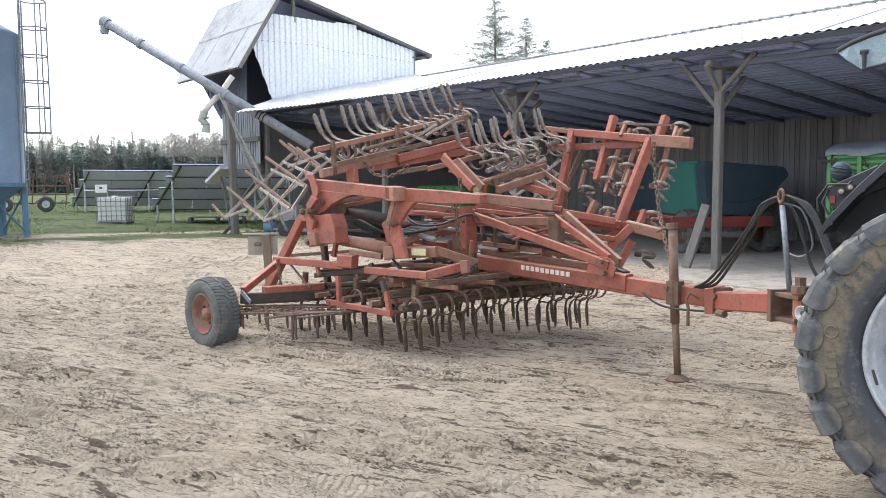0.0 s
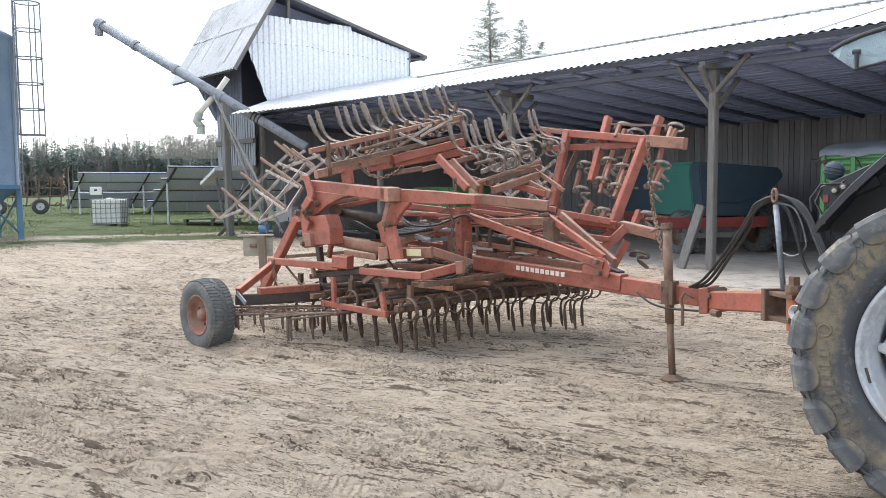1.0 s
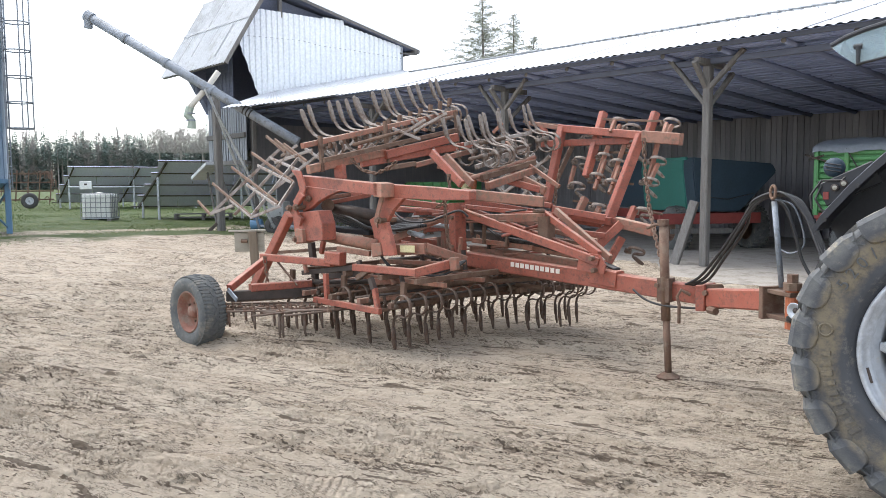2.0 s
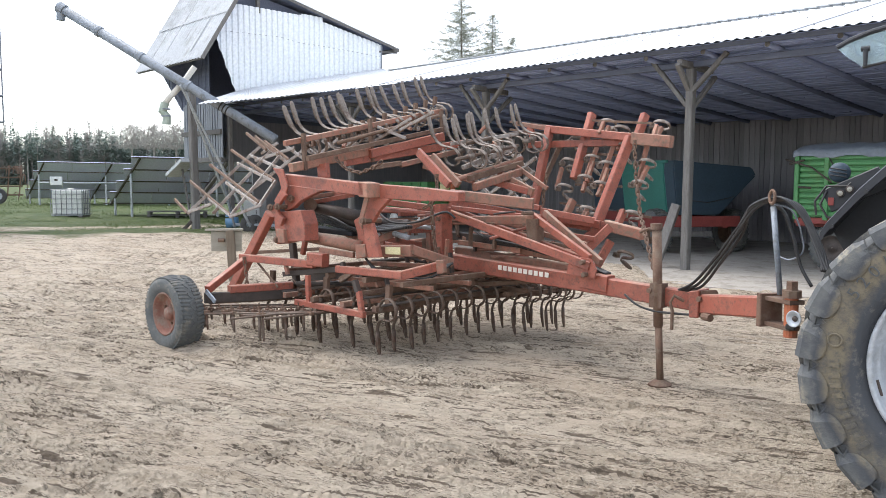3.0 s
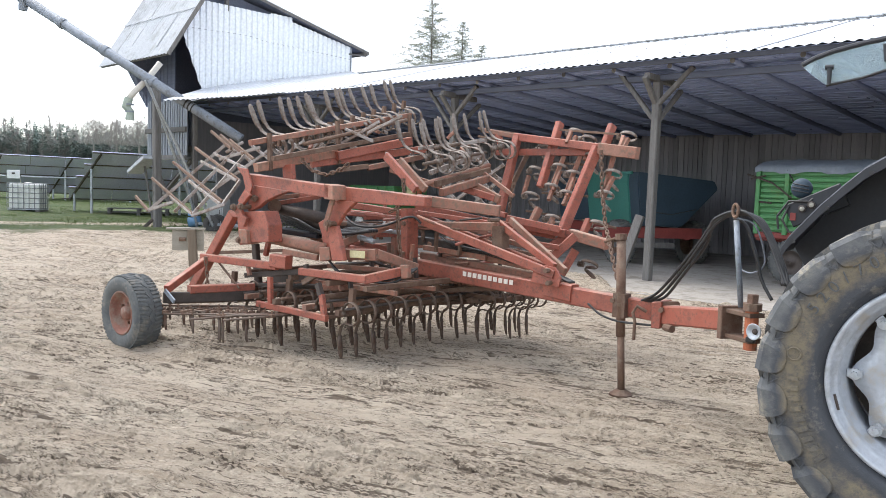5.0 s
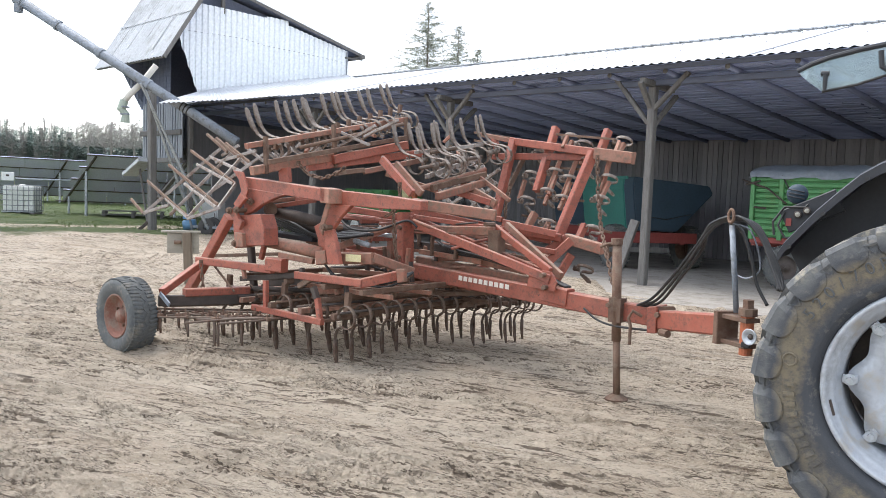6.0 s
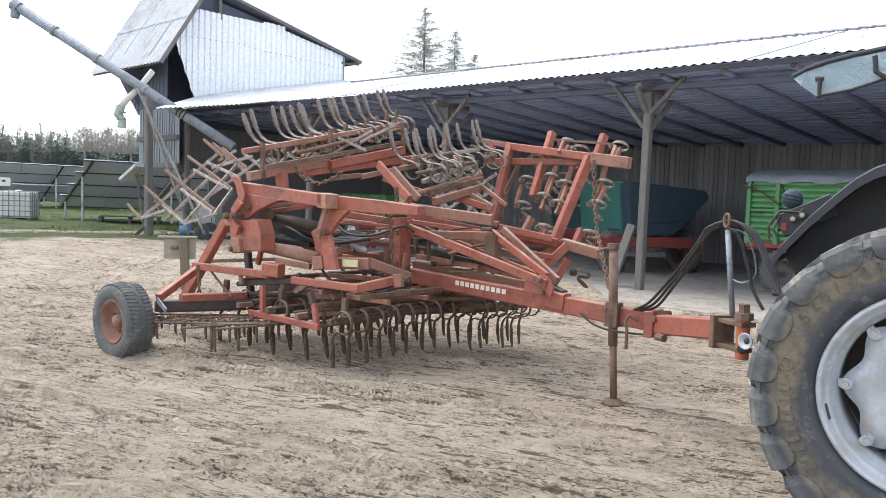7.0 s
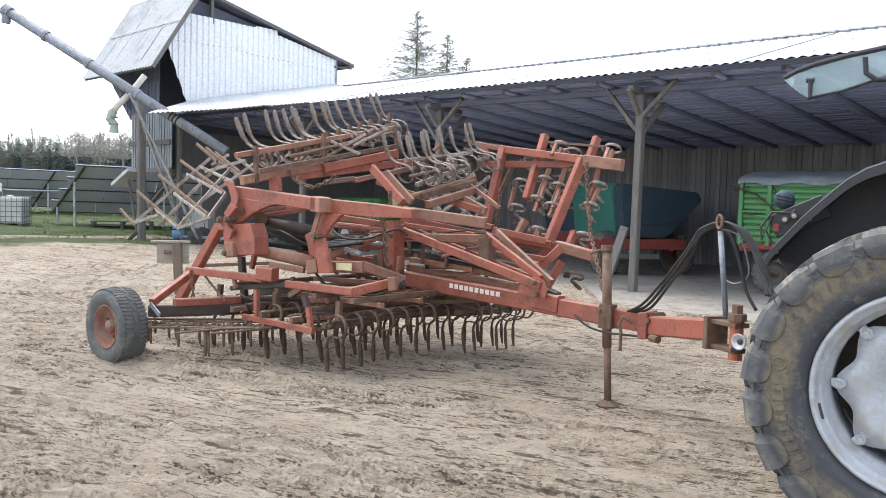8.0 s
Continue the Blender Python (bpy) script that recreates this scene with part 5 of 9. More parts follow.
def build_green_trailer():
    v = thing("grain_trailer", SHED @ pose(1.26, 2.05, 0.02), "green steel grain trailer with grey tarpaulin cover", "trailer")
    x1, d = 5.2, 2.3
    bm = bmesh.new()
    add_box(bm, (x1 / 2, d / 2, 1.70), (x1, d - 0.1, 1.30))
    part("box", bm, GREEN, v)
    # ribbed side boards
    for z0, z1 in ((1.06, 1.66), (1.72, 2.30)):
        for k in range(5):
            bm = bmesh.new()
            z = z0 + (z1 - z0) * (k + 0.5) / 5
            add_beam(bm, (0.08, 0.02, z), (x1 - 0.05, 0.02, z), 0.05, (z1 - z0) / 5 - 0.03, bevel=0.35)
            part("side_rib", bm, GREEN, v)
    for x in (0.03, 0.62, 2.35, 4.1, 5.15):
        bm = bmesh.new()
        add_beam(bm, (x, -0.02, 1.0), (x, -0.02, 2.34), 0.09, 0.07, up=(0, 1, 0))
        part("stake_post", bm, GREEN, v)
    bm = bmesh.new()
    add_beam(bm, (0.0, -0.03, 1.69), (x1, -0.03, 1.69), 0.05, 0.05)
    part("side_strip", bm, GREEN, v)
    for a, b in (((0.62, 2.32), (1.25, 1.25)), ((2.1, 2.30), (1.35, 1.55)), ((2.15, 2.30), (2.6, 1.5))):
        bm = bmesh.new()
        add_tube(bm, [(a[0], -0.06, a[1]), (b[0], -0.06, b[1])], 0.014, 6)
        part("strap", bm, HOSE, v)
    for k, pts in enumerate((((-0.18, 2.22), (0.35, 2.05), (0.75, 1.75)), ((-0.1, 2.12), (0.2, 2.20)), ((0.1, 1.66), (0.35, 1.64)))):
        bm = bmesh.new()
        add_tube(bm, [(x, -0.09, z) for x, z in pts], 0.02, 6)
        part("latch_rod", bm, DARK_STEEL, v)
    # sagging tarpaulin with folded edge
    bm = bmesh.new()
    n, w = 40, 12
    grid = [[bm.verts.new((-0.04 + (x1 + 0.08) * i / n, -0.06 + (d + 0.1) * j / w,
                           2.37 + 0.20 * math.sin(math.pi * j / w) ** 0.8 + 0.012 * math.sin(i * 1.9) + 0.01 * math.sin(i * 0.7 + j))) for j in range(w + 1)] for i in range(n + 1)]
    for i in range(n):
        for j in range(w):
            bm.faces.new((grid[i][j], grid[i + 1][j], grid[i + 1][j + 1], grid[i][j + 1]))
    flap = [bm.verts.new((-0.04 + (x1 + 0.08) * i / n, -0.085, 2.26 + 0.025 * math.sin(i * 0.9) + 0.012 * math.sin(i * 2.7))) for i in range(n + 1)]
    for i in range(n):
        bm.faces.new((flap[i], flap[i + 1], grid[i + 1][0], grid[i][0]))
    end = [bm.verts.new((-0.07, -0.06 + (d + 0.1) * j / w, 2.27)) for j in range(w + 1)]
    for j in range(w):
        bm.faces.new((end[j], grid[0][j], grid[0][j + 1], end[j + 1]))
    part("tarpaulin", bm, TARP, v, "grey tarpaulin cover", smooth=True)
    for y in (0.4, d - 0.4):
        bm = bmesh.new()
        add_beam(bm, (-0.1, y, 0.93), (x1, y, 0.93), 0.12, 0.18)
        part("chassis_beam", bm, CHASSIS, v)
    bm = bmesh.new()
    add_beam(bm, (0.0, 0.05, 0.98), (x1, 0.05, 0.98), 0.08, 0.12)
    part("side_sill", bm, CHASSIS, v)
    for x in (0.75, 4.2):
        for y in (0.15, d - 0.15):
            wheel_into(v, (x, y, 0.45), 0.45, 0.30, DARK_STEEL)


build_green_trailer()


def build_green_machine():
    v = thing("green_implement", SHED @ pose(-13.2, 4.6, 0.02), "green farm machine parked deep in the shed", "machine")
    bm = bmesh.new()
    add_box(bm, (0, 0, 1.25), (2.4, 1.6, 1.0), bevel=0.06)
    part("body", bm, GREEN, v)
    for k in range(5):
        bm = bmesh.new()
        add_beam(bm, (-1.15 + k * 0.5, -0.82, 0.8), (-1.15 + k * 0.5, -0.82, 1.72), 0.04, 0.04, up=(0, 1, 0))
        part("rib", bm, GREEN, v)
    bm = bmesh.new()
    add_box(bm, (1.75, -0.5, 1.6), (0.28, 0.2, 0.5), bevel=0.03)
    part("warning_panel", bm, YELLOW, v, "yellow warning panel")
    bm = bmesh.new()
    add_tube(bm, [(1.9, -0.4, 0.6), (2.1, -0.4, 1.9)], 0.09, 12)
    part("orange_pipe", bm, ORANGE, v)
    for x in (-0.7, 0.8):
        wheel_into(v, (x, -0.6, 0.42), 0.42, 0.28, WHITE)


build_green_machine()


# ---------------------------------------------------------------- trees
def spruce(name, h, r, seed, m, label, group=""):
    rng = random.Random(seed)
    t = thing(name, m, label, "tree", group)
    bm = bmesh.new()
    add_tube(bm, [(0, 0, 0), (0.05, 0, h * 0.5), (0, 0, h)], 0.20, 8, taper=[1, 0.6, 0.08])
    part("trunk", bm, BARK, t)
    verts, faces = [], []

    def leaf(p, d, ln, wd):
        side = d.cross(Vector((rng.uniform(-1, 1), rng.uniform(-1, 1), rng.uniform(-1, 1)))).normalized() * wd
        k = len(verts)
        verts.extend([p - side, p + side, p + d * ln + side * 0.3, p + d * ln - side * 0.3])
        faces.append((k, k + 1, k + 2, k + 3))

    z = h * 0.12
    while z < h:
        f = (h - z) / h
        n = int(5 + 6 * f)
        for k in range(n):
            a = rng.uniform(0, 2 * math.pi)
            ln = r * (f ** 0.8) * rng.uniform(0.55, 1.1) + 0.15
            d = Vector((math.cos(a), math.sin(a), rng.uniform(-0.1, 0.6))).normalized()
            base = Vector((0, 0, z))
            steps = max(3, int(ln / 0.13))
            for q in range(steps):
                p = base + d * (ln * (q + 0.5) / steps) + Vector((0, 0, -0.12 * (q / steps) ** 2 * ln))
                for _ in range(4):
                    e = (d * 0.5 + Vector((rng.uniform(-1, 1), rng.uniform(-1, 1), rng.uniform(-0.7, 0.4)))).normalized()
                    leaf(p, e, rng.uniform(0.2, 0.4), rng.uniform(0.009, 0.018))
        z += h * 0.012
    me = bpy.data.meshes.new("crown")
    me.from_pydata([tuple(v) for v in verts], [], faces)
    me.materials.append(THIN_NEEDLE)
    ob = new("crown", me)
    ob.parent = t
    return t


spruce("spruce", 14.2, 6.6, 11, pose(3.1, 55, 0), "slender spruce with thin needles behind the shed", "spruces behind the shed")
spruce("spruce", 13.4, 4.2, 12, pose(5.45, 58, 0), "slender spruce with thin needles behind the shed", "spruces behind the shed")
spruce("spruce", 12.2, 4.4, 13, pose(7.1, 60, 0), "slender spruce with thin needles behind the shed", "spruces behind the shed")


def far_wood():
    """A belt of spruces and bare birches at the edge of the field, as two meshes."""
    rng = random.Random(21)
    green_v, green_f, bare_v, bare_f = [], [], [], []

    def tri(vs, fs, a, b, c):
        k = len(vs)
        vs.extend([a, b, c])
        fs.append((k, k + 1, k + 2))

    def strip(vs, fs, a, b, w):
        s = (b - a).cross(Vector((0.5, -1, 0.1))).normalized() * w
        k = len(vs)
        vs.extend([a - s, a + s, b + s * 0.4, b - s * 0.4])
        fs.append((k, k + 1, k + 2, k + 3))

    def blade(vs, fs, p, out, ln, wd):
        side = out.cross(Vector((0, 0, 1))).normalized() * wd
        tri(vs, fs, p - side, p + side, p + out * ln)

    for i in range(1500):
        x = rng.uniform(-150, 10)
        depth = rng.random()
        y = 158 + 44 * depth - 0.10 * (x + 60) + (-0.2 * (x + 45) if x > -45 else 0)
        base = Vector((x, y, level(x, y) - 0.3))
        clump = 0.9 + 0.22 * math.sin(x * 0.13) + 0.10 * math.sin(x * 0.41 + 1)
        h = rng.uniform(8.6, 13.2) * (0.86 + 0.16 * clump)
        kind = rng.random() + 0.16 * math.sin(x * 0.09 + 2)
        if kind < 0.56:
            # spruce: whorls of drooping branches up to a thin leader
            r = h * rng.uniform(0.14, 0.20)
            z = h * 0.06
            while z < h * 0.99:
                f = 1 - z / h
                for _ in range(int(5 + 13 * f)):
                    a = rng.uniform(0, 2 * math.pi)
                    out = Vector((math.cos(a), math.sin(a), rng.uniform(-0.5, 0.1)))
                    ln = (r * f ** 0.85 + 0.10) * rng.uniform(0.6, 1.1)
                    blade(green_v, green_f, base + Vector((0, 0, z)), out, ln, 0.12 + 0.16 * f * rng.random())
                    q = base + Vector((0, 0, z)) + out * ln * rng.uniform(0.3, 0.8)
                    blade(green_v, green_f, q, Vector((math.cos(a + rng.uniform(-1, 1)), math.sin(a + rng.uniform(-1, 1)), rng.uniform(-0.6, 0.2))), rng.uniform(0.3, 0.6), 0.14)
                z += h * 0.034
            strip(green_v, green_f, base + Vector((0, 0, h * 0.85)), base + Vector((0, 0, h * 1.05)), 0.05)
        elif kind < 0.86:
            # pine: bare stem, rounded crown of clumps
            h *= 0.95
            strip(bare_v, bare_f, base, base + Vector((0, 0, h * 0.8)), 0.16)
            for _ in range(20):
                a, e = rng.uniform(0, 2 * math.pi), rng.uniform(-0.6, 1.0)
                c = base + Vector((1.7 * math.cos(a) * rng.random(), 1.7 * math.sin(a) * rng.random(), h * (0.70 + 0.24 * e)))
                for _ in range(20):
                    d = Vector((rng.uniform(-1, 1), rng.uniform(-1, 1), rng.uniform(-0.5, 0.9)))
                    blade(green_v, green_f, c + d * rng.uniform(0.1, 0.75), Vector((d.x, d.y, rng.uniform(-0.4, 0.6))), rng.uniform(0.25, 0.5), 0.15)
        else:
            h *= rng.uniform(0.85, 1.08)
            lean = rng.uniform(-0.5, 0.5)
            strip(bare_v, bare_f, base, base + Vector((lean, 0, h * 0.95)), rng.uniform(0.10, 0.16))
            for _ in range(150):
                z = h * rng.uniform(0.22, 0.97)
                a = rng.uniform(0, 2 * math.pi)
                sp = (1.9 * math.sin(math.pi * min(1, (z / h) ** 0.8)) + 0.3)
                p = base + Vector((lean * z / h + rng.uniform(-0.5, 0.5) * sp, rng.uniform(-0.5, 0.5) * sp, z))
                q = p + Vector((math.cos(a) * sp * 0.5, math.sin(a) * sp * 0.3, rng.uniform(0.3, 1.2)))
                strip(bare_v, bare_f, p, q, rng.uniform(0.02, 0.05))
    # a broad bare oak at the edge
    for cx in (-48, -52, -44):
        base = Vector((cx, 150, level(cx, 150)))
        strip(bare_v, bare_f, base, base + Vector((0, 0, 7)), 0.3)
        for _ in range(900):
            a, e = rng.uniform(0, 2 * math.pi), rng.uniform(0, math.pi / 2)
            rr = 4.2 * rng.random() ** 0.4
            p = base + Vector((rr * math.cos(a) * math.cos(e), rr * math.sin(a) * math.cos(e), 8.2 + rr * 1.05 * math.sin(e) - 1.5))
            q = p + Vector((rng.uniform(-0.7, 0.7), rng.uniform(-0.3, 0.3), rng.uniform(0.1, 0.9)))
            strip(bare_v, bare_f, p, q, 0.035)
    for nm, vs, fs, mt, lb in (("spruce_wood", green_v, green_f, NEEDLE, "dark spruce wood at the edge of the field"),
                               ("birch_wood", bare_v, bare_f, TWIG, "bare grey-brown birch wood at the field edge")):
        me = bpy.data.meshes.new(nm)
        me.from_pydata([tuple(v) for v in vs], [], fs)
        me.materials.append(mt)
        tagged(new(nm, me), lb, "wood", kind="stuff")


far_wood()


def grass_tufts():
    rng = random.Random(8)
    vs, fs = [], []
    count = 0
    while count < 34000:
        y = 20 + 45 * rng.random() ** 1.5
        x = rng.uniform(-0.9 * y, -2.0)
        if y - 0.75 * x < 30.0 + rng.uniform(-2.0, 5.0):
            continue
        if -0.2 < (y - 0.75 * x - 34.2) / 1.2 < 0.6 and rng.random() < 0.8:
            continue
        z = level(x, y)
        for _ in range(3):
            a = rng.uniform(0, 6.28)
            h = rng.uniform(0.03, 0.09)
            dx, dy = math.cos(a) * 0.03, math.sin(a) * 0.03
            k = len(vs)
            vs.extend([(x - dx * 0.4, y - dy * 0.4, z - 0.01), (x + dx * 0.4, y + dy * 0.4, z - 0.01), (x + rng.uniform(-0.06, 0.06), y + rng.uniform(-0.06, 0.06), z + h)])
            fs.append((k, k + 1, k + 2))
        count += 1
    me = bpy.data.meshes.new("grass")
    me.from_pydata(vs, [], fs)
    me.materials.append(BLADE)
    tagged(new("grass", me), "short patchy early spring grass", "grass", kind="stuff")


grass_tufts()


def build_wood_chip():
    """A pale split of wood lying on the soil."""
    x, yy = -1.27, 6.35
    z = level(x, yy) + float(ground_relief(np.array([x]), np.array([yy]))[0])
    c = thing("wood_chip", pose(x, yy, z + 0.006, 4, -6, 70), "small pale split of wood lying on the soil", "wood chip")
    bm = bmesh.new()
    add_beam(bm, (-0.055, 0, 0), (0.055, 0.004, 0.006), 0.022, 0.012, w1=0.014, h1=0.007)
    part("split", bm, material("fresh_pale_wood", (0.55, 0.47, 0.36), (0.62, 0.54, 0.43), 0.8, scale=30, fine=160, bump=0.2), c)


build_wood_chip()


# ---------------------------------------------------------------- cultivator
# Axes of the machine: x forward along the drawbar, y away to its far side, z up; the origin lies under the drawbar by the jack.
MACHINE = pose(2.22, 7.37, -0.03, 0, 0, -44)
cultivator = thing("cultivator", MACHINE, "weathered red field cultivator with folded spring-tine wings on a sandy yard", "cultivator")


def bar(name, p0, p1, w, h, mat, label=""):
    bm = bmesh.new()
    add_beam(bm, p0, p1, w * 0.88, h * 0.88, bevel=0.10)
    return part(name, bm, mat, cultivator, label)


def plate(name, v, thick, outline, mat, label=""):
    """An upright plate or box beam along the machine, from its outline in x and z, with eased edges."""
    bm = bmesh.new()
    add_plate(bm, outline, thick, Matrix.Translation((0, v, 0)))
    bmesh.ops.recalc_face_normals(bm, faces=bm.faces[:])
    bmesh.ops.bevel(bm, geom=bm.edges[:], offset=min(0.006, thick * 0.2), segments=1, affect='EDGES')
    return part(name, bm, mat, cultivator, label)


def pipe(name, p0, p1, r, mat, label=""):
    bm = bmesh.new()
    add_tube(bm, [p0, p1], r, 12)
    return part(name, bm, mat, cultivator, label, smooth=True)


bar("drawbar_beam", (-2.552, 0.120, 0.860), (0.302, -0.080, 0.738), 0.120, 0.178, RED, "red drawbar side beam")
bar("tongue", (0.274, -0.070, 0.719), (1.047, -0.600, 0.831), 0.150, 0.175, RED)
bar("tongue_collar", (0.312, -0.080, 0.729), (0.405, -0.130, 0.741), 0.190, 0.230, RUST)
bar("upper_brace", (-2.286, -0.200, 1.373), (-0.710, -0.120, 0.954), 0.056, 0.090, RED)
bar("upper_brace", (-2.603, 0.250, 1.377), (-0.958, 0.100, 0.992), 0.056, 0.082, RED)
bar("diagonal_brace", (-1.539, 0.150, 1.374), (-0.756, -0.050, 1.017), 0.048, 0.074, RED)
bar("diagonal_brace", (-1.531, 0.350, 1.394), (-0.703, 0.050, 0.975), 0.048, 0.074, RED_DUSTY)
bar("cross_bar", (-2.421, 0.000, 1.300), (-1.488, 0.100, 1.334), 0.080, 0.100, RED_DUSTY)
bar("stanchion", (-1.489, 0.120, 1.344), (-1.471, 0.120, 1.047), 0.160, 0.140, RUST)
bar("drawbar_beam", (-2.762, 0.450, 0.916), (-0.799, 0.100, 0.848), 0.100, 0.150, RED_DUSTY)
bar("long_bar", (-2.725, 0.400, 1.109), (-1.054, 0.250, 1.018), 0.056, 0.074, RED)
bar("upright", (-2.352, -0.250, 1.479), (-2.335, -0.250, 0.943), 0.200, 0.100, RED)
bar("upright", (-3.071, 0.350, 1.426), (-3.052, 0.350, 0.835), 0.160, 0.090, RED_DUSTY)
bar("boom_arm", (-1.939, -0.600, 1.579), (-1.208, -0.300, 1.500), 0.088, 0.115, RED_DUSTY)
bar("label_beam", (-2.729, -0.950, 1.016), (-2.198, -0.850, 1.050), 0.096, 0.123, RED_DUSTY)
bar("label_beam", (-2.228, -0.850, 1.059), (-2.116, -0.400, 0.907), 0.096, 0.107, RED_DUSTY)
bar("strut", (-2.838, -0.700, 1.110), (-2.556, -0.200, 1.326), 0.050, 0.075, RED_DUSTY)
bar("inner_beam", (-2.917, -0.500, 1.488), (-2.287, -0.200, 1.413), 0.064, 0.074, RED)
bar("inner_beam", (-3.746, -0.900, 1.526), (-3.263, -0.500, 1.613), 0.048, 0.049, RED_DUSTY)
bar("inner_beam", (-2.908, 0.500, 1.476), (-1.431, 1.050, 1.228), 0.072, 0.090, RED)
bar("inner_beam", (-2.217, 0.600, 1.274), (-1.360, 1.000, 1.085), 0.072, 0.090, RED_DUSTY)
bar("inner_beam", (-3.978, 0.200, 1.392), (-2.845, 0.200, 1.355), 0.056, 0.066, RED)
bar("inner_beam", (-3.887, 0.400, 0.935), (-2.984, 0.800, 1.046), 0.080, 0.098, RED_DUSTY)
bar("inner_beam", (-2.556, 0.300, 1.080), (-1.376, 0.500, 0.934), 0.064, 0.082, RED_DUSTY)
bar("side_rail", (-2.994, -1.100, 0.836), (-2.077, -1.100, 0.844), 0.072, 0.082, RED)
bar("side_rail", (-2.106, -1.100, 0.841), (-1.939, -0.750, 0.917), 0.072, 0.094, RED)
bar("side_rail", (-2.718, -1.100, 0.707), (-2.275, -0.400, 0.713), 0.064, 0.070, RED_DUSTY)
bar("rail_link", (-2.950, -1.100, 0.728), (-2.689, -1.100, 0.862), 0.050, 0.060, RUST)
bar("wing_link", (-2.392, 0.700, 1.785), (-1.928, 0.700, 1.588), 0.050, 0.100, RED_DUSTY)
bar("wing_link", (-2.353, 0.900, 1.903), (-1.886, 0.900, 1.633), 0.040, 0.050, RED_DUSTY)
bar("far_wing_bar", (-2.844, 1.616, 2.410), (-2.301, 1.576, 2.314), 0.050, 0.060, RED_DUSTY)
bar("far_wing_bar", (-2.367, 1.579, 2.322), (-1.177, 1.518, 2.177), 0.080, 0.100, RED)
bar("far_wing_bar", (-1.216, 1.516, 2.171), (-0.757, 1.493, 2.118), 0.100, 0.145, RED_DUSTY, "tan mud-stained beam end")
bar("far_wing_leg", (-2.335, 1.579, 2.321), (-2.283, 1.214, 1.452), 0.090, 0.120, RED)
bar("far_wing_leg", (-1.247, 1.521, 2.184), (-1.416, 1.117, 1.221), 0.090, 0.120, RED)
bar("far_wing_bar", (-1.194, 1.063, 1.094), (-1.299, 0.943, 0.808), 0.080, 0.090, RED)
bar("far_wing_bar", (-2.250, 1.721, 2.183), (-2.364, 1.529, 1.726), 0.050, 0.060, RUST)
bar("far_knuckle", (-1.501, 0.950, 1.065), (-1.277, 1.100, 1.259), 0.060, 0.110, RED)
bar("far_knuckle", (-1.302, 0.800, 1.027), (-1.135, 0.950, 1.248), 0.050, 0.100, RED)
bar("far_hinge_bar", (-1.294, 1.130, 1.251), (-0.851, 1.097, 1.174), 0.100, 0.125, RED_DUSTY)
bar("tine_shank", (-1.640, 1.732, 2.328), (-1.635, 1.636, 2.171), 0.045, 0.050, RED_DUSTY)
bar("tine_shank", (-1.438, 1.698, 2.247), (-1.430, 1.587, 2.055), 0.045, 0.050, RED_DUSTY)
bar("tine_shank", (-0.984, 1.715, 2.288), (-1.009, 1.633, 2.163), 0.045, 0.050, RED_DUSTY)
bar("tine_shank", (-1.727, 1.564, 1.928), (-1.729, 1.440, 1.705), 0.045, 0.050, RED_DUSTY)
bar("tine_shank", (-1.524, 1.533, 1.854), (-1.531, 1.416, 1.647), 0.045, 0.050, RED_DUSTY)
bar("tine_shank", (-1.047, 1.540, 1.871), (-1.086, 1.420, 1.658), 0.045, 0.050, RED_DUSTY)
bar("tine_shank", (-1.762, 1.470, 1.704), (-1.755, 1.395, 1.597), 0.045, 0.050, RED_DUSTY)
bar("tine_shank", (-1.549, 1.446, 1.647), (-1.553, 1.376, 1.553), 0.045, 0.050, RED_DUSTY)
bar("tine_shank", (-1.647, 1.332, 1.376), (-1.650, 1.232, 1.210), 0.045, 0.050, RED_DUSTY)
def trailing_tooth(x, y, z):
    """A tooth of the trailing harrow, held to its rod by a small bolted clamp."""
    bm = bmesh.new()
    add_tube(bm, [(x, y, 0.44), (x, y, z + 0.06), (x + 0.012, y, z)], 0.0145, 8, taper=[1, 1, 0.6])
    tooth = part("trailing_tooth", bm, TINE, cultivator, smooth=True)
    bm = bmesh.new()
    add_box(bm, (x, y, 0.425), (0.05, 0.045, 0.035), bevel=0.006)
    add_tube(bm, [(x, y, 0.44), (x, y, 0.475)], 0.009, 6)
    part("clamp", bm, RUST, tooth)


pipe("trailing_harrow_bar", (-4.267, -1.873, 0.420), (-3.431, -0.987, 0.420), 0.011, TINE)
pipe("trailing_harrow_bar", (-4.024, -1.988, 0.420), (-3.202, -1.449, 0.420), 0.011, TINE)
pipe("trailing_harrow_bar", (-3.765, -2.113, 0.420), (-2.610, -0.806, 0.420), 0.011, TINE)
pipe("trailing_harrow_bar", (-3.803, -1.999, 0.420), (-3.497, -0.628, 0.420), 0.011, TINE)
pipe("trailing_harrow_bar", (-3.339, -2.112, 0.420), (-3.077, -0.682, 0.420), 0.011, TINE)
pipe("trailing_harrow_bar", (-3.116, -1.900, 0.420), (-2.948, -1.096, 0.420), 0.011, TINE)
pipe("trailing_harrow_bar", (-4.342, -1.719, 0.420), (-3.889, -0.773, 0.420), 0.011, TINE)
pipe("trailing_harrow_bar", (-4.014, -1.805, 0.420), (-2.919, -0.671, 0.420), 0.011, TINE)
pipe("trailing_harrow_bar", (-3.434, -1.929, 0.420), (-2.517, -0.422, 0.420), 0.011, TINE)
trailing_tooth(-3.996, -1.986, 0.243)
trailing_tooth(-3.825, -2.059, 0.253)
trailing_tooth(-3.736, -1.843, 0.284)
trailing_tooth(-3.603, -1.904, 0.231)
trailing_tooth(-3.653, -1.576, 0.269)
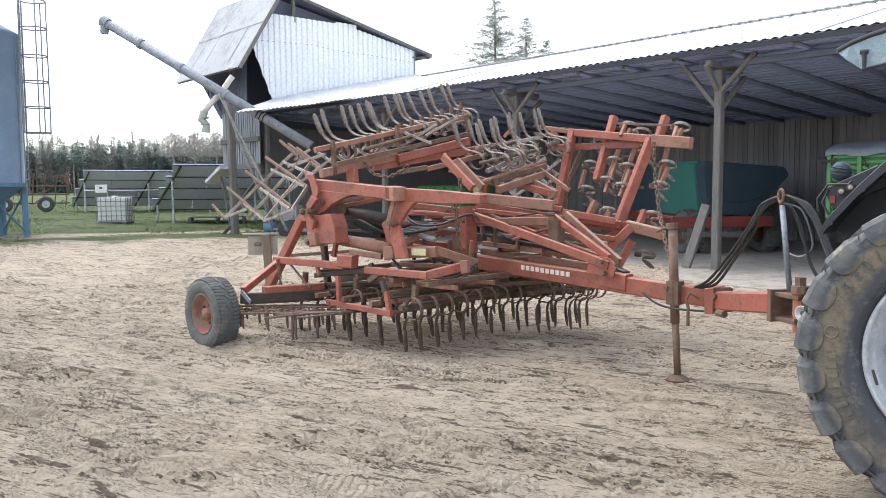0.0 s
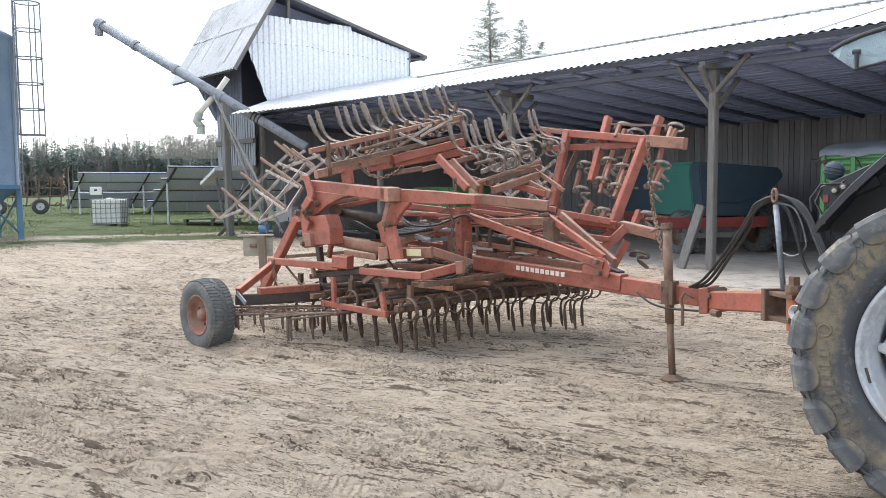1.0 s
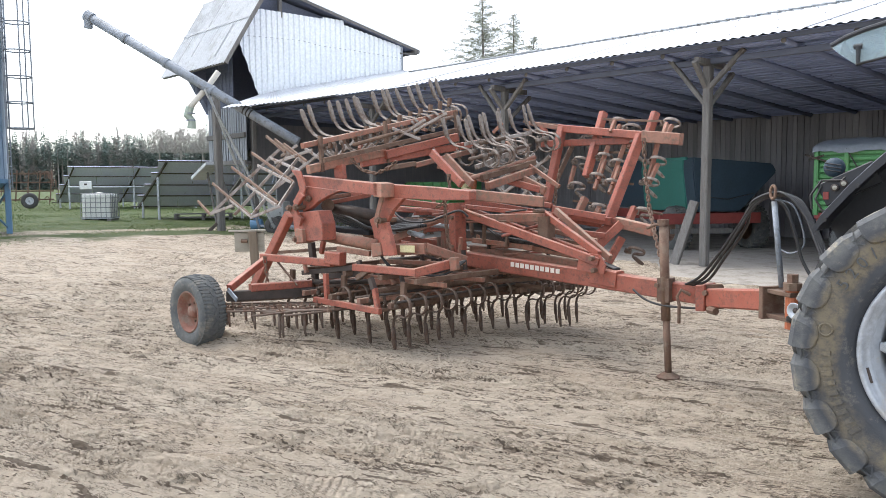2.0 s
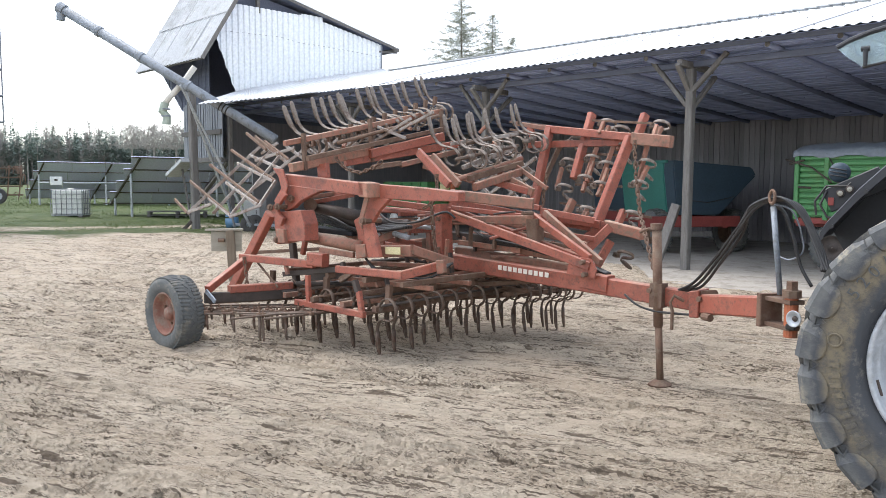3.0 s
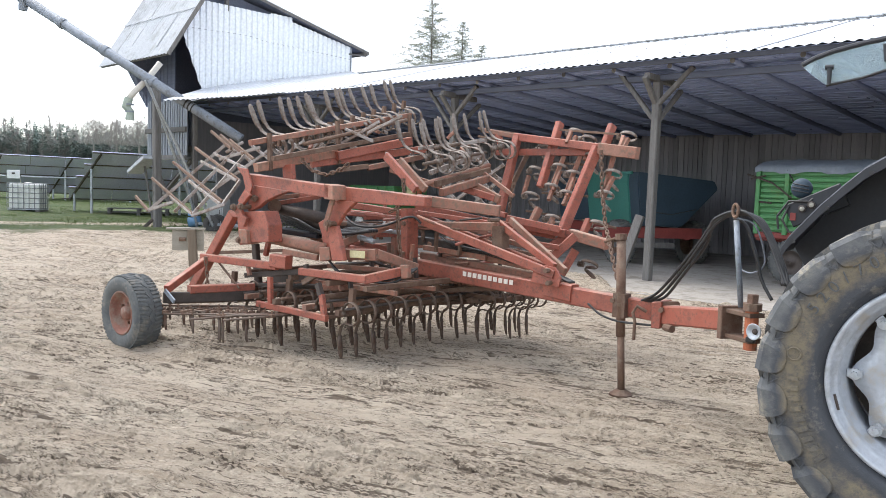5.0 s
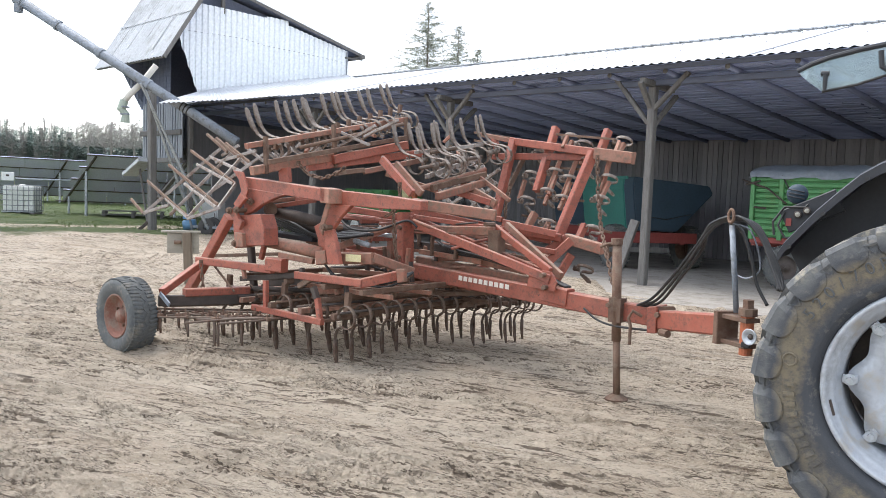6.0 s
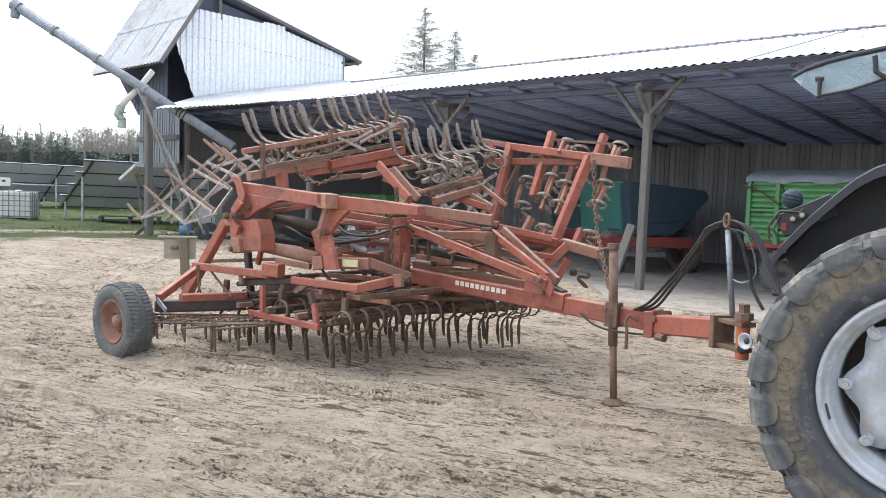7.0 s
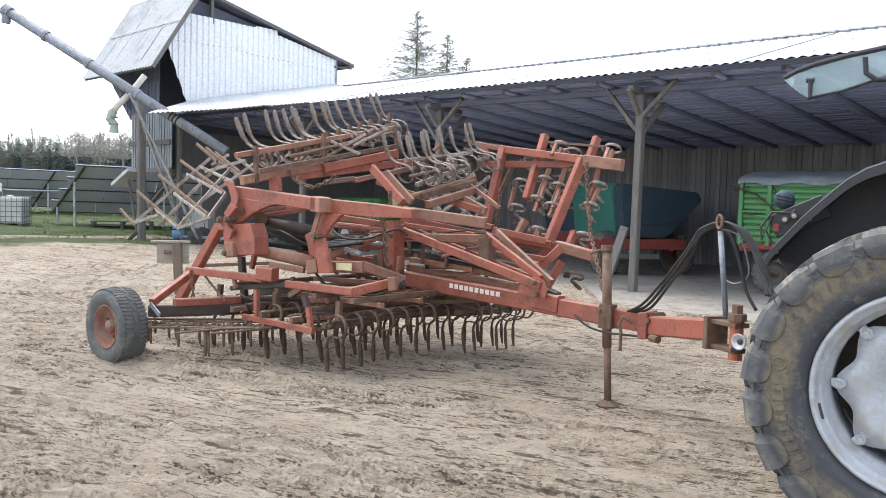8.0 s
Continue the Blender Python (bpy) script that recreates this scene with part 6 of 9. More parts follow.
trailing_tooth(-3.331, -1.793, 0.168)
trailing_tooth(-3.311, -1.769, 0.168)
trailing_tooth(-3.282, -1.523, 0.145)
trailing_tooth(-3.414, -1.460, 0.231)
trailing_tooth(-3.399, -1.271, 0.342)
trailing_tooth(-3.018, -1.424, 0.380)
trailing_tooth(-3.903, -1.875, 0.355)
trailing_tooth(-3.632, -1.720, 0.373)
trailing_tooth(-3.425, -1.584, 0.328)
trailing_tooth(-3.951, -1.933, 0.322)
trailing_tooth(-3.716, -1.931, 0.302)
trailing_tooth(-3.741, -1.738, 0.327)
trailing_tooth(-3.536, -1.716, 0.251)
trailing_tooth(-3.508, -1.572, 0.271)
trailing_tooth(-3.334, -1.585, 0.229)
trailing_tooth(-3.304, -1.440, 0.272)
trailing_tooth(-3.227, -1.349, 0.215)
trailing_tooth(-3.146, -1.253, 0.243)
trailing_tooth(-3.149, -1.144, 0.258)
bar("harrow_bar", (-3.594, 1.750, 1.896), (-3.238, 1.750, 2.136), 0.030, 0.045, PALE_STEEL)
bar("harrow_bar", (-3.546, 1.750, 1.626), (-2.872, 1.750, 2.037), 0.030, 0.045, PALE_STEEL)
bar("harrow_bar", (-3.459, 1.750, 1.485), (-2.635, 1.750, 2.002), 0.030, 0.045, PALE_STEEL)
bar("harrow_bar", (-3.145, 1.750, 1.450), (-2.670, 1.750, 1.835), 0.030, 0.045, PALE_STEEL)
bar("harrow_bar", (-2.872, 1.750, 1.467), (-2.695, 1.750, 1.645), 0.030, 0.045, PALE_STEEL)
bar("harrow_bar", (-3.444, 1.770, 2.115), (-2.666, 1.770, 1.574), 0.030, 0.040, PALE_STEEL)
bar("harrow_bar", (-3.591, 1.770, 1.971), (-2.842, 1.770, 1.453), 0.030, 0.040, PALE_STEEL)
bar("harrow_bar", (-3.161, 1.770, 2.134), (-2.580, 1.770, 1.736), 0.030, 0.040, PALE_STEEL)
bar("harrow_bar", (-3.641, 1.770, 1.762), (-3.255, 1.770, 1.449), 0.030, 0.040, PALE_STEEL)
pipe("wing_pipe", (-2.450, -0.062, 1.696), (-2.430, 1.170, 1.969), 0.028, RED_DUSTY)
pipe("wing_pipe", (-3.300, -0.825, 2.093), (-3.300, 0.707, 2.468), 0.020, RUST)
pipe("wing_pipe", (-2.600, 0.405, 2.116), (-2.600, 1.428, 2.297), 0.020, TINE)
pipe("wing_pipe", (-2.450, 0.053, 1.932), (-2.450, 1.124, 2.115), 0.020, TINE)
pipe("cross_pipe", (-2.643, -1.150, 0.621), (-2.035, 0.900, 0.669), 0.030, RUST)
pipe("cross_pipe", (-3.663, -1.100, 0.629), (-2.668, -0.100, 0.621), 0.025, DARK_STEEL)
pipe("cross_pipe", (-2.617, -1.100, 0.543), (-2.224, 0.900, 0.574), 0.025, RED_DUSTY)
bar("hinge_post", (-3.88, -1.25, 1.362), (-4.608, -1.25, 0.499), 0.100, 0.116, RED)
bar("wheel_arm", (-3.979, -1.95, 0.62), (-4.228, -1.35, 0.853), 0.070, 0.085, RED)
bar("wheel_arm_rail", (-4.29, -1.35, 0.884), (-3.235, -1.2, 0.87), 0.069, 0.086, RED)
bar("bracket_box", (-3.298, -1.2, 0.926), (-3.115, -1.15, 0.916), 0.140, 0.153, RED)
bar("axle_beam", (-3.908, -1.75, 0.611), (-3.743, -1.1, 0.607), 0.120, 0.085, RED)
bar("axle_beam_web", (-3.989, -1.98, 0.537), (-3.715, -1.12, 0.523), 0.070, 0.117, DARK_STEEL)
bar("edge_plate", (-3.926, -2.0, 0.618), (-3.767, -2.0, 0.526), 0.020, 0.050, DULL_GALV)
bar("stay_rod", (-4.057, -1.3, 0.84), (-3.711, -1.3, 0.608), 0.018, 0.023, RUST)
bar("carrier_post", (-3.978, -0.9, 1.028), (-3.91, -0.9, 0.587), 0.070, 0.083, DARK_STEEL)
bar("carrier_post", (-3.874, -0.8, 1.074), (-3.929, -0.8, 0.904), 0.050, 0.062, RED)
bar("lower_rail", (-3.736, -1.2, 0.733), (-2.927, -1.1, 0.841), 0.046, 0.058, DARK_STEEL)
bar("lower_rail", (-3.402, -1.15, 0.726), (-3.016, -1.0, 0.764), 0.067, 0.084, DARK_STEEL)
bar("rail_end", (-2.92, -1.1, 0.908), (-2.874, -1.1, 0.735), 0.045, 0.057, DARK_STEEL)
bar("rail_link", (-3.652, -1.25, 0.894), (-3.603, -1.25, 0.749), 0.040, 0.046, RED_DUSTY)
bar("rail_link", (-3.275, -1.25, 0.762), (-3.26, -1.25, 0.454), 0.050, 0.057, RED)
bar("far_rail", (-5.789, -0.1, 0.766), (-4.854, 0.2, 0.851), 0.039, 0.049, RUST)
bar("cross_rail", (-3.257, -1.1, 1.01), (-2.862, -1.0, 0.974), 0.051, 0.064, RED_DUSTY)
bar("cross_rail", (-4.053, -1.0, 0.568), (-4.029, -0.4, 0.589), 0.040, 0.050, RED)
bar("cross_rail", (-3.89, -0.9, 0.571), (-3.873, -0.2, 0.571), 0.046, 0.057, RED_DUSTY)
bar("tine_carrier", (-3.468, -1.25, 0.475), (-2.44, -1.25, 0.457), 0.055, 0.068, RED)
bar("carrier_post", (-2.516, -1.25, 0.675), (-2.471, -1.25, 0.458), 0.050, 0.060, RED)
bar("carrier_clamp", (-2.574, -1.25, 0.77), (-2.524, -1.25, 0.664), 0.060, 0.060, DARK_STEEL)
bar("carrier_tube", (-2.532, -1.2, 0.648), (-2.338, -0.5, 0.689), 0.035, 0.043, RUST)
bar("carrier_tube", (-2.473, -1.22, 0.46), (-2.312, -0.6, 0.488), 0.029, 0.037, RUST)
bar("lower_beam", (-2.709, -1.1, 0.702), (-2.61, -0.7, 0.715), 0.055, 0.069, RED_DUSTY)
bar("far_chord", (-2.788, 0.35, 1.115), (-1.488, 0.2, 1.08), 0.080, 0.100, DARK_STEEL)
bar("far_chord", (-3.933, 0.3, 0.955), (-2.782, 0.35, 0.972), 0.059, 0.074, RED)
bar("far_chord", (-3.985, -0.2, 1.113), (-3.027, 0.2, 1.004), 0.052, 0.065, RED)
bar("far_chord", (-2.9, 0.7, 1.574), (-1.764, 0.6, 1.432), 0.050, 0.063, RED)
bar("far_chord", (-1.763, 0.6, 1.403), (-1.295, 0.9, 1.305), 0.064, 0.080, RED)
bar("frame_chord", (-2.458, 0.0, 0.608), (-1.625, 0.6, 0.689), 0.043, 0.053, RUST)
bar("frame_chord", (-2.637, -0.2, 0.694), (-1.844, 0.5, 0.751), 0.037, 0.047, RED_DUSTY)
bar("frame_chord", (-3.044, -0.7, 0.864), (-2.359, -0.5, 0.866), 0.041, 0.052, RED_DUSTY)
bar("frame_chord", (-3.439, 0.1, 0.334), (-1.902, 0.8, 0.51), 0.051, 0.064, RUST)
bar("frame_chord", (-4.102, -0.5, 0.441), (-3.444, 0.1, 0.495), 0.047, 0.058, RUST)
bar("stay_rod", (-3.08, -0.5, 1.086), (-2.516, -0.35, 1.314), 0.030, 0.040, RED_DUSTY)
bar("wing_top_beam", (-3.427, -1.4, 2.071), (-3.555, 1.05, 2.565), 0.055, 0.062, RED_DUSTY)
bar("wing_bracket", (-3.387, -1.2, 2.177), (-3.362, -1.2, 1.81), 0.040, 0.055, RUST)
bar("wing_bracket", (-3.385, -0.3, 2.374), (-3.345, -0.3, 1.915), 0.040, 0.055, RUST)
bar("wing_bracket", (-3.428, 0.9, 2.548), (-3.396, 0.9, 2.153), 0.040, 0.055, RUST)
bar("wing_pipe_rail", (-3.202, -1.3, 1.922), (-3.284, 0.75, 2.314), 0.044, 0.055, RUST)
bar("wing_low_beam", (-3.399, -1.35, 1.832), (-3.384, -0.3, 2.03), 0.079, 0.099, RED_DUSTY)
bar("wing_low_beam", (-3.329, -0.35, 1.997), (-3.137, 0.6, 2.217), 0.085, 0.106, RED)
bar("wing_low_beam", (-3.448, -0.6, 1.902), (-3.094, 0.9, 2.15), 0.074, 0.093, RED)
bar("wing_low_beam", (-3.012, -0.6, 1.846), (-2.907, -0.3, 1.893), 0.048, 0.059, RUST)
bar("wing_low_beam", (-2.907, -0.3, 1.875), (-2.742, 0.4, 2.032), 0.049, 0.062, RED_DUSTY)
bar("wing_link", (-2.459, -0.5, 1.992), (-2.053, -0.5, 1.669), 0.050, 0.087, RED)
bar("wing_link", (-2.647, -0.1, 1.966), (-2.278, -0.1, 1.671), 0.050, 0.086, RED_DUSTY)
bar("wing_low_beam", (-3.151, 0.3, 1.878), (-2.571, 0.5, 1.705), 0.051, 0.064, RED_DUSTY)
bar("wing_post", (-3.329, -1.0, 1.874), (-3.308, -1.0, 1.727), 0.060, 0.167, RED)
bar("under_harrow_bar", (-5.343, -0.2, 2.108), (-4.961, -0.1, 1.849), 0.030, 0.040, PALE_STEEL)
bar("under_harrow_bar", (-5.001, -0.2, 2.132), (-4.636, -0.1, 1.905), 0.030, 0.039, PALE_STEEL)
bar("under_harrow_bar", (-4.62, -0.2, 2.101), (-4.324, -0.1, 1.953), 0.030, 0.038, PALE_STEEL)
bar("under_harrow_bar", (-4.311, -0.2, 2.177), (-4.027, -0.1, 2.018), 0.030, 0.037, PALE_STEEL)
bar("under_harrow_bar", (-5.165, -0.2, 1.844), (-4.641, -0.1, 2.154), 0.030, 0.039, PALE_STEEL)
bar("under_harrow_bar", (-4.721, -0.2, 1.847), (-4.032, -0.1, 2.243), 0.030, 0.037, PALE_STEEL)
bar("under_harrow_bar", (-4.204, -0.2, 1.949), (-3.653, -0.1, 2.267), 0.030, 0.036, PALE_STEEL)
bar("under_harrow_bar", (-4.061, -0.2, 2.186), (-3.741, -0.1, 2.099), 0.030, 0.036, PALE_STEEL)
bar("under_harrow_bar", (-5.519, -0.2, 2.053), (-5.307, -0.1, 2.184), 0.030, 0.040, PALE_STEEL)
bar("under_harrow_bar", (-3.728, -0.2, 2.231), (-3.287, -0.1, 2.095), 0.030, 0.035, PALE_STEEL)
bar("under_harrow_bar", (-3.366, -0.2, 2.296), (-3.031, -0.1, 2.164), 0.030, 0.034, PALE_STEEL)
bar("under_harrow_bar", (-3.539, -0.2, 2.091), (-2.954, -0.1, 2.371), 0.030, 0.035, PALE_STEEL)
bar("under_harrow_bar", (-3.019, -0.2, 2.247), (-2.631, -0.1, 2.419), 0.030, 0.033, PALE_STEEL)
bar("front_tine_beam", (-2.482, 0.2, 1.85), (-2.46, 1.1, 2.104), 0.045, 0.056, PALE_STEEL)
bar("front_tine_beam", (-2.4, 0.2, 1.733), (-2.298, 1.0, 1.91), 0.056, 0.070, RUST)
bar("front_tine_beam", (-2.236, 0.1, 1.647), (-2.243, 0.9, 1.814), 0.071, 0.089, RED_DUSTY)
bar("front_tine_beam", (-2.414, 0.6, 1.711), (-1.989, 0.7, 1.602), 0.066, 0.083, RED)
bar("front_tine_beam", (-2.739, 0.3, 2.112), (-2.5, 1.2, 2.252), 0.034, 0.043, PALE_STEEL)
bar("far_wing_rib", (-1.869, 1.75, 2.484), (-1.902, 1.45, 1.739), 0.080, 0.110, RED)
bar("far_wing_rib", (-1.201, 1.75, 2.439), (-1.225, 1.65, 2.212), 0.080, 0.105, RED)
bar("far_wing_rib", (-1.881, 1.4, 1.498), (-1.908, 1.25, 1.264), 0.070, 0.101, RED_DUSTY)
bar("far_wing_rib", (-1.183, 1.3, 1.405), (-1.199, 1.2, 1.245), 0.070, 0.088, RED)
bar("tine_stem", (-1.492, 1.6, 2.113), (-1.592, 1.5, 1.697), 0.040, 0.057, RED_DUSTY)
bar("tine_stem", (-1.708, 1.6, 2.095), (-1.791, 1.5, 1.73), 0.040, 0.058, RED_DUSTY)
bar("tine_stem", (-1.085, 1.6, 2.111), (-1.132, 1.5, 1.708), 0.040, 0.055, RED_DUSTY)
bar("tine_stem", (-1.626, 1.6, 2.364), (-1.618, 1.5, 2.233), 0.040, 0.057, RED_DUSTY)
bar("tine_stem", (-0.982, 1.6, 2.302), (-0.976, 1.5, 2.165), 0.040, 0.054, RED_DUSTY)
bar("tine_stem", (-1.802, 1.6, 1.424), (-1.844, 1.5, 1.262), 0.040, 0.058, RED_DUSTY)
bar("tine_stem", (-1.649, 1.6, 1.335), (-1.636, 1.5, 1.242), 0.040, 0.058, RED_DUSTY)
bar("tine_stem", (-2.167, 1.6, 1.868), (-2.168, 1.5, 1.637), 0.040, 0.060, RED_DUSTY)
bar("far_tie", (-1.899, 1.65, 2.027), (-1.338, 1.6, 1.995), 0.018, 0.029, RUST)
bar("far_tie", (-2.012, 1.65, 1.676), (-1.377, 1.6, 1.654), 0.018, 0.029, RUST)
bar("far_tie", (-1.804, 1.65, 2.397), (-1.036, 1.6, 2.327), 0.018, 0.028, RUST)
bar("far_tie", (-1.503, 1.65, 2.178), (-0.829, 1.6, 2.122), 0.018, 0.028, RUST)
bar("far_tie", (-2.221, 1.65, 1.458), (-1.727, 1.6, 1.414), 0.018, 0.030, RUST)
bar("far_tie", (-1.464, 1.65, 1.388), (-1.018, 1.6, 1.324), 0.018, 0.028, RUST)
bar("far_tie", (-2.971, 1.65, 2.44), (-2.348, 1.6, 2.354), 0.018, 0.031, RUST)
bar("far_tie", (-2.967, 1.65, 2.343), (-2.343, 1.6, 2.249), 0.018, 0.031, RUST)
bar("far_wing_bar", (-2.626, 1.58, 2.144), (-1.366, 1.6, 2.137), 0.070, 0.088, RED)
bar("far_wing_bar", (-2.633, 1.6, 2.36), (-2.587, 1.6, 2.252), 0.050, 0.092, RED)
bar("harrow_bar", (-5.323, -1.374, 1.325), (-4.756, -0.754, 2.099), 0.026, 0.040, PALE_STEEL)
bar("harrow_bar", (-4.769, -1.383, 1.34), (-4.488, -0.804, 2.036), 0.026, 0.039, PALE_STEEL)
bar("harrow_bar", (-4.385, -1.405, 1.333), (-4.255, -0.85, 1.98), 0.026, 0.038, PALE_STEEL)
bar("harrow_bar", (-4.431, -1.236, 1.523), (-4.005, -0.896, 1.926), 0.026, 0.038, PALE_STEEL)
bar("harrow_bar", (-3.987, -1.313, 1.452), (-4.006, -1.089, 1.703), 0.026, 0.037, PALE_STEEL)
bar("harrow_bar", (-4.665, -0.887, 1.934), (-4.083, -0.776, 2.068), 0.026, 0.039, PALE_STEEL)
bar("harrow_bar", (-5.33, -1.365, 1.336), (-4.944, -1.288, 1.444), 0.026, 0.036, PALE_STEEL)
bar("harrow_bar", (-4.379, -1.42, 1.317), (-3.954, -1.313, 1.454), 0.026, 0.033, PALE_STEEL)
bar("harrow_bar", (-5.088, -1.236, 1.5), (-4.407, -1.402, 1.336), 0.026, 0.035, PALE_STEEL)
bar("harrow_bar", (-4.956, -1.089, 1.682), (-4.042, -1.31, 1.454), 0.026, 0.035, PALE_STEEL)
bar("harrow_bar", (-4.994, -0.905, 1.909), (-4.056, -1.089, 1.701), 0.026, 0.035, PALE_STEEL)
bar("harrow_bar", (-4.859, -0.831, 2.002), (-4.042, -0.979, 1.829), 0.026, 0.035, PALE_STEEL)
bar("harrow_tooth_bar", (-5.841, -1.232, 1.479), (-5.338, -1.365, 1.336), 0.026, 0.037, RUST)
bar("harrow_tooth_bar", (-5.775, -1.061, 1.7), (-4.385, -1.405, 1.333), 0.026, 0.036, RUST)
bar("harrow_tooth_bar", (-5.564, -0.911, 1.898), (-4.034, -1.288, 1.479), 0.026, 0.036, RUST)
bar("harrow_tooth_bar", (-5.312, -0.776, 2.073), (-4.016, -1.089, 1.702), 0.026, 0.036, RUST)
bar("harrow_tooth_bar", (-5.222, -0.62, 2.278), (-4.593, -0.786, 2.059), 0.026, 0.037, RUST)
bar("harrow_tooth_bar", (-4.985, -0.657, 2.226), (-4.285, -0.841, 1.991), 0.026, 0.036, RUST)
bar("harrow_tooth_bar", (-4.738, -0.703, 2.164), (-4.036, -0.89, 1.932), 0.026, 0.035, RUST)
bar("harrow_tooth_bar", (-5.069, -0.831, 2.002), (-4.299, -1.015, 1.782), 0.026, 0.036, RUST)
plate("boom", -1.15, 0.13, [(-3.756, 1.779), (-2.492, 1.684), (-2.489, 1.564), (-3.754, 1.664)], RED)
plate("boom_gusset", -1.19, 0.06, [(-3.691, 1.67), (-3.041, 1.617), (-3.246, 1.562), (-3.421, 1.5), (-3.547, 1.428), (-3.686, 1.388)], RED)
plate("boom_end_plate", -1.27, 0.02, [(-3.803, 1.838), (-3.633, 1.822), (-3.547, 1.648), (-3.591, 1.551), (-3.72, 1.473), (-3.787, 1.493), (-3.658, 1.629), (-3.706, 1.748)], RED)
plate("hinge_link", -1.3, 0.04, [(-3.598, 1.601), (-3.533, 1.558), (-3.688, 1.428), (-3.64, 1.356), (-3.574, 1.33), (-3.628, 1.237), (-3.792, 1.395)], RED)
plate("hinge_link", -1.05, 0.03, [(-3.935, 1.597), (-3.866, 1.551), (-4.03, 1.415), (-3.979, 1.339), (-3.91, 1.312), (-3.967, 1.214), (-4.139, 1.38)], RED_DUSTY)
plate("hinge_box", -1.17, 0.18, [(-3.731, 1.386), (-3.373, 1.412), (-3.308, 1.274), (-3.304, 1.105), (-3.567, 1.088), (-3.772, 1.045), (-3.816, 1.318)], RED)
plate("hinge_foot", -1.28, 0.05, [(-3.731, 1.213), (-3.599, 1.209), (-3.578, 1.068), (-3.719, 1.07)], RED_DUSTY)
plate("boom_collar", -1.13, 0.17, [(-2.561, 1.699), (-2.438, 1.685), (-2.434, 1.55), (-2.557, 1.556)], RED_DUSTY)
plate("boom_arm", -1.0, 0.1, [(-2.593, 1.68), (-1.912, 1.648), (-1.46, 1.612), (-1.46, 1.530), (-1.908, 1.525), (-2.589, 1.546)], RED)
plate("knuckle_leg", -1.03, 0.05, [(-2.611, 1.55), (-2.304, 1.539), (-2.445, 1.428), (-2.549, 1.306), (-2.62, 1.302), (-2.674, 1.251), (-2.692, 1.315), (-2.64, 1.447)], RED)
plate("knuckle_leg", -1.05, 0.05, [(-2.645, 1.285), (-2.528, 1.308), (-2.452, 1.104), (-2.418, 0.985), (-2.581, 0.971), (-2.634, 1.162)], RED)
plate("knuckle_strap", -1.12, 0.02, [(-2.568, 1.556), (-2.506, 1.553), (-2.593, 1.332), (-2.606, 1.246), (-2.655, 1.307), (-2.641, 1.362)], RED_DUSTY)
plate("knuckle_strap", -0.92, 0.03, [(-2.945, 1.311), (-2.864, 1.349), (-2.795, 1.231), (-2.749, 1.034), (-2.838, 1.005), (-2.893, 1.203)], RED)
plate("pivot_block", -1.0, 0.14, [(-2.775, 1.085), (-2.631, 1.101), (-2.612, 0.977), (-2.755, 0.949)], RED_DUSTY)
plate("rail_end_plate", -0.8, 0.05, [(-1.935, 0.974), (-1.837, 0.983), (-1.826, 0.864), (-1.916, 0.845)], RED_DUSTY)
plate("flange_plate", -0.12, 0.2, [(0.265, 0.832), (0.352, 0.847), (0.349, 0.625), (0.272, 0.62)], RED)
bar("drawbar_sleeve", (-0.855, 0.0, 0.82), (-0.553, -0.03, 0.797), 0.135, 0.180, RED)
bar("chord_rail", (-2.666, 0.2, 1.425), (-1.479, 0.2, 1.348), 0.042, 0.053, RED)
bar("chord_rail", (-2.445, 0.1, 1.067), (-1.632, 0.1, 1.024), 0.047, 0.059, RED_DUSTY)
bar("chord_rail", (-1.543, 0.3, 1.191), (-1.075, 0.4, 1.097), 0.045, 0.057, RED_DUSTY)
bar("chord_rail", (-1.714, 0.5, 1.086), (-1.364, 0.6, 1.038), 0.047, 0.059, RUST)
bar("chord_rail", (-1.714, 0.9, 1.312), (-1.286, 1.0, 1.262), 0.076, 0.095, RED)
bar("chord_rail", (-1.644, 0.7, 1.172), (-1.225, 0.8, 1.126), 0.048, 0.059, RED)
bar("chord_rail", (-3.337, -0.1, 1.392), (-2.594, -0.1, 1.37), 0.028, 0.034, RED)
bar("chord_rail", (-3.748, 0.1, 1.315), (-3.286, 0.1, 1.21), 0.029, 0.036, RED)
bar("chord_rail", (-3.57, 0.2, 1.257), (-2.933, 0.2, 1.247), 0.035, 0.043, RED_DUSTY)
bar("chord_rail", (-3.876, -0.7, 1.531), (-3.324, -0.7, 1.577), 0.033, 0.041, RED)
bar("chord_rail", (-3.624, -0.9, 1.478), (-3.192, -0.7, 1.563), 0.043, 0.053, RED)
bar("chord_rail", (-3.542, -0.5, 1.117), (-3.292, -0.4, 1.069), 0.039, 0.048, RED_DUSTY)


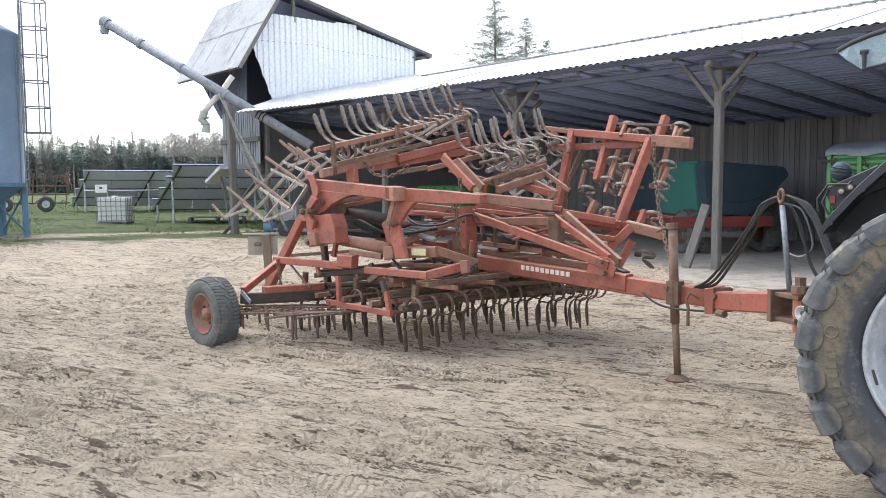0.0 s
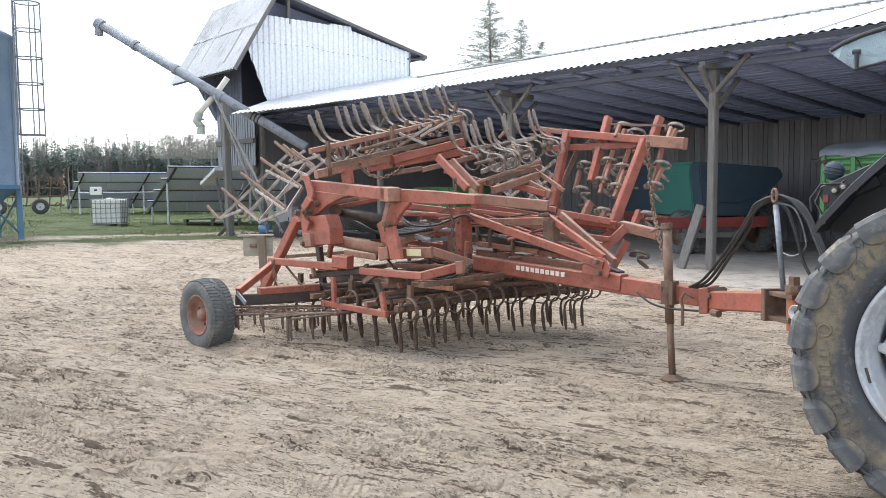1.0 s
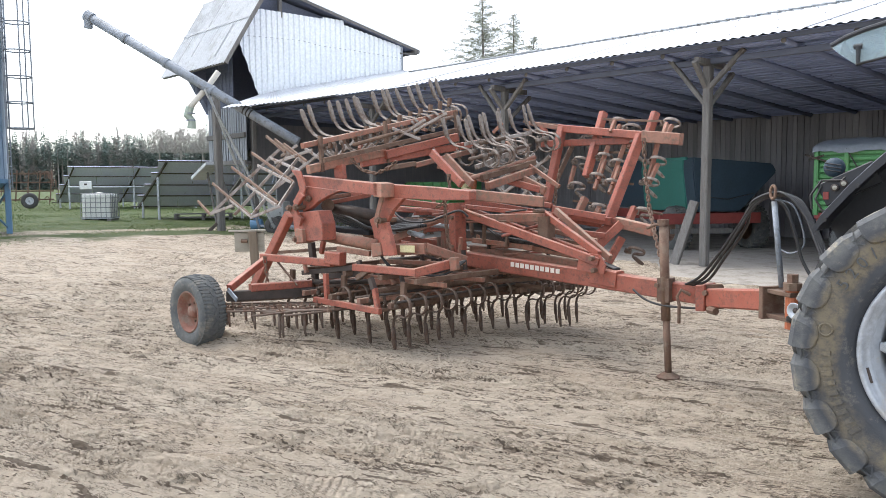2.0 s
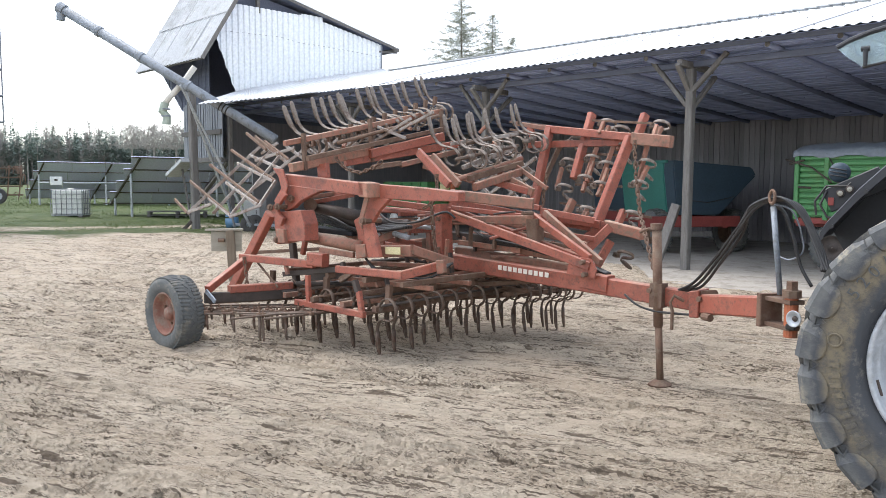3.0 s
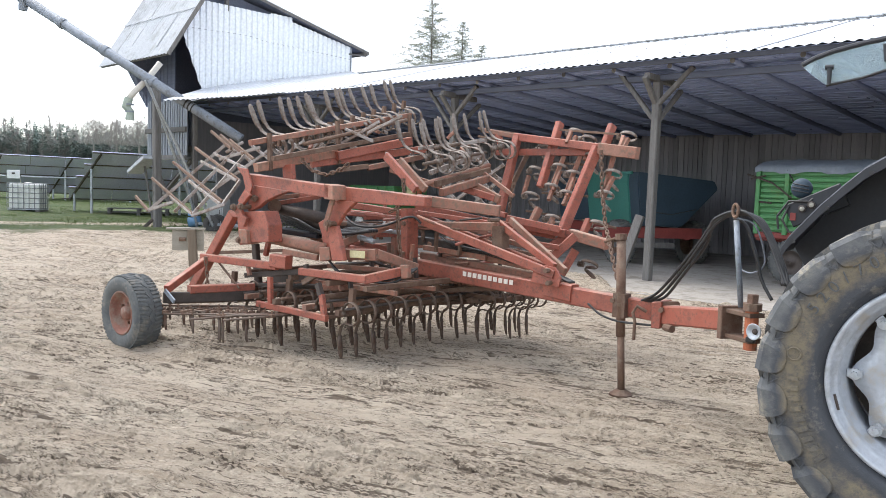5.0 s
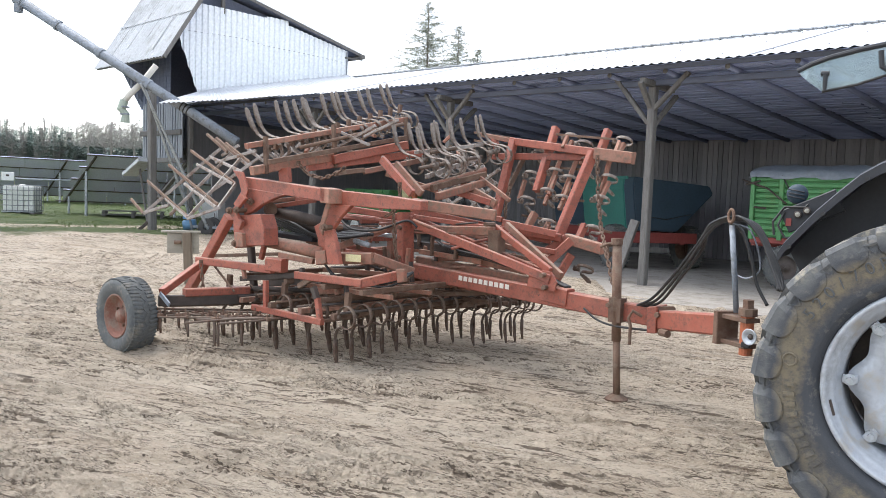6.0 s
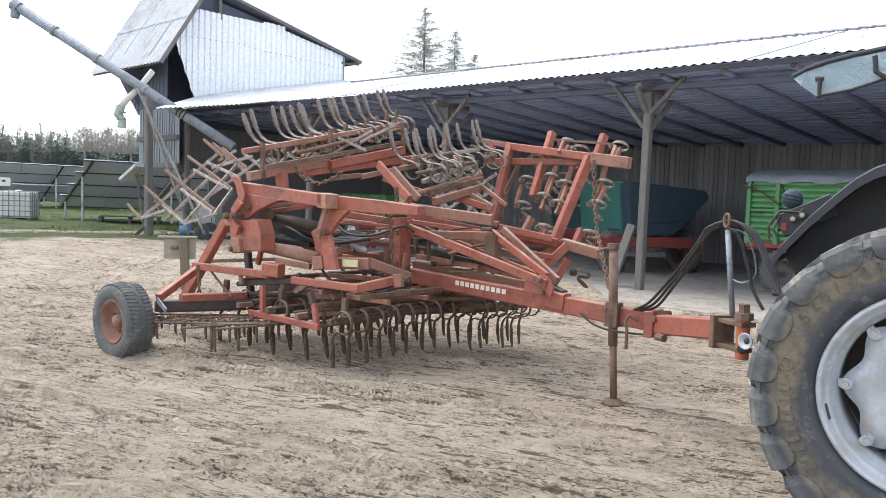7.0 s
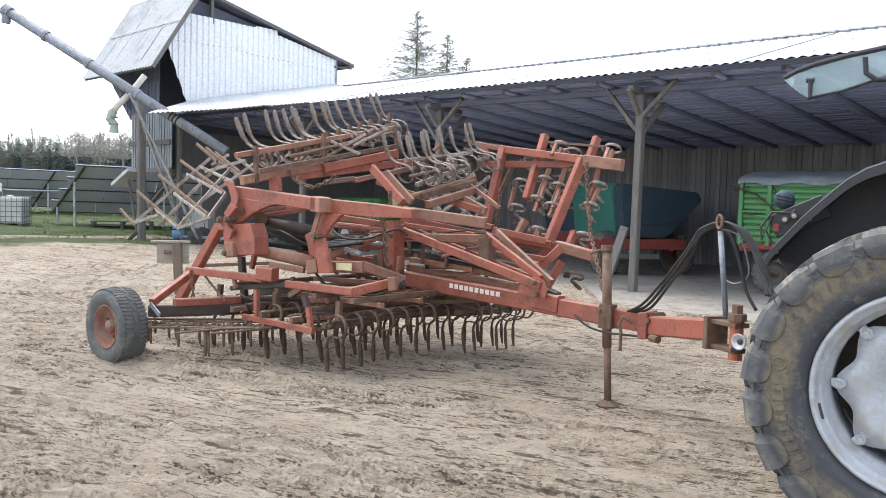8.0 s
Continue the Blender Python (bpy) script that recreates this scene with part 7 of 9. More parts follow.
def tine_mesh(mat):
    """A spring tine: clamp, open coil that bows forward, curved shank and a spear point; x forward, hanging down from the beam."""
    bm = bmesh.new()
    pts = [(-0.135, -0.035), (-0.115, -0.012)]
    for k in range(15):
        a = radians(165 - k * 20)
        pts.append((0.105 * math.cos(a), 0.105 * math.sin(a)))
    pts += [(-0.085, -0.100), (-0.118, -0.128), (-0.140, -0.17), (-0.150, -0.23), (-0.149, -0.29), (-0.145, -0.34)]
    add_tube(bm, [(x, 0, z) for x, z in pts], 0.021, 8, flat=0.36, side=(0, 1, 0))
    blade = [(-0.152, -0.225), (-0.150, -0.30), (-0.142, -0.38), (-0.130, -0.440)]
    add_tube(bm, [(x + 0.010, 0, z) for x, z in blade], 0.031, 6, flat=0.26, side=(0, 1, 0), taper=[0.85, 1, 0.95, 0.5])
    add_box(bm, (-0.125, 0, -0.015), (0.075, 0.055, 0.05))
    add_tube(bm, [(-0.125, 0, -0.05), (-0.125, 0, 0.045)], 0.010, 6)
    me = bpy.data.meshes.new("tine")
    bm.to_mesh(me)
    bm.free()
    me.materials.append(mat)
    for p in me.polygons:
        p.use_smooth = True
    return me


def standing_tine_mesh(mat):
    """A spring tine of the folded wing, standing up from its coil: the shank sweeps back to a broad upright point."""
    bm = bmesh.new()
    pts = [(-0.105, 0.03), (-0.112, -0.03), (-0.085, -0.075), (-0.03, -0.102), (0.03, -0.102), (0.085, -0.075), (0.112, -0.02), (0.105, 0.035), (0.06, 0.078),
           (-0.01, 0.098), (-0.09, 0.105), (-0.155, 0.122), (-0.215, 0.160), (-0.247, 0.21), (-0.266, 0.28), (-0.276, 0.35)]
    add_tube(bm, [(x, 0, z) for x, z in pts], 0.023, 8, flat=0.36, side=(0, 1, 0))
    blade = [(-0.256, 0.205), (-0.270, 0.27), (-0.284, 0.36), (-0.290, 0.42), (-0.292, 0.450)]
    add_tube(bm, [(x - 0.008, 0, z) for x, z in blade], 0.034, 6, flat=0.28, side=(0, 1, 0), taper=[0.7, 0.95, 1, 0.9, 0.4])
    add_box(bm, (-0.105, 0, 0.03), (0.075, 0.06, 0.05))
    add_tube(bm, [(-0.105, 0.02, -0.03), (-0.105, 0.02, 0.09)], 0.009, 6)
    add_tube(bm, [(-0.105, -0.02, -0.03), (-0.105, -0.02, 0.085)], 0.009, 6)
    me = bpy.data.meshes.new("tine")
    bm.to_mesh(me)
    bm.free()
    me.materials.append(mat)
    for p in me.polygons:
        p.use_smooth = True
    return me


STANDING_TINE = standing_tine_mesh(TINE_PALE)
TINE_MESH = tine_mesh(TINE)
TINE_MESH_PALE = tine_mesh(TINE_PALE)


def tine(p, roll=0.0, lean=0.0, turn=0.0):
    # tines above 1 m take the paler steel
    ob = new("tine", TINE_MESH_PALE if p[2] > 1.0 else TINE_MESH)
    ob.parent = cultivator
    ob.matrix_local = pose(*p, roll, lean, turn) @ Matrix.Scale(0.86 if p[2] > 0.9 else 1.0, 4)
    return ob


def tine_row(p0, p1, n, roll, lean=0.0):
    p0, p1 = Vector(p0), Vector(p1)
    for i in range(n):
        q = p0.lerp(p1, i / (n - 1))
        tine(q, roll + random.uniform(-3, 3), lean + random.uniform(-4, 4), random.uniform(-5, 5))


def implement_wheel():
    # hub, rim and treaded tyre, facing the near side
    m = Matrix.Translation((-4.205, -2.19, 0.392))
    bm = bmesh.new()
    add_lathe(bm, [(0.20, 0.10), (0.24, 0.128), (0.31, 0.14), (0.348, 0.12), (0.366, 0.075), (0.371, 0.0), (0.366, -0.075), (0.348, -0.12),
                   (0.31, -0.14), (0.24, -0.128), (0.20, -0.10)], 48, m)
    tyre = part("wheel_tyre", bm, DUSTY_RUBBER, cultivator, "worn muddy ribbed tyre", smooth=True)
    for k in range(56):
        a = 2 * math.pi * k / 56
        for side in (-1, 1):
            bm = bmesh.new()
            b = a + side * 0.035
            r = 0.368
            c0 = m @ Vector((r * math.cos(b), side * 0.03, r * math.sin(b)))
            c1 = m @ Vector(((r - 0.012) * math.cos(b + 0.05), side * 0.118, (r - 0.012) * math.sin(b + 0.05)))
            nrm = Vector((math.cos(b), 0, math.sin(b)))
            add_beam(bm, c0, c1, 0.027, 0.015, up=nrm, bevel=0.3)
            part("tread_block", bm, DUSTY_RUBBER, tyre)
    for k in range(40):
        a = 2 * math.pi * k / 40
        bm = bmesh.new()
        z0, z1 = (0.022, -0.022) if k % 2 else (-0.022, 0.022)
        c0 = m @ Vector((0.372 * math.cos(a), z0, 0.372 * math.sin(a)))
        c1 = m @ Vector((0.372 * math.cos(a + 0.157), z1, 0.372 * math.sin(a + 0.157)))
        add_beam(bm, c0, c1, 0.030, 0.015, up=(math.cos(a), 0, math.sin(a)))
        part("tread_rib", bm, DUSTY_RUBBER, tyre)
    bm = bmesh.new()
    add_lathe(bm, [(0.205, 0.10), (0.215, -0.115), (0.20, -0.12), (0.185, -0.06), (0.16, -0.03), (0.075, -0.03), (0.07, -0.06), (0.055, -0.085), (0.001, -0.09)], 36, m)
    rim = part("wheel_rim", bm, RIM_RUST, cultivator, "rusty orange steel rim", smooth=True)
    for k in range(5):
        a = 2 * math.pi * k / 5
        bm = bmesh.new()
        c = m @ Vector((0.10 * math.cos(a), -0.035, 0.10 * math.sin(a)))
        add_tube(bm, [c, c + Vector((0, -0.025, 0))], 0.012, 6)
        part("wheel_bolt", bm, RUST, rim)
    bm = bmesh.new()
    add_tube(bm, [m @ Vector((0, 0.0, 0)), m @ Vector((0, 0.30, 0.04))], 0.045, 10)
    part("stub_axle", bm, RUST, cultivator)


implement_wheel()

# centre section: five rows of tines on cross beams, below a flat frame
for k, u in enumerate((-2.15, -2.6, -3.05, -3.5, -3.95)):
    bar("tine_beam", (u - 0.125, -1.28, 0.53), (u - 0.125, 1.30, 0.53), 0.06, 0.06, RED_DUSTY if k % 2 else RUST)
    off = (0.0, 0.16, 0.06, 0.22, 0.12)[k]
    tine_row((u, -1.22 + off * 0.5, 0.53), (u, 1.10 + off * 0.5, 0.53), 12 if k == 0 else 11, 0)
bar("tine_beam", (-2.02, 0.35, 0.53), (-2.02, 1.32, 0.53), 0.06, 0.06, RUST)
bar("tine_beam", (-1.84, 0.75, 0.53), (-1.84, 1.32, 0.53), 0.05, 0.05, RUST)
for v in (0.45, 1.2):
    bar("tine_rail", (-2.3, v, 0.575), (-1.78, v, 0.575), 0.05, 0.05, RUST)
tine_row((-1.90, 0.50, 0.53), (-1.90, 1.25, 0.53), 5, 0)
tine_row((-1.72, 0.88, 0.53), (-1.72, 1.22, 0.53), 3, 0)
for u in (-2.05, -2.55, -3.1, -3.75):
    bar("frame_beam", (u, -1.15, 0.765), (u, 1.2, 0.765), 0.055, 0.055, RUST)
for v in (-0.85, -0.3, 0.35, 0.95):
    bar("frame_rail", (-4.1, v, 0.71), (-1.95, v, 0.71), 0.05, 0.05, RED_DUSTY)
for u in (-2.28, -3.18, -4.08):
    for v in (-1.1, -0.5, 0.1, 0.7, 1.15):
        bar("hanger", (u, v, 0.50), (u + 0.02, v, 0.74), 0.05, 0.07, RUST)
for u in (-2.2, -2.5, -2.8, -3.1, -3.4, -3.7, -4.0):
    pipe("tie_rod", (u, -1.25, 0.575 + 0.03 * math.sin(u * 7)), (u + 0.1, 1.2, 0.60), 0.013, random.choice((RUST, TINE, DARK_STEEL)))
# stub bolts, clamps and levers on the frame
for k in range(26):
    u, v = random.uniform(-3.9, -2.1), random.uniform(-1.1, 1.1)
    bar("clamp", (u, v, 0.68), (u + random.uniform(-0.05, 0.05), v, random.uniform(0.76, 0.86)), 0.05, 0.035, random.choice((RUST, DARK_STEEL, RED_DUSTY)))
for k in range(10):
    u, v = random.uniform(-3.8, -2.3), random.uniform(-0.9, 1.0)
    pipe("link_rod", (u, v, random.uniform(0.72, 0.95)), (u + random.uniform(0.3, 0.8), v + random.uniform(-0.2, 0.2), random.uniform(0.72, 0.98)), 0.014, random.choice((RUST, DARK_STEEL)))

# tangle of rods, levers and brackets between the frame and the lifting gear
tangle = random.Random(31)
for k in range(46):
    u, v, w = tangle.uniform(-3.5, -1.7), tangle.uniform(-0.5, 1.1), tangle.uniform(0.82, 1.42)
    if k % 2:
        q = (u + tangle.uniform(0.25, 0.7), v + tangle.uniform(-0.06, 0.06), w + tangle.uniform(-0.10, 0.06))
    else:
        q = (u + tangle.uniform(-0.06, 0.06), v + tangle.uniform(0.25, 0.6), w + tangle.uniform(-0.05, 0.10))
    if k % 3:
        pipe("link_rod", (u, v, w), q, tangle.uniform(0.008, 0.016), tangle.choice((RUST, DARK_STEEL, RED, RED_DUSTY)))
    else:
        bar("lever", (u, v, w), q, 0.04, 0.055, tangle.choice((RED, RED, RED_DUSTY, RUST)))
for k in range(26):
    u, v, w = tangle.uniform(-3.4, -1.8), tangle.uniform(-0.5, 1.0), tangle.uniform(0.80, 1.35)
    bar("bracket", (u, v, w), (u + tangle.uniform(-0.03, 0.03), v, w + tangle.uniform(0.08, 0.2)), 0.05, 0.03, tangle.choice((RUST, RED_DUSTY, DARK_STEEL)))

# near wing, folded over: tines stand up
for k in range(12):
    v = -0.9 + k * 0.17
    bar("clamp", (-3.60, v, 2.34 + 0.30 * v), (-3.60, v + 0.01, 2.44 + 0.30 * v), 0.05, 0.05, RUST)
for k in range(14):
    u = random.uniform(-3.5, -2.4)
    v = random.uniform(-0.7, 1.2)
    w = 1.74 + 0.22 * v + (-2.35 - u) * 0.42
    bar("clamp", (u, v, w), (u + random.uniform(-0.15, 0.15), v + 0.05, w + random.uniform(-0.02, 0.12)), 0.04, 0.04, random.choice((RUST, PALE_STEEL, RED_DUSTY)))


def standing_row(p0, p1, places, roll):
    p0, p1 = Vector(p0), Vector(p1)
    for f in places:
        ob = new("tine", STANDING_TINE)
        ob.parent = cultivator
        ob.matrix_local = pose(*p0.lerp(p1, f), roll + random.uniform(-4, 4), random.uniform(-4, 4), random.uniform(-5, 5))


standing_row((-3.62, -1.30, 1.985), (-3.55, 1.03, 2.545), (0.17, 0.205, 0.31, 0.36, 0.42, 0.47, 0.495, 0.58, 0.655, 0.685, 0.77, 0.835, 0.88, 0.99, 1.035), 16)
standing_row((-2.35, 0.0, 1.89), (-2.30, 1.19, 2.13), (0.24, 0.40, 0.45, 0.65, 1.03, 1.12), 11)
standing_row((-2.75, 0.20, 1.96), (-2.70, 1.45, 2.15), (0.1, 0.30, 0.46, 0.66, 0.84, 1.0), 11)


def jack():
    bm = bmesh.new()
    add_tube(bm, [(-0.065, -0.14, 1.317), (-0.03, -0.14, 0.50)], 0.039, 20)
    j = part("jack_sleeve", bm, RUST, cultivator, "rusty brown parking jack", smooth=True)
    bm = bmesh.new()
    add_tube(bm, [(-0.03, -0.14, 0.55), (0.0, -0.14, 0.04)], 0.030, 16)
    part("jack_leg", bm, RUST, j, smooth=True)
    bm = bmesh.new()
    add_lathe(bm, [(0.001, 0.0), (0.095, 0.0), (0.10, 0.018), (0.075, 0.035), (0.045, 0.055), (0.001, 0.055)], 10, Matrix.Translation((0.0, -0.14, 0.0)) @ Matrix.Rotation(radians(90), 4, 'X'))
    part("jack_foot", bm, RUST, j)
    bm = bmesh.new()
    add_tube(bm, [(-0.068, -0.14, 1.31), (-0.07, -0.14, 1.36)], 0.05, 12)
    part("jack_cap", bm, RUST, j)
    bm = bmesh.new()
    add_tube(bm, [(-0.06, -0.14, 1.33), (-0.15, -0.14, 1.31), (-0.22, -0.14, 1.28)], 0.012, 8)
    part("jack_crank", bm, RUST, j)
    bm = bmesh.new()
    add_box(bm, (-0.045, -0.12, 0.76), (0.11, 0.11, 0.20))
    part("jack_bracket", bm, RUST, cultivator)


jack()


def link_mesh_once():
    bm = bmesh.new()
    pts = []
    for k in range(13):
        a = 2 * math.pi * k / 12
        pts.append((0.011 * math.cos(a), 0, 0.022 * math.sin(a) + (0.008 if math.sin(a) > 0 else -0.008)))
    add_tube(bm, pts, 0.0055, 6)
    me = bpy.data.meshes.new("link")
    bm.to_mesh(me)
    bm.free()
    me.materials.append(RUST)
    return me


LINK = link_mesh_once()


def chain(points):
    """A chain of single links hung along points."""
    bm = bmesh.new()
    add_tube(bm, [points[0], Vector(points[0]) + Vector((0, 0, 0.03))], 0.02, 8)
    hook = part("chain", bm, RUST, cultivator)
    pts = [Vector(p) for p in points]
    k = 0
    step = 0.045
    for a, b in zip(pts, pts[1:]):
        n = max(1, int((b - a).length / step))
        d = (b - a).normalized()
        for i in range(n):
            p = a.lerp(b, (i + 0.5) / n)
            q = d.to_track_quat('Z', 'Y').to_matrix().to_4x4()
            ob = new("link", LINK)
            ob.parent = hook
            ob.matrix_local = Matrix.Translation(p) @ q @ pose(0, 0, 0, 0, 0, 90 * (k % 2) + 20) @ Matrix.Diagonal((1.35, 1.35, 1.3, 1))
            k += 1
    return hook


chain([(-0.857, 0.900, 2.088), (-0.810, 0.86, 1.744), (-0.70, 0.75, 1.411), (-0.470, 0.45, 1.183), (-0.30, 0.28, 0.93)])
chain([(-3.235, -0.900, 1.923), (-3.078, -0.900, 1.821), (-2.868, -0.900, 1.784), (-2.667, -0.900, 1.840), (-2.566, -0.900, 1.895)])
chain([(-2.29, -0.50, 1.50), (-2.259, -0.50, 1.20), (-2.21, -0.50, 0.93)])
chain([(-4.003, -1.500, 0.889), (-3.971, -1.500, 0.717), (-3.960, -1.500, 0.513)])
chain([(-1.96, -0.78, 1.74), (-1.95, -0.78, 1.60), (-2.02, -0.78, 1.50), (-2.12, -0.78, 1.45)])
chain([(-1.891, 0.90, 1.754), (-1.93, 0.90, 1.60), (-1.938, 0.90, 1.44)])


def hose(points, r=0.013, mat=None, name="hose"):
    """A hose through points, smoothed."""
    pts = [Vector(p) for p in points]
    fine = []
    n = len(pts)
    for i in range(n - 1):
        p0, p1, p2, p3 = pts[max(i - 1, 0)], pts[i], pts[i + 1], pts[min(i + 2, n - 1)]
        for k in range(7):
            t = k / 7
            fine.append(0.5 * ((2 * p1) + (p2 - p0) * t + (2 * p0 - 5 * p1 + 4 * p2 - p3) * t * t + (3 * p1 - p0 - 3 * p2 + p3) * t ** 3))
    fine.append(pts[-1])
    bm = bmesh.new()
    add_tube(bm, fine, r, 8)
    return part(name, bm, mat or HOSE, cultivator, smooth=True)


# hydraulic hoses over the ring post to the tractor
for k in range(5):
    d = 0.016 * k
    j = 0.02 * math.sin(k * 2.1)
    low = 0.022 * (k % 3)
    hose([(0.02 + d, -0.05, 0.80), (0.12 + low, -0.1, 0.815), (0.30 + low * 1.5, -0.2, 0.907 - low * 0.6), (0.512 + low * 1.2, -0.33, 1.109 - low * 0.5), (0.729 + low, -0.45 - j, 1.356 - low * 0.3), (0.882 + j, -0.56, 1.535 - d * 0.3),
          (1.03, -0.60 + d * 0.5, 1.595 - d * 0.3), (1.14 + d, -0.62 + d * 0.5, 1.575 - d * 0.4), (1.258 + d, -0.63, 1.45 - d), (1.34 + d, -0.66, 1.29 - d), (1.43 + j, -0.72, 1.12)], 0.0115)
hose([(1.0, -0.52, 1.55), (1.082, -0.50, 1.49), (1.160, -0.50, 1.28), (1.207, -0.50, 1.12), (1.29, -0.52, 0.99)], 0.012)
hose([(1.02, -0.6, 1.55), (1.16, -0.56, 1.50), (1.22, -0.5, 1.25), (1.12, -0.45, 1.16), (1.02, -0.42, 1.18)], 0.006, DULL_GALV, "cable")
# loop below the drawbar
hose([(-0.35, -0.14, 0.74), (-0.221, -0.16, 0.666), (-0.061, -0.17, 0.632), (0.144, -0.17, 0.632), (0.34, -0.2, 0.645)], 0.010)
# bundles along the drawbar and around the lift cylinders
for k in range(4):
    d = 0.022 * k
    hose([(-2.3, 0.25 - d, 1.16 + 0.01 * k), (-1.967, 0.05 + d, 1.128 - d), (-1.611, 0.05 + d, 1.082 - d * 0.5), (-1.275, 0.03 + d, 1.02 - d * 0.3), (-0.894, 0.02 + d, 0.955), (-0.6, -0.02 + d, 0.885)], 0.012)
for k in range(4):
    d = 0.035 * k
    hose([(-3.95, -0.72 + d, 1.40 - d), (-3.547, -0.70 + d, 1.31 - d), (-3.186, -0.72 + d, 1.21 - d * 0.6), (-2.85, -0.70 + d, 1.20 + d * 0.5), (-2.5, -0.66 + d, 1.25)], 0.017)
for k in range(3):
    d = 0.03 * k
    hose([(-2.75, -0.95, 0.95), (-2.6 + d, -0.96, 0.86 - d), (-2.45 + d, -0.9, 0.80), (-2.2 + d, -0.7, 0.84 - d), (-2.0, -0.5, 0.92)], 0.012)
hose([(-2.95, -0.62, 1.42), (-2.7, -0.66, 1.30), (-2.45, -0.55, 1.30), (-2.25, -0.35, 1.40), (-2.15, -0.3, 1.34)], 0.012)
hose([(-1.35, 0.3, 0.80), (-1.15, 0.1, 0.72), (-0.95, 0.0, 0.74), (-0.85, -0.05, 0.80)], 0.012)


def lift_cylinder(p0, p1, r):
    p0, p1 = Vector(p0), Vector(p1)
    bm = bmesh.new()
    add_tube(bm, [p0, p0.lerp(p1, 0.62)], r, 18)
    c = part("lift_cylinder", bm, DARK_STEEL, cultivator, "black hydraulic lift cylinder", smooth=True)
    bm = bmesh.new()
    add_tube(bm, [p0.lerp(p1, 0.60), p1], r * 0.5, 14)
    part("piston_rod", bm, GALV, c, smooth=True)
    bm = bmesh.new()
    add_tube(bm, [p0.lerp(p1, 0.59), p0.lerp(p1, 0.64)], r * 1.15, 18)
    part("gland", bm, DARK_STEEL, c)


lift_cylinder((-3.85, -0.62, 1.36), (-2.55, -0.55, 1.14), 0.055)
lift_cylinder((-3.6, -0.35, 1.28), (-2.4, -0.2, 1.22), 0.05)


def hinge_plates():
    """Rear hinge of the near wing: boom end plates, hinge box, link plates and the knuckle, with pins through them."""
    for u, v, w in ((-3.655, -1.330, 1.440), (-3.765, -1.340, 1.432), (-3.545, -1.250, 1.530), (-2.565, -1.140, 1.325), (-2.499, -1.140, 1.650), (-3.72, -1.300, 1.10)):
        bm = bmesh.new()
        add_tube(bm, [(u, v - 0.03, w), (u, v + 0.22, w)], 0.024, 6)
        pin = part("hinge_pin", bm, RUST, cultivator)
        bm = bmesh.new()
        add_tube(bm, [(u, v - 0.006, w), (u, v + 0.006, w)], 0.036, 14)
        part("washer", bm, RUST, pin)
    # torsion pipe, black ram and its mounting eye
    bm = bmesh.new()
    add_tube(bm, [(-3.673, -1.050, 1.143), (-2.809, -0.950, 1.056)], 0.062, 18)
    part("torsion_pipe", bm, RED_DUSTY, cultivator, "dusty pink torsion pipe", smooth=True)
    bm = bmesh.new()
    add_tube(bm, [(-3.565, -0.980, 1.454), (-3.807, -0.780, 1.444)], 0.07, 16)
    part("ram_eye", bm, RUST, cultivator)
    bm = bmesh.new()
    add_tube(bm, [(-3.644, -0.880, 1.432), (-3.093, -0.700, 1.341)], 0.060, 16)
    part("black_ram", bm, DARK_STEEL, cultivator, "black hydraulic ram", smooth=True)
    bm = bmesh.new()
    add_beam(bm, (-3.882, -0.750, 1.192), (-3.244, -0.600, 1.155), 0.22, 0.05)
    part("guard_plate", bm, FENDER, cultivator)
    # bolts on the drawbar frame
    for u, v, w in ((-2.33, -0.34, 1.33), (-2.33, -0.34, 1.03), (-0.76, -0.17, 0.99), (-2.0, -0.82, 0.92), (-1.52, 0.0, 1.40), (-0.74, -0.16, 0.88), (-0.1, -0.16, 0.80), (0.36, -0.22, 0.78)):
        bm = bmesh.new()
        add_tube(bm, [(u, v - 0.03, w), (u, v + 0.12, w)], 0.022, 6)
        part("bolt", bm, RUST, cultivator)


hinge_plates()


def brace_gusset():
    bm = bmesh.new()
    add_plate(bm, [(-0.95, 0.87), (-0.66, 0.85), (-0.64, 0.93), (-0.70, 1.02), (-0.84, 1.03), (-0.93, 0.97)], 0.02, Matrix.Translation((0, -0.12, 0)))
    part("gusset", bm, RED, cultivator)


brace_gusset()


def sticker_and_lettering():
    bm = bmesh.new()
    add_beam(bm, (-2.43, -0.985, 1.045), (-2.25, -0.965, 1.05), 0.006, 0.068)
    part("paper_label", bm, YELLOW, cultivator, "pale yellow paper label")
    p0, p1 = Vector((-2.552, 0.12, 0.852)), Vector((0.302, -0.08, 0.732))
    d = (p1 - p0).normalized()
    near = Vector((0, 0, 1)).cross(d).normalized()
    if near.y > 0:
        near = -near
    a, b = 0.245, 0.475
    n = 10
    for k in range(n):
        f = a + (b - a) * (k + 0.5) / n
        c = p0.lerp(p1, f) + near * 0.0615 + Vector((0, 0, 0.03))
        bm = bmesh.new()
        w = (b - a) * (p1 - p0).length / n * 0.70
        add_beam(bm, c - d * (w / 2), c + d * (w / 2), 0.004, 0.046)
        part("letter_bar", bm, LETTER, cultivator)


sticker_and_lettering()


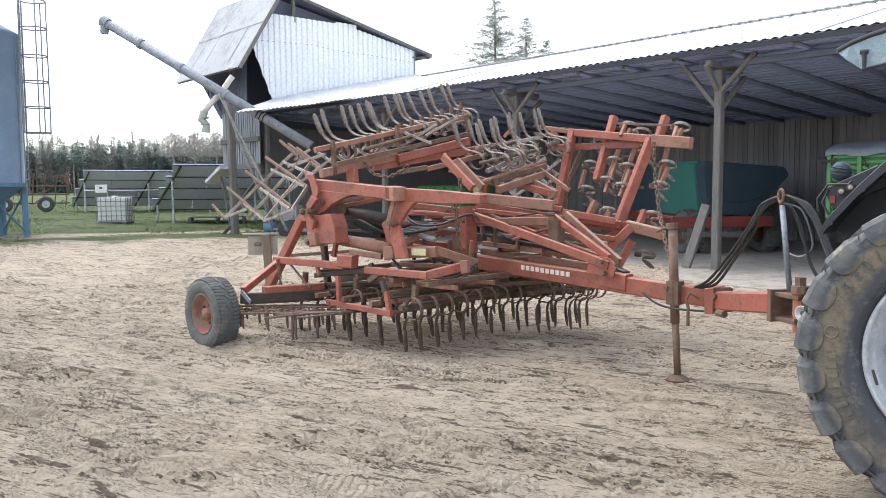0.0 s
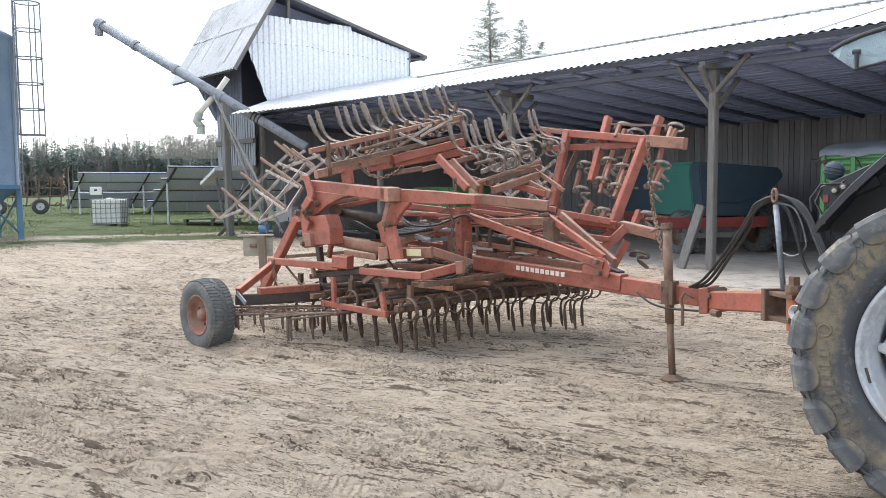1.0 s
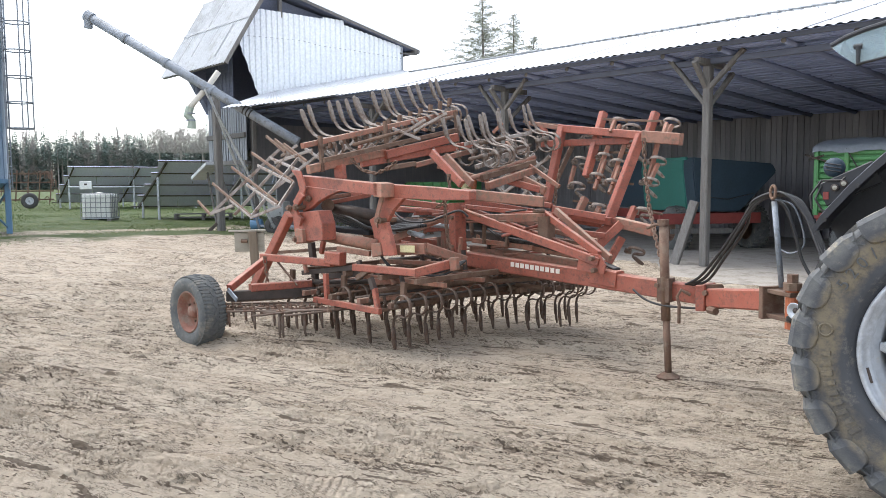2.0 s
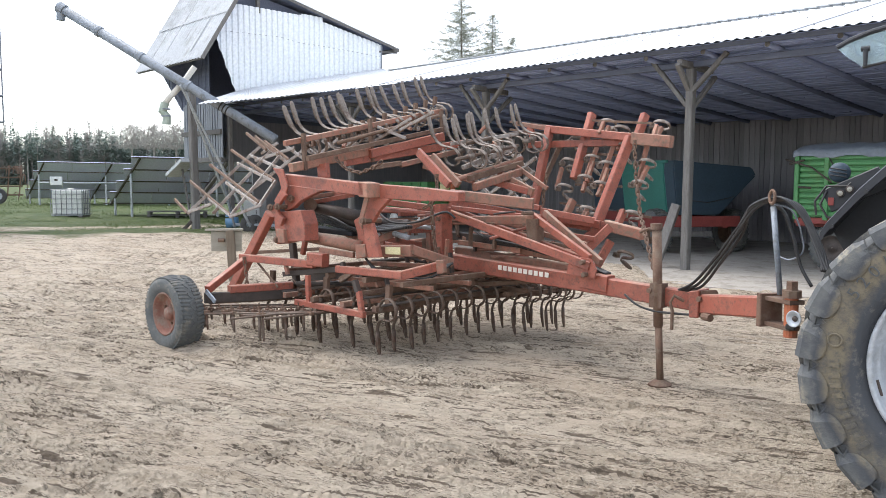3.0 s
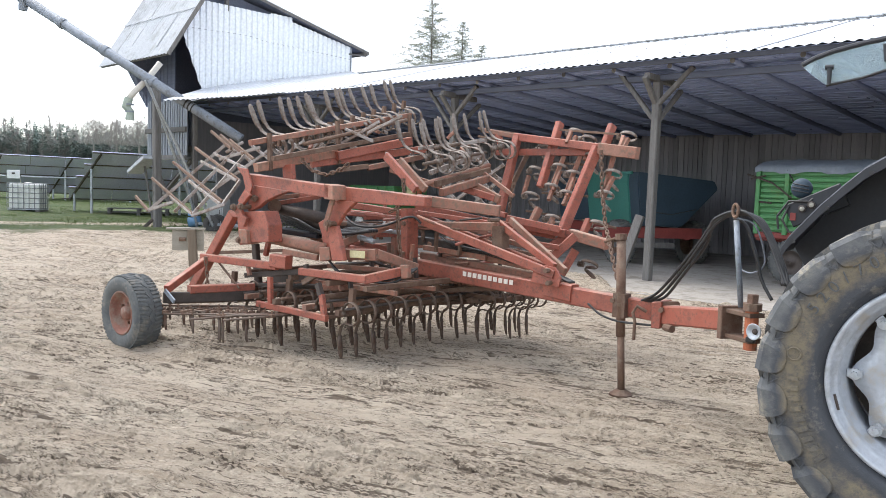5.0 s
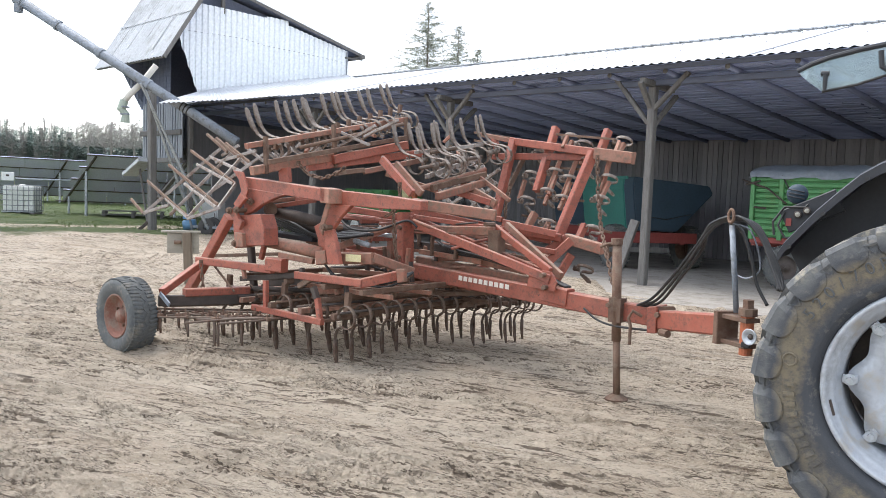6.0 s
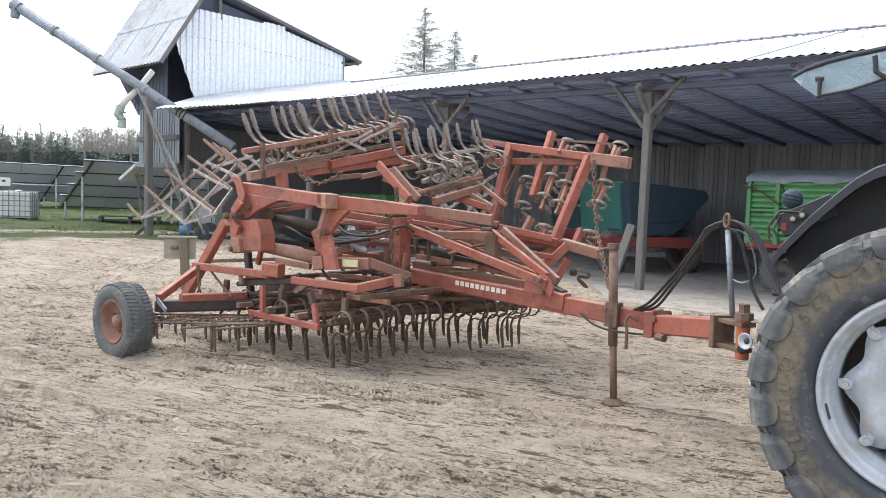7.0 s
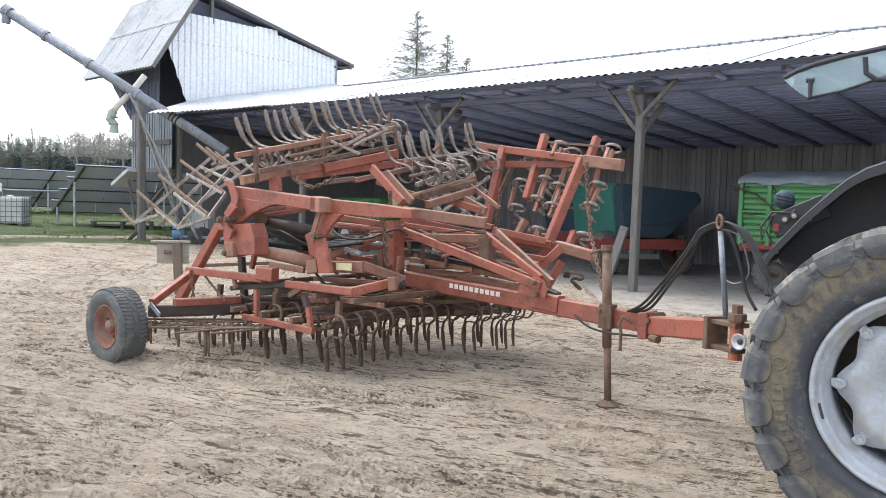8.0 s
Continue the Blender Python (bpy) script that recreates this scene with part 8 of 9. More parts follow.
def hitch():
    bm = bmesh.new()
    add_beam(bm, (1.04, -0.60, 0.70), (1.04, -0.60, 0.93), 0.18, 0.05, up=(0.8, -0.55, 0))
    part("hitch_plate", bm, RUST, cultivator, "rust-brown hitch end plate")
    for z in (0.725, 0.90):
        bm = bmesh.new()
        add_beam(bm, (1.06, -0.61, z), (1.27, -0.74, z), 0.12, 0.03)
        part("clevis_plate", bm, RUST, cultivator)
    bm = bmesh.new()
    add_tube(bm, [(1.227, -0.72, 0.66), (1.227, -0.72, 0.95)], 0.045, 14)
    part("pin_sleeve", bm, ORANGE, cultivator)
    bm = bmesh.new()
    add_tube(bm, [(1.227, -0.72, 0.93), (1.227, -0.72, 0.98)], 0.065, 8)
    add_tube(bm, [(1.227, -0.72, 0.98), (1.227, -0.72, 1.04)], 0.04, 6)
    part("pin_head", bm, RUST, cultivator)
    bm = bmesh.new()
    add_lathe(bm, [(0.001, 0.02), (0.045, 0.018), (0.062, -0.004), (0.066, -0.020), (0.058, -0.020), (0.040, -0.002), (0.022, 0.004)], 28, Matrix.Translation((1.275, -0.79, 0.80)) @ Matrix.Rotation(radians(-18), 4, 'Z') @ Matrix.Scale(0.85, 4))
    lamp = part("coupling_cup", bm, GALV, cultivator, "shiny steel coupling cup", smooth=True)
    bm = bmesh.new()
    add_lathe(bm, [(0.001, -0.012), (0.018, -0.012), (0.024, 0.0), (0.026, 0.012)], 18, Matrix.Translation((1.275, -0.79, 0.80)) @ Matrix.Rotation(radians(-18), 4, 'Z') @ Matrix.Scale(0.85, 4))
    part("cup_core", bm, DARK_STEEL, lamp, smooth=True)
    bm = bmesh.new()
    add_box(bm, (1.245, -0.77, 0.74), (0.06, 0.05, 0.04), bevel=0.01)
    part("cup_holder", bm, HOSE, cultivator)
    # ring post
    bm = bmesh.new()
    add_tube(bm, [(1.115, -0.62, 0.93), (1.047, -0.62, 1.536)], 0.0195, 12)
    post = part("ring_post", bm, DULL_GALV, cultivator, "galvanised hose support post", smooth=True)
    bm = bmesh.new()
    ring = [Vector((1.038 + 0.024 * math.cos(q), -0.62 - 0.016 * math.cos(q), 1.60 + 0.046 * math.sin(q))) for q in np.linspace(0, 2 * math.pi, 17)]
    add_tube(bm, ring, 0.011, 8)
    part("hose_ring", bm, RUST, post)
    # handle hook and small fittings on the tongue
    bm = bmesh.new()
    add_tube(bm, [(0.20, -0.16, 0.74), (0.13, -0.19, 0.78), (0.10, -0.2, 0.72), (0.12, -0.2, 0.66), (0.12, -0.2, 0.50)], 0.014, 8)
    part("safety_hook", bm, RUST, cultivator)
    bm = bmesh.new()
    add_tube(bm, [(0.42, -0.28, 0.655), (0.50, -0.33, 0.655)], 0.03, 8)
    part("bolt", bm, RUST, cultivator)


hitch()

# far wing, standing on edge: tines point away
tine((-1.650, 1.746, 2.361), 62, 0, 0)
tine((-1.461, 1.711, 2.279), 62, 0, 0)
tine((-0.991, 1.725, 2.313), 62, 0, 0)
tine((-2.005, 1.669, 2.177), 62, 0, 0)
tine((-1.736, 1.577, 1.961), 62, 0, 0)
tine((-1.533, 1.546, 1.885), 62, 0, 0)
tine((-1.055, 1.553, 1.901), 62, 0, 0)
tine((-1.772, 1.483, 1.736), 62, 0, 0)
tine((-1.554, 1.453, 1.665), 62, 0, 0)
tine((-1.087, 1.458, 1.676), 62, 0, 0)
tine((-2.011, 1.441, 1.635), 62, 0, 0)
tine((-1.653, 1.340, 1.394), 62, 0, 0)
tine((-1.087, 1.325, 1.360), 62, 0, 0)
tine((-1.073, 1.153, 0.951), 62, 0, 0)
tine((-2.042, 1.563, 1.927), 62, 0, 0)
tine((-1.358, 1.631, 2.087), 62, 0, 0)


# ---------------------------------------------------------------- tractor
# x forward, y to the far side, z up; the origin lies under the middle of the near rear tyre.
TRACTOR = pose(2.875, 4.50, -0.04, 0, 0, -36)
tractor = thing("tractor", TRACTOR, "large tractor with muddy rear tyre and silver wheel on the yard", "tractor")


def tyre_lug(m, a, side, R, W):
    """A rubber lug: a bar from the middle of the tread, ending in a broad rounded tongue that laps over the shoulder."""
    bm = bmesh.new()
    # bar across the tread
    rows = []
    for f in (0.0, 0.3, 0.6, 0.85):
        b = a + 0.34 - 0.34 * f
        y = side * (-0.02 + f * W)
        top, foot = R - 0.006 * f, R - 0.075
        half = (0.028 + 0.045 * f * f) / R
        rows.append([(b - half * 1.2, foot, y), (b - half * 0.8, top, y), (b + half * 0.8, top, y), (b + half * 1.2, foot, y)])
    # tongue: outer edge on the tread, rounded end on the sidewall
    # (one flank stands up sharp, the other slopes away into the gap)
    for r, y, h, skirt in ((R - 0.002, W * 0.90, 0.078, 0.055), (R - 0.004, W + 0.020, 0.082, 0.050), (R - 0.028, W + 0.043, 0.083, 0.036), (R - 0.080, W + 0.049, 0.080, 0.026),
                           (R - 0.115, W + 0.049, 0.068, 0.020), (R - 0.134, W + 0.046, 0.046, 0.015), (R - 0.145, W + 0.042, 0.018, 0.010)):
        half = h / R
        b = a + 0.25 * (R - r)
        drop = r - skirt * 0.5
        rows.append([(b - half - 0.045, drop, side * (y - skirt * 0.75)), (b - half * 0.8, r - 0.008, side * (y - 0.004)), (b + half, r, side * y), (b + half + 0.006, drop, side * (y - skirt * 0.75))])
    vs = [[bm.verts.new(m @ Vector((r * math.cos(b), y, r * math.sin(b)))) for b, r, y in row] for row in rows]
    for r0, r1 in zip(vs, vs[1:]):
        for k in range(3):
            bm.faces.new((r0[k], r0[k + 1], r1[k + 1], r1[k]))
    bm.faces.new(vs[0])
    bm.faces.new(vs[-1][::-1])
    bmesh.ops.recalc_face_normals(bm, faces=bm.faces[:])
    return bm


def shoulder_ribs(m, a, side, R, W):
    """A raised triangle of thin ribs in the gap between two lugs, and the step of the carcass behind it."""
    bm = bmesh.new()

    def at_point(b, r):
        return m @ Vector((r * math.cos(b), side * (W + 0.026), r * math.sin(b)))

    tip, p0, p1 = at_point(a, R - 0.125), at_point(a - 0.045, R - 0.07), at_point(a + 0.045, R - 0.07)
    for c, d in ((tip, p0), (tip, p1), (p0, p1)):
        add_beam(bm, c, d, 0.008, 0.012, up=(0, side, 0))
    return bm


def tyre_material():
    """Dark rubber with dried clay in a ragged ring on the sidewall and dust on the lugs."""
    m = bpy.data.materials.new("clay_smeared_tyre_rubber")
    m.use_nodes = True
    n, l = m.node_tree.nodes, m.node_tree.links
    bsdf = n["Principled BSDF"]
    tc = n.new("ShaderNodeTexCoord")

    def noise_of(scale, detail=8, rough=0.7):
        t = n.new("ShaderNodeTexNoise")
        t.inputs["Scale"].default_value, t.inputs["Detail"].default_value, t.inputs["Roughness"].default_value = scale, detail, rough
        l.new(tc.outputs["Object"], t.inputs["Vector"])
        return t.outputs["Fac"]

    def op(kind, a, b):
        x = n.new("ShaderNodeMath")
        x.operation = kind
        for i, v in enumerate((a, b)):
            if isinstance(v, (int, float)):
                x.inputs[i].default_value = v
            else:
                l.new(v, x.inputs[i])
        return x.outputs[0]

    def ranged(v, a, b, c=0.0, d=1.0):
        r = n.new("ShaderNodeMapRange")
        for key, val in (("From Min", a), ("From Max", b), ("To Min", c), ("To Max", d)):
            r.inputs[key].default_value = val
        l.new(v, r.inputs["Value"])
        return r.outputs[0]

    def mixed(fac, a, b):
        x = n.new("ShaderNodeMix")
        x.data_type = 'RGBA'
        for key, val in (("A", a), ("B", b)):
            if isinstance(val, tuple):
                x.inputs[key].default_value = (*val, 1)
            else:
                l.new(val, x.inputs[key])
        l.new(fac, x.inputs["Factor"])
        return x.outputs["Result"]

    xyz = n.new("ShaderNodeSeparateXYZ")
    l.new(tc.outputs["Object"], xyz.inputs[0])
    zc = op('SUBTRACT', xyz.outputs["Z"], 0.825)
    rad = op('SQRT', op('ADD', op('MULTIPLY', xyz.outputs["X"], xyz.outputs["X"]), op('MULTIPLY', zc, zc)), 0)
    rad = op('ADD', rad, op('MULTIPLY', op('SUBTRACT', noise_of(5), 0.5), 0.16))
    ring = op('MULTIPLY', ranged(rad, 0.585, 0.635), ranged(rad, 0.735, 0.70))
    rubber = mixed(ranged(noise_of(4), 0.35, 0.65), (0.040, 0.045, 0.054), (0.068, 0.072, 0.080))
    rubber = mixed(ranged(noise_of(14), 0.56, 0.66), rubber, (0.13, 0.125, 0.115))
    clay = op('MULTIPLY', ring, ranged(noise_of(3.0, 9), 0.36, 0.56))
    clay = op('MULTIPLY', clay, ranged(noise_of(40, 6), 0.30, 0.55, 0.35, 1.0))
    rubber = mixed(clay, rubber, (0.185, 0.155, 0.105))
    dust = op('MULTIPLY', ranged(rad, 0.735, 0.775), ranged(noise_of(6, 9), 0.38, 0.60, 0.25, 0.95))
    rubber = mixed(dust, rubber, (0.130, 0.134, 0.132))
    rubber = mixed(op('MULTIPLY', ranged(rad, 0.78, 0.83), ranged(noise_of(9, 9), 0.50, 0.60)), rubber, (0.29, 0.26, 0.20))
    l.new(rubber, bsdf.inputs["Base Color"])
    l.new(ranged(noise_of(8), 0.3, 0.7, 0.55, 0.85), bsdf.inputs["Roughness"])
    bp = n.new("ShaderNodeBump")
    bp.inputs["Strength"].default_value, bp.inputs["Distance"].default_value = 0.5, 0.006
    l.new(noise_of(90, 6), bp.inputs["Height"])
    l.new(bp.outputs[0], bsdf.inputs["Normal"])
    return m


TYRE = tyre_material()


def letters(text, radius, start, step, y, m, parent, size, mat):
    """Raised characters round the sidewall."""
    for k, ch in enumerate(text):
        cu = bpy.data.curves.new("mark", 'FONT')
        cu.body = ch
        cu.size = size
        cu.extrude = 0.004
        cu.align_x = 'CENTER'
        tmp = bpy.data.objects.new("mark", cu)
        me = bpy.data.meshes.new_from_object(tmp)
        bpy.data.objects.remove(tmp)
        me.materials.clear()
        me.materials.append(mat)
        a = start - k * step
        ob = new("raised_character", me)
        ob.parent = parent
        ob.matrix_local = m @ Matrix.Rotation(-a, 4, 'Y') @ Matrix.Translation((radius, y, 0)) @ Matrix.Rotation(radians(90), 4, 'Y') @ pose(0, 0, 0, 90, 0, 0)


def rear_wheel():
    R, W = 0.845, 0.235
    m = Matrix.Translation((0, 0, R - 0.02))
    bm = bmesh.new()
    add_lathe(bm, [(0.49, 0.18), (0.52, W - 0.02), (0.58, W + 0.015), (0.66, W + 0.03), (0.735, W + 0.029), (0.792, W + 0.010), (0.814, 0.17), (0.816, 0.0), (0.814, -0.17),
                   (0.792, -W - 0.010), (0.735, -W - 0.029), (0.66, -W - 0.03), (0.58, -W - 0.015), (0.555, -W - 0.018), (0.545, -W - 0.005), (0.52, -W + 0.02), (0.49, -0.18)], 128, m)
    tyre = part("rear_tyre", bm, TYRE, tractor, "muddy rubber tractor tyre", smooth=True)
    n = 21
    for k in range(n):
        a = 2 * math.pi * k / n
        part("lug", tyre_lug(m, a + 0.06, -1, R, W), TYRE, tyre)
        part("lug", tyre_lug(m, a + 0.06 + math.pi / n, 1, R, W), TYRE, tyre)
        part("shoulder_rib", shoulder_ribs(m, a + 0.06 + math.pi / n, -1, R, W), TYRE, tyre)
    letters("520/70R38", 0.640, radians(150), radians(6.2), -W - 0.034, m, tyre, 0.085, TYRE)
    # raised plain bars in place of the tyre's name
    for k in range(9):
        a = radians(183 + k * 4.6)
        bm = bmesh.new()
        c = m @ Vector((0.655 * math.cos(a), -W - 0.032, 0.655 * math.sin(a)))
        tang = Vector((-math.sin(a), 0, math.cos(a)))
        rad = Vector((math.cos(a), 0, math.sin(a)))
        add_beam(bm, c - tang * 0.012, c + tang * 0.012, 0.010, 0.055, up=rad)
        part("raised_bar", bm, TYRE, tyre)
    bm = bmesh.new()
    circ = [m @ (Matrix.Rotation(radians(-172), 4, 'Y') @ Vector((0.66 + 0.032 * math.cos(q), -W - 0.033, 0.032 * math.sin(q)))) for q in np.linspace(0, 2 * math.pi, 17)]
    add_tube(bm, circ, 0.005, 6)
    part("raised_ring", bm, TYRE, tyre)
    # stepped rim barrel
    bm = bmesh.new()
    add_lathe(bm, [(0.47, 0.20), (0.505, 0.22), (0.515, -0.205), (0.512, -0.232), (0.498, -0.240), (0.486, -0.228), (0.478, -0.20), (0.462, -0.185), (0.452, -0.175),
                   (0.446, -0.13), (0.425, -0.115), (0.415, -0.06), (0.41, 0.10), (0.43, 0.20)], 96, m)
    rim = part("rear_rim", bm, SILVER, tractor, "silver painted steel rim", smooth=True)
    # dished centre disc with scalloped edge
    bm = bmesh.new()
    seg = 128
    prof = ((0.0, -0.02), (0.10, -0.02), (0.12, -0.03), (0.17, -0.04), (0.23, -0.085), (0.28, -0.10))
    rings = [[bm.verts.new(m @ Vector((r * math.cos(2 * math.pi * i / seg), y, r * math.sin(2 * math.pi * i / seg)))) for i in range(seg)] for r, y in prof[1:]]
    edge = []
    for i in range(seg):
        q = 2 * math.pi * i / seg
        r = 0.372 + 0.030 * math.cos(8 * q)
        edge.append(bm.verts.new(m @ Vector((r * math.cos(q), -0.095, r * math.sin(q)))))
    rings.append(edge)
    rings.append([bm.verts.new(v.co + Vector((0, 0.02, 0))) for v in edge])
    for r0, r1 in zip(rings, rings[1:]):
        for i in range(seg):
            bm.faces.new((r0[i], r0[(i + 1) % seg], r1[(i + 1) % seg], r1[i]))
    bm.faces.new(rings[0][::-1])
    part("rim_disc", bm, SILVER, rim, smooth=True)
    for k in range(8):
        q = 2 * math.pi * k / 8
        bm = bmesh.new()
        c = Vector((0.385 * math.cos(q), -0.10, 0.385 * math.sin(q)))
        rad, tang = Vector((math.cos(q), 0, math.sin(q))), Vector((-math.sin(q), 0, math.cos(q)))
        add_beam(bm, m @ (c - rad * 0.035), m @ (c + rad * 0.035), 0.046, 0.03, up=(0, -1, 0), bevel=0.25)
        lug = part("rim_lug", bm, SILVER, rim)
        bm = bmesh.new()
        add_tube(bm, [m @ (c + Vector((0, -0.012, 0))), m @ (c + Vector((0, -0.045, 0)))], 0.017, 6)
        part("lug_nut", bm, GALV, lug)
        bm = bmesh.new()
        add_tube(bm, [m @ (c + Vector((0, -0.014, 0))), m @ (c + Vector((0, -0.022, 0)))], 0.030, 14)
        part("washer", bm, GALV, lug)
    for k in range(10):
        q = 2 * math.pi * k / 10
        bm = bmesh.new()
        c = Vector((0.135 * math.cos(q), -0.035, 0.135 * math.sin(q)))
        add_tube(bm, [m @ c, m @ (c + Vector((0, -0.03, 0)))], 0.015, 6)
        part("wheel_nut", bm, GALV, rim)
    bm = bmesh.new()
    add_lathe(bm, [(0.10, 0.0), (0.10, -0.06), (0.085, -0.075), (0.001, -0.075)], 28, m)
    part("hub", bm, SILVER, rim)
    bm = bmesh.new()
    q = radians(197)
    c = Vector((0.472 * math.cos(q), -0.195, 0.472 * math.sin(q)))
    tang = Vector((-math.sin(q), 0, math.cos(q)))
    add_beam(bm, m @ (c - tang * 0.04), m @ (c + tang * 0.04), 0.012, 0.02, up=(0, -1, 0))
    part("dark_tag", bm, DARK_STEEL, rim)
    # axle and inner dark hub
    bm = bmesh.new()
    add_tube(bm, [m @ Vector((0, 0.0, 0)), m @ Vector((0, 2.0, 0))], 0.13, 16)
    part("rear_axle", bm, DARK_STEEL, tractor, smooth=True)
    bm = bmesh.new()
    add_lathe(bm, [(0.41, 0.14), (0.001, 0.14)], 40, m)
    part("brake_housing", bm, DARK_STEEL, tractor)


rear_wheel()


def far_rear_wheel():
    m = Matrix.Translation((0, 2.0, 0.825))
    bm = bmesh.new()
    add_lathe(bm, [(0.49, 0.18), (0.58, 0.25), (0.73, 0.255), (0.80, 0.2), (0.84, 0.0), (0.80, -0.2), (0.73, -0.255), (0.58, -0.25), (0.49, -0.18)], 64, m)
    t = part("rear_tyre", bm, TYRE, tractor, smooth=True)
    for k in range(21):
        part("lug", tyre_lug(m, 2 * math.pi * k / 21, -1, 0.86, 0.235), TYRE, t)
        part("lug", tyre_lug(m, 2 * math.pi * (k + 0.5) / 21, 1, 0.86, 0.235), TYRE, t)
    bm = bmesh.new()
    add_lathe(bm, [(0.50, 0.2), (0.50, -0.2), (0.3, -0.05), (0.01, -0.05)], 40, m)
    part("rear_rim", bm, SILVER, tractor, smooth=True)


far_rear_wheel()


def fender():
    """Curved dark mudguard with a lighter folded lip."""
    arc = [(-0.72, 1.40), (-0.69, 1.455), (-0.62, 1.54), (-0.54, 1.637), (-0.43, 1.75), (-0.33, 1.846), (-0.24, 1.905), (-0.15, 1.94), (0.05, 1.975), (0.35, 1.96), (0.65, 1.85), (0.85, 1.6)]
    bm = bmesh.new()
    rows = []
    for x, z in arc:
        rows.append([bm.verts.new((x, y, z + dz)) for y, dz in ((0.16, -0.055), (0.16, 0.0), (0.20, 0.012), (0.62, 0.0), (0.62, -0.03), (0.20, -0.03))])
    for a, b in zip(rows, rows[1:]):
        for k in range(6):
            bm.faces.new((a[k], b[k], b[(k + 1) % 6], a[(k + 1) % 6]))
    bmesh.ops.recalc_face_normals(bm, faces=bm.faces[:])
    f = part("fender", bm, FENDER, tractor, "dark grey curved rear mudguard", smooth=False)
    bm = bmesh.new()
    add_plate(bm, [(-0.72, 1.40), (-0.54, 1.63), (-0.33, 1.84), (-0.15, 1.93), (0.35, 1.95), (0.85, 1.6), (0.7, 1.0), (-0.5, 1.0)], 0.03, Matrix.Translation((0, 0.62, 0)))
    part("inner_panel", bm, FENDER, f)
    for x, z in ((-0.50, 1.65), (-0.30, 1.845), (-0.66, 1.46)):
        bm = bmesh.new()
        add_tube(bm, [(x, 0.165, z - 0.02), (x, 0.14, z - 0.02)], 0.012, 8)
        part("fender_bolt", bm, HOSE, f)
    # lamp bracket behind the mudguard
    bm = bmesh.new()
    add_beam(bm, (-0.74, 0.50, 1.60), (-0.45, 0.50, 1.74), 0.05, 0.14)
    br = part("lamp_bracket", bm, FENDER, tractor)
    for x, z in ((-0.666, 1.648), (-0.617, 1.672)):
        bm = bmesh.new()
        add_lathe(bm, [(0.020, 0.02), (0.022, -0.015), (0.015, -0.018)], 16, Matrix.Translation((x, 0.465, z)))
        part("lamp_rim", bm, DARK_STEEL, br)
        bm = bmesh.new()
        add_lathe(bm, [(0.018, 0.0), (0.014, -0.016), (0.001, -0.02)], 16, Matrix.Translation((x, 0.465, z)))
        part("lamp_lens", bm, LAMP, br)
    bm = bmesh.new()
    add_box(bm, (-0.715, 0.48, 1.60), (0.03, 0.03, 0.045))
    part("tail_lamp", bm, CHASSIS, br, "dark red tail lamp")
    # round work lamp housing with ribs
    bm = bmesh.new()
    c = Matrix.Translation((-0.685, 0.55, 1.768))
    add_lathe(bm, [(0.001, 0.055), (0.04, 0.045), (0.057, 0.02), (0.060, -0.02), (0.053, -0.045), (0.034, -0.056), (0.001, -0.062)], 24, c)
    wl_ = part("work_lamp", bm, NAVY, tractor, "round dark work lamp housing", smooth=True)
    for k in (-1, 0, 1):
        bm = bmesh.new()
        add_tube(bm, [c @ Vector((-0.045, -0.058, 0.02 * k + 0.008)), c @ Vector((0, -0.066, 0.02 * k)), c @ Vector((0.045, -0.058, 0.02 * k - 0.008))], 0.004, 6)
        part("rib", bm, FENDER, wl_)
    bm = bmesh.new()
    add_tube(bm, [(-0.685, 0.55, 1.70), (-0.64, 0.54, 1.68), (-0.60, 0.53, 1.69)], 0.012, 8)
    part("lamp_arm", bm, GALV, wl_)
    for pts in (((-0.60, 0.5, 1.73), (-0.63, 0.46, 1.69), (-0.74, 0.46, 1.69), (-0.80, 0.46, 1.60), (-0.79, 0.46, 1.52)), ((-0.74, 0.47, 1.66), (-0.77, 0.45, 1.58), (-0.73, 0.45, 1.51), (-0.67, 0.45, 1.50))):
        bm = bmesh.new()
        add_tube(bm, pts, 0.007, 6)
        part("lamp_cable", bm, HOSE, wl_)


BEFORE = set(tractor.children)
fender()


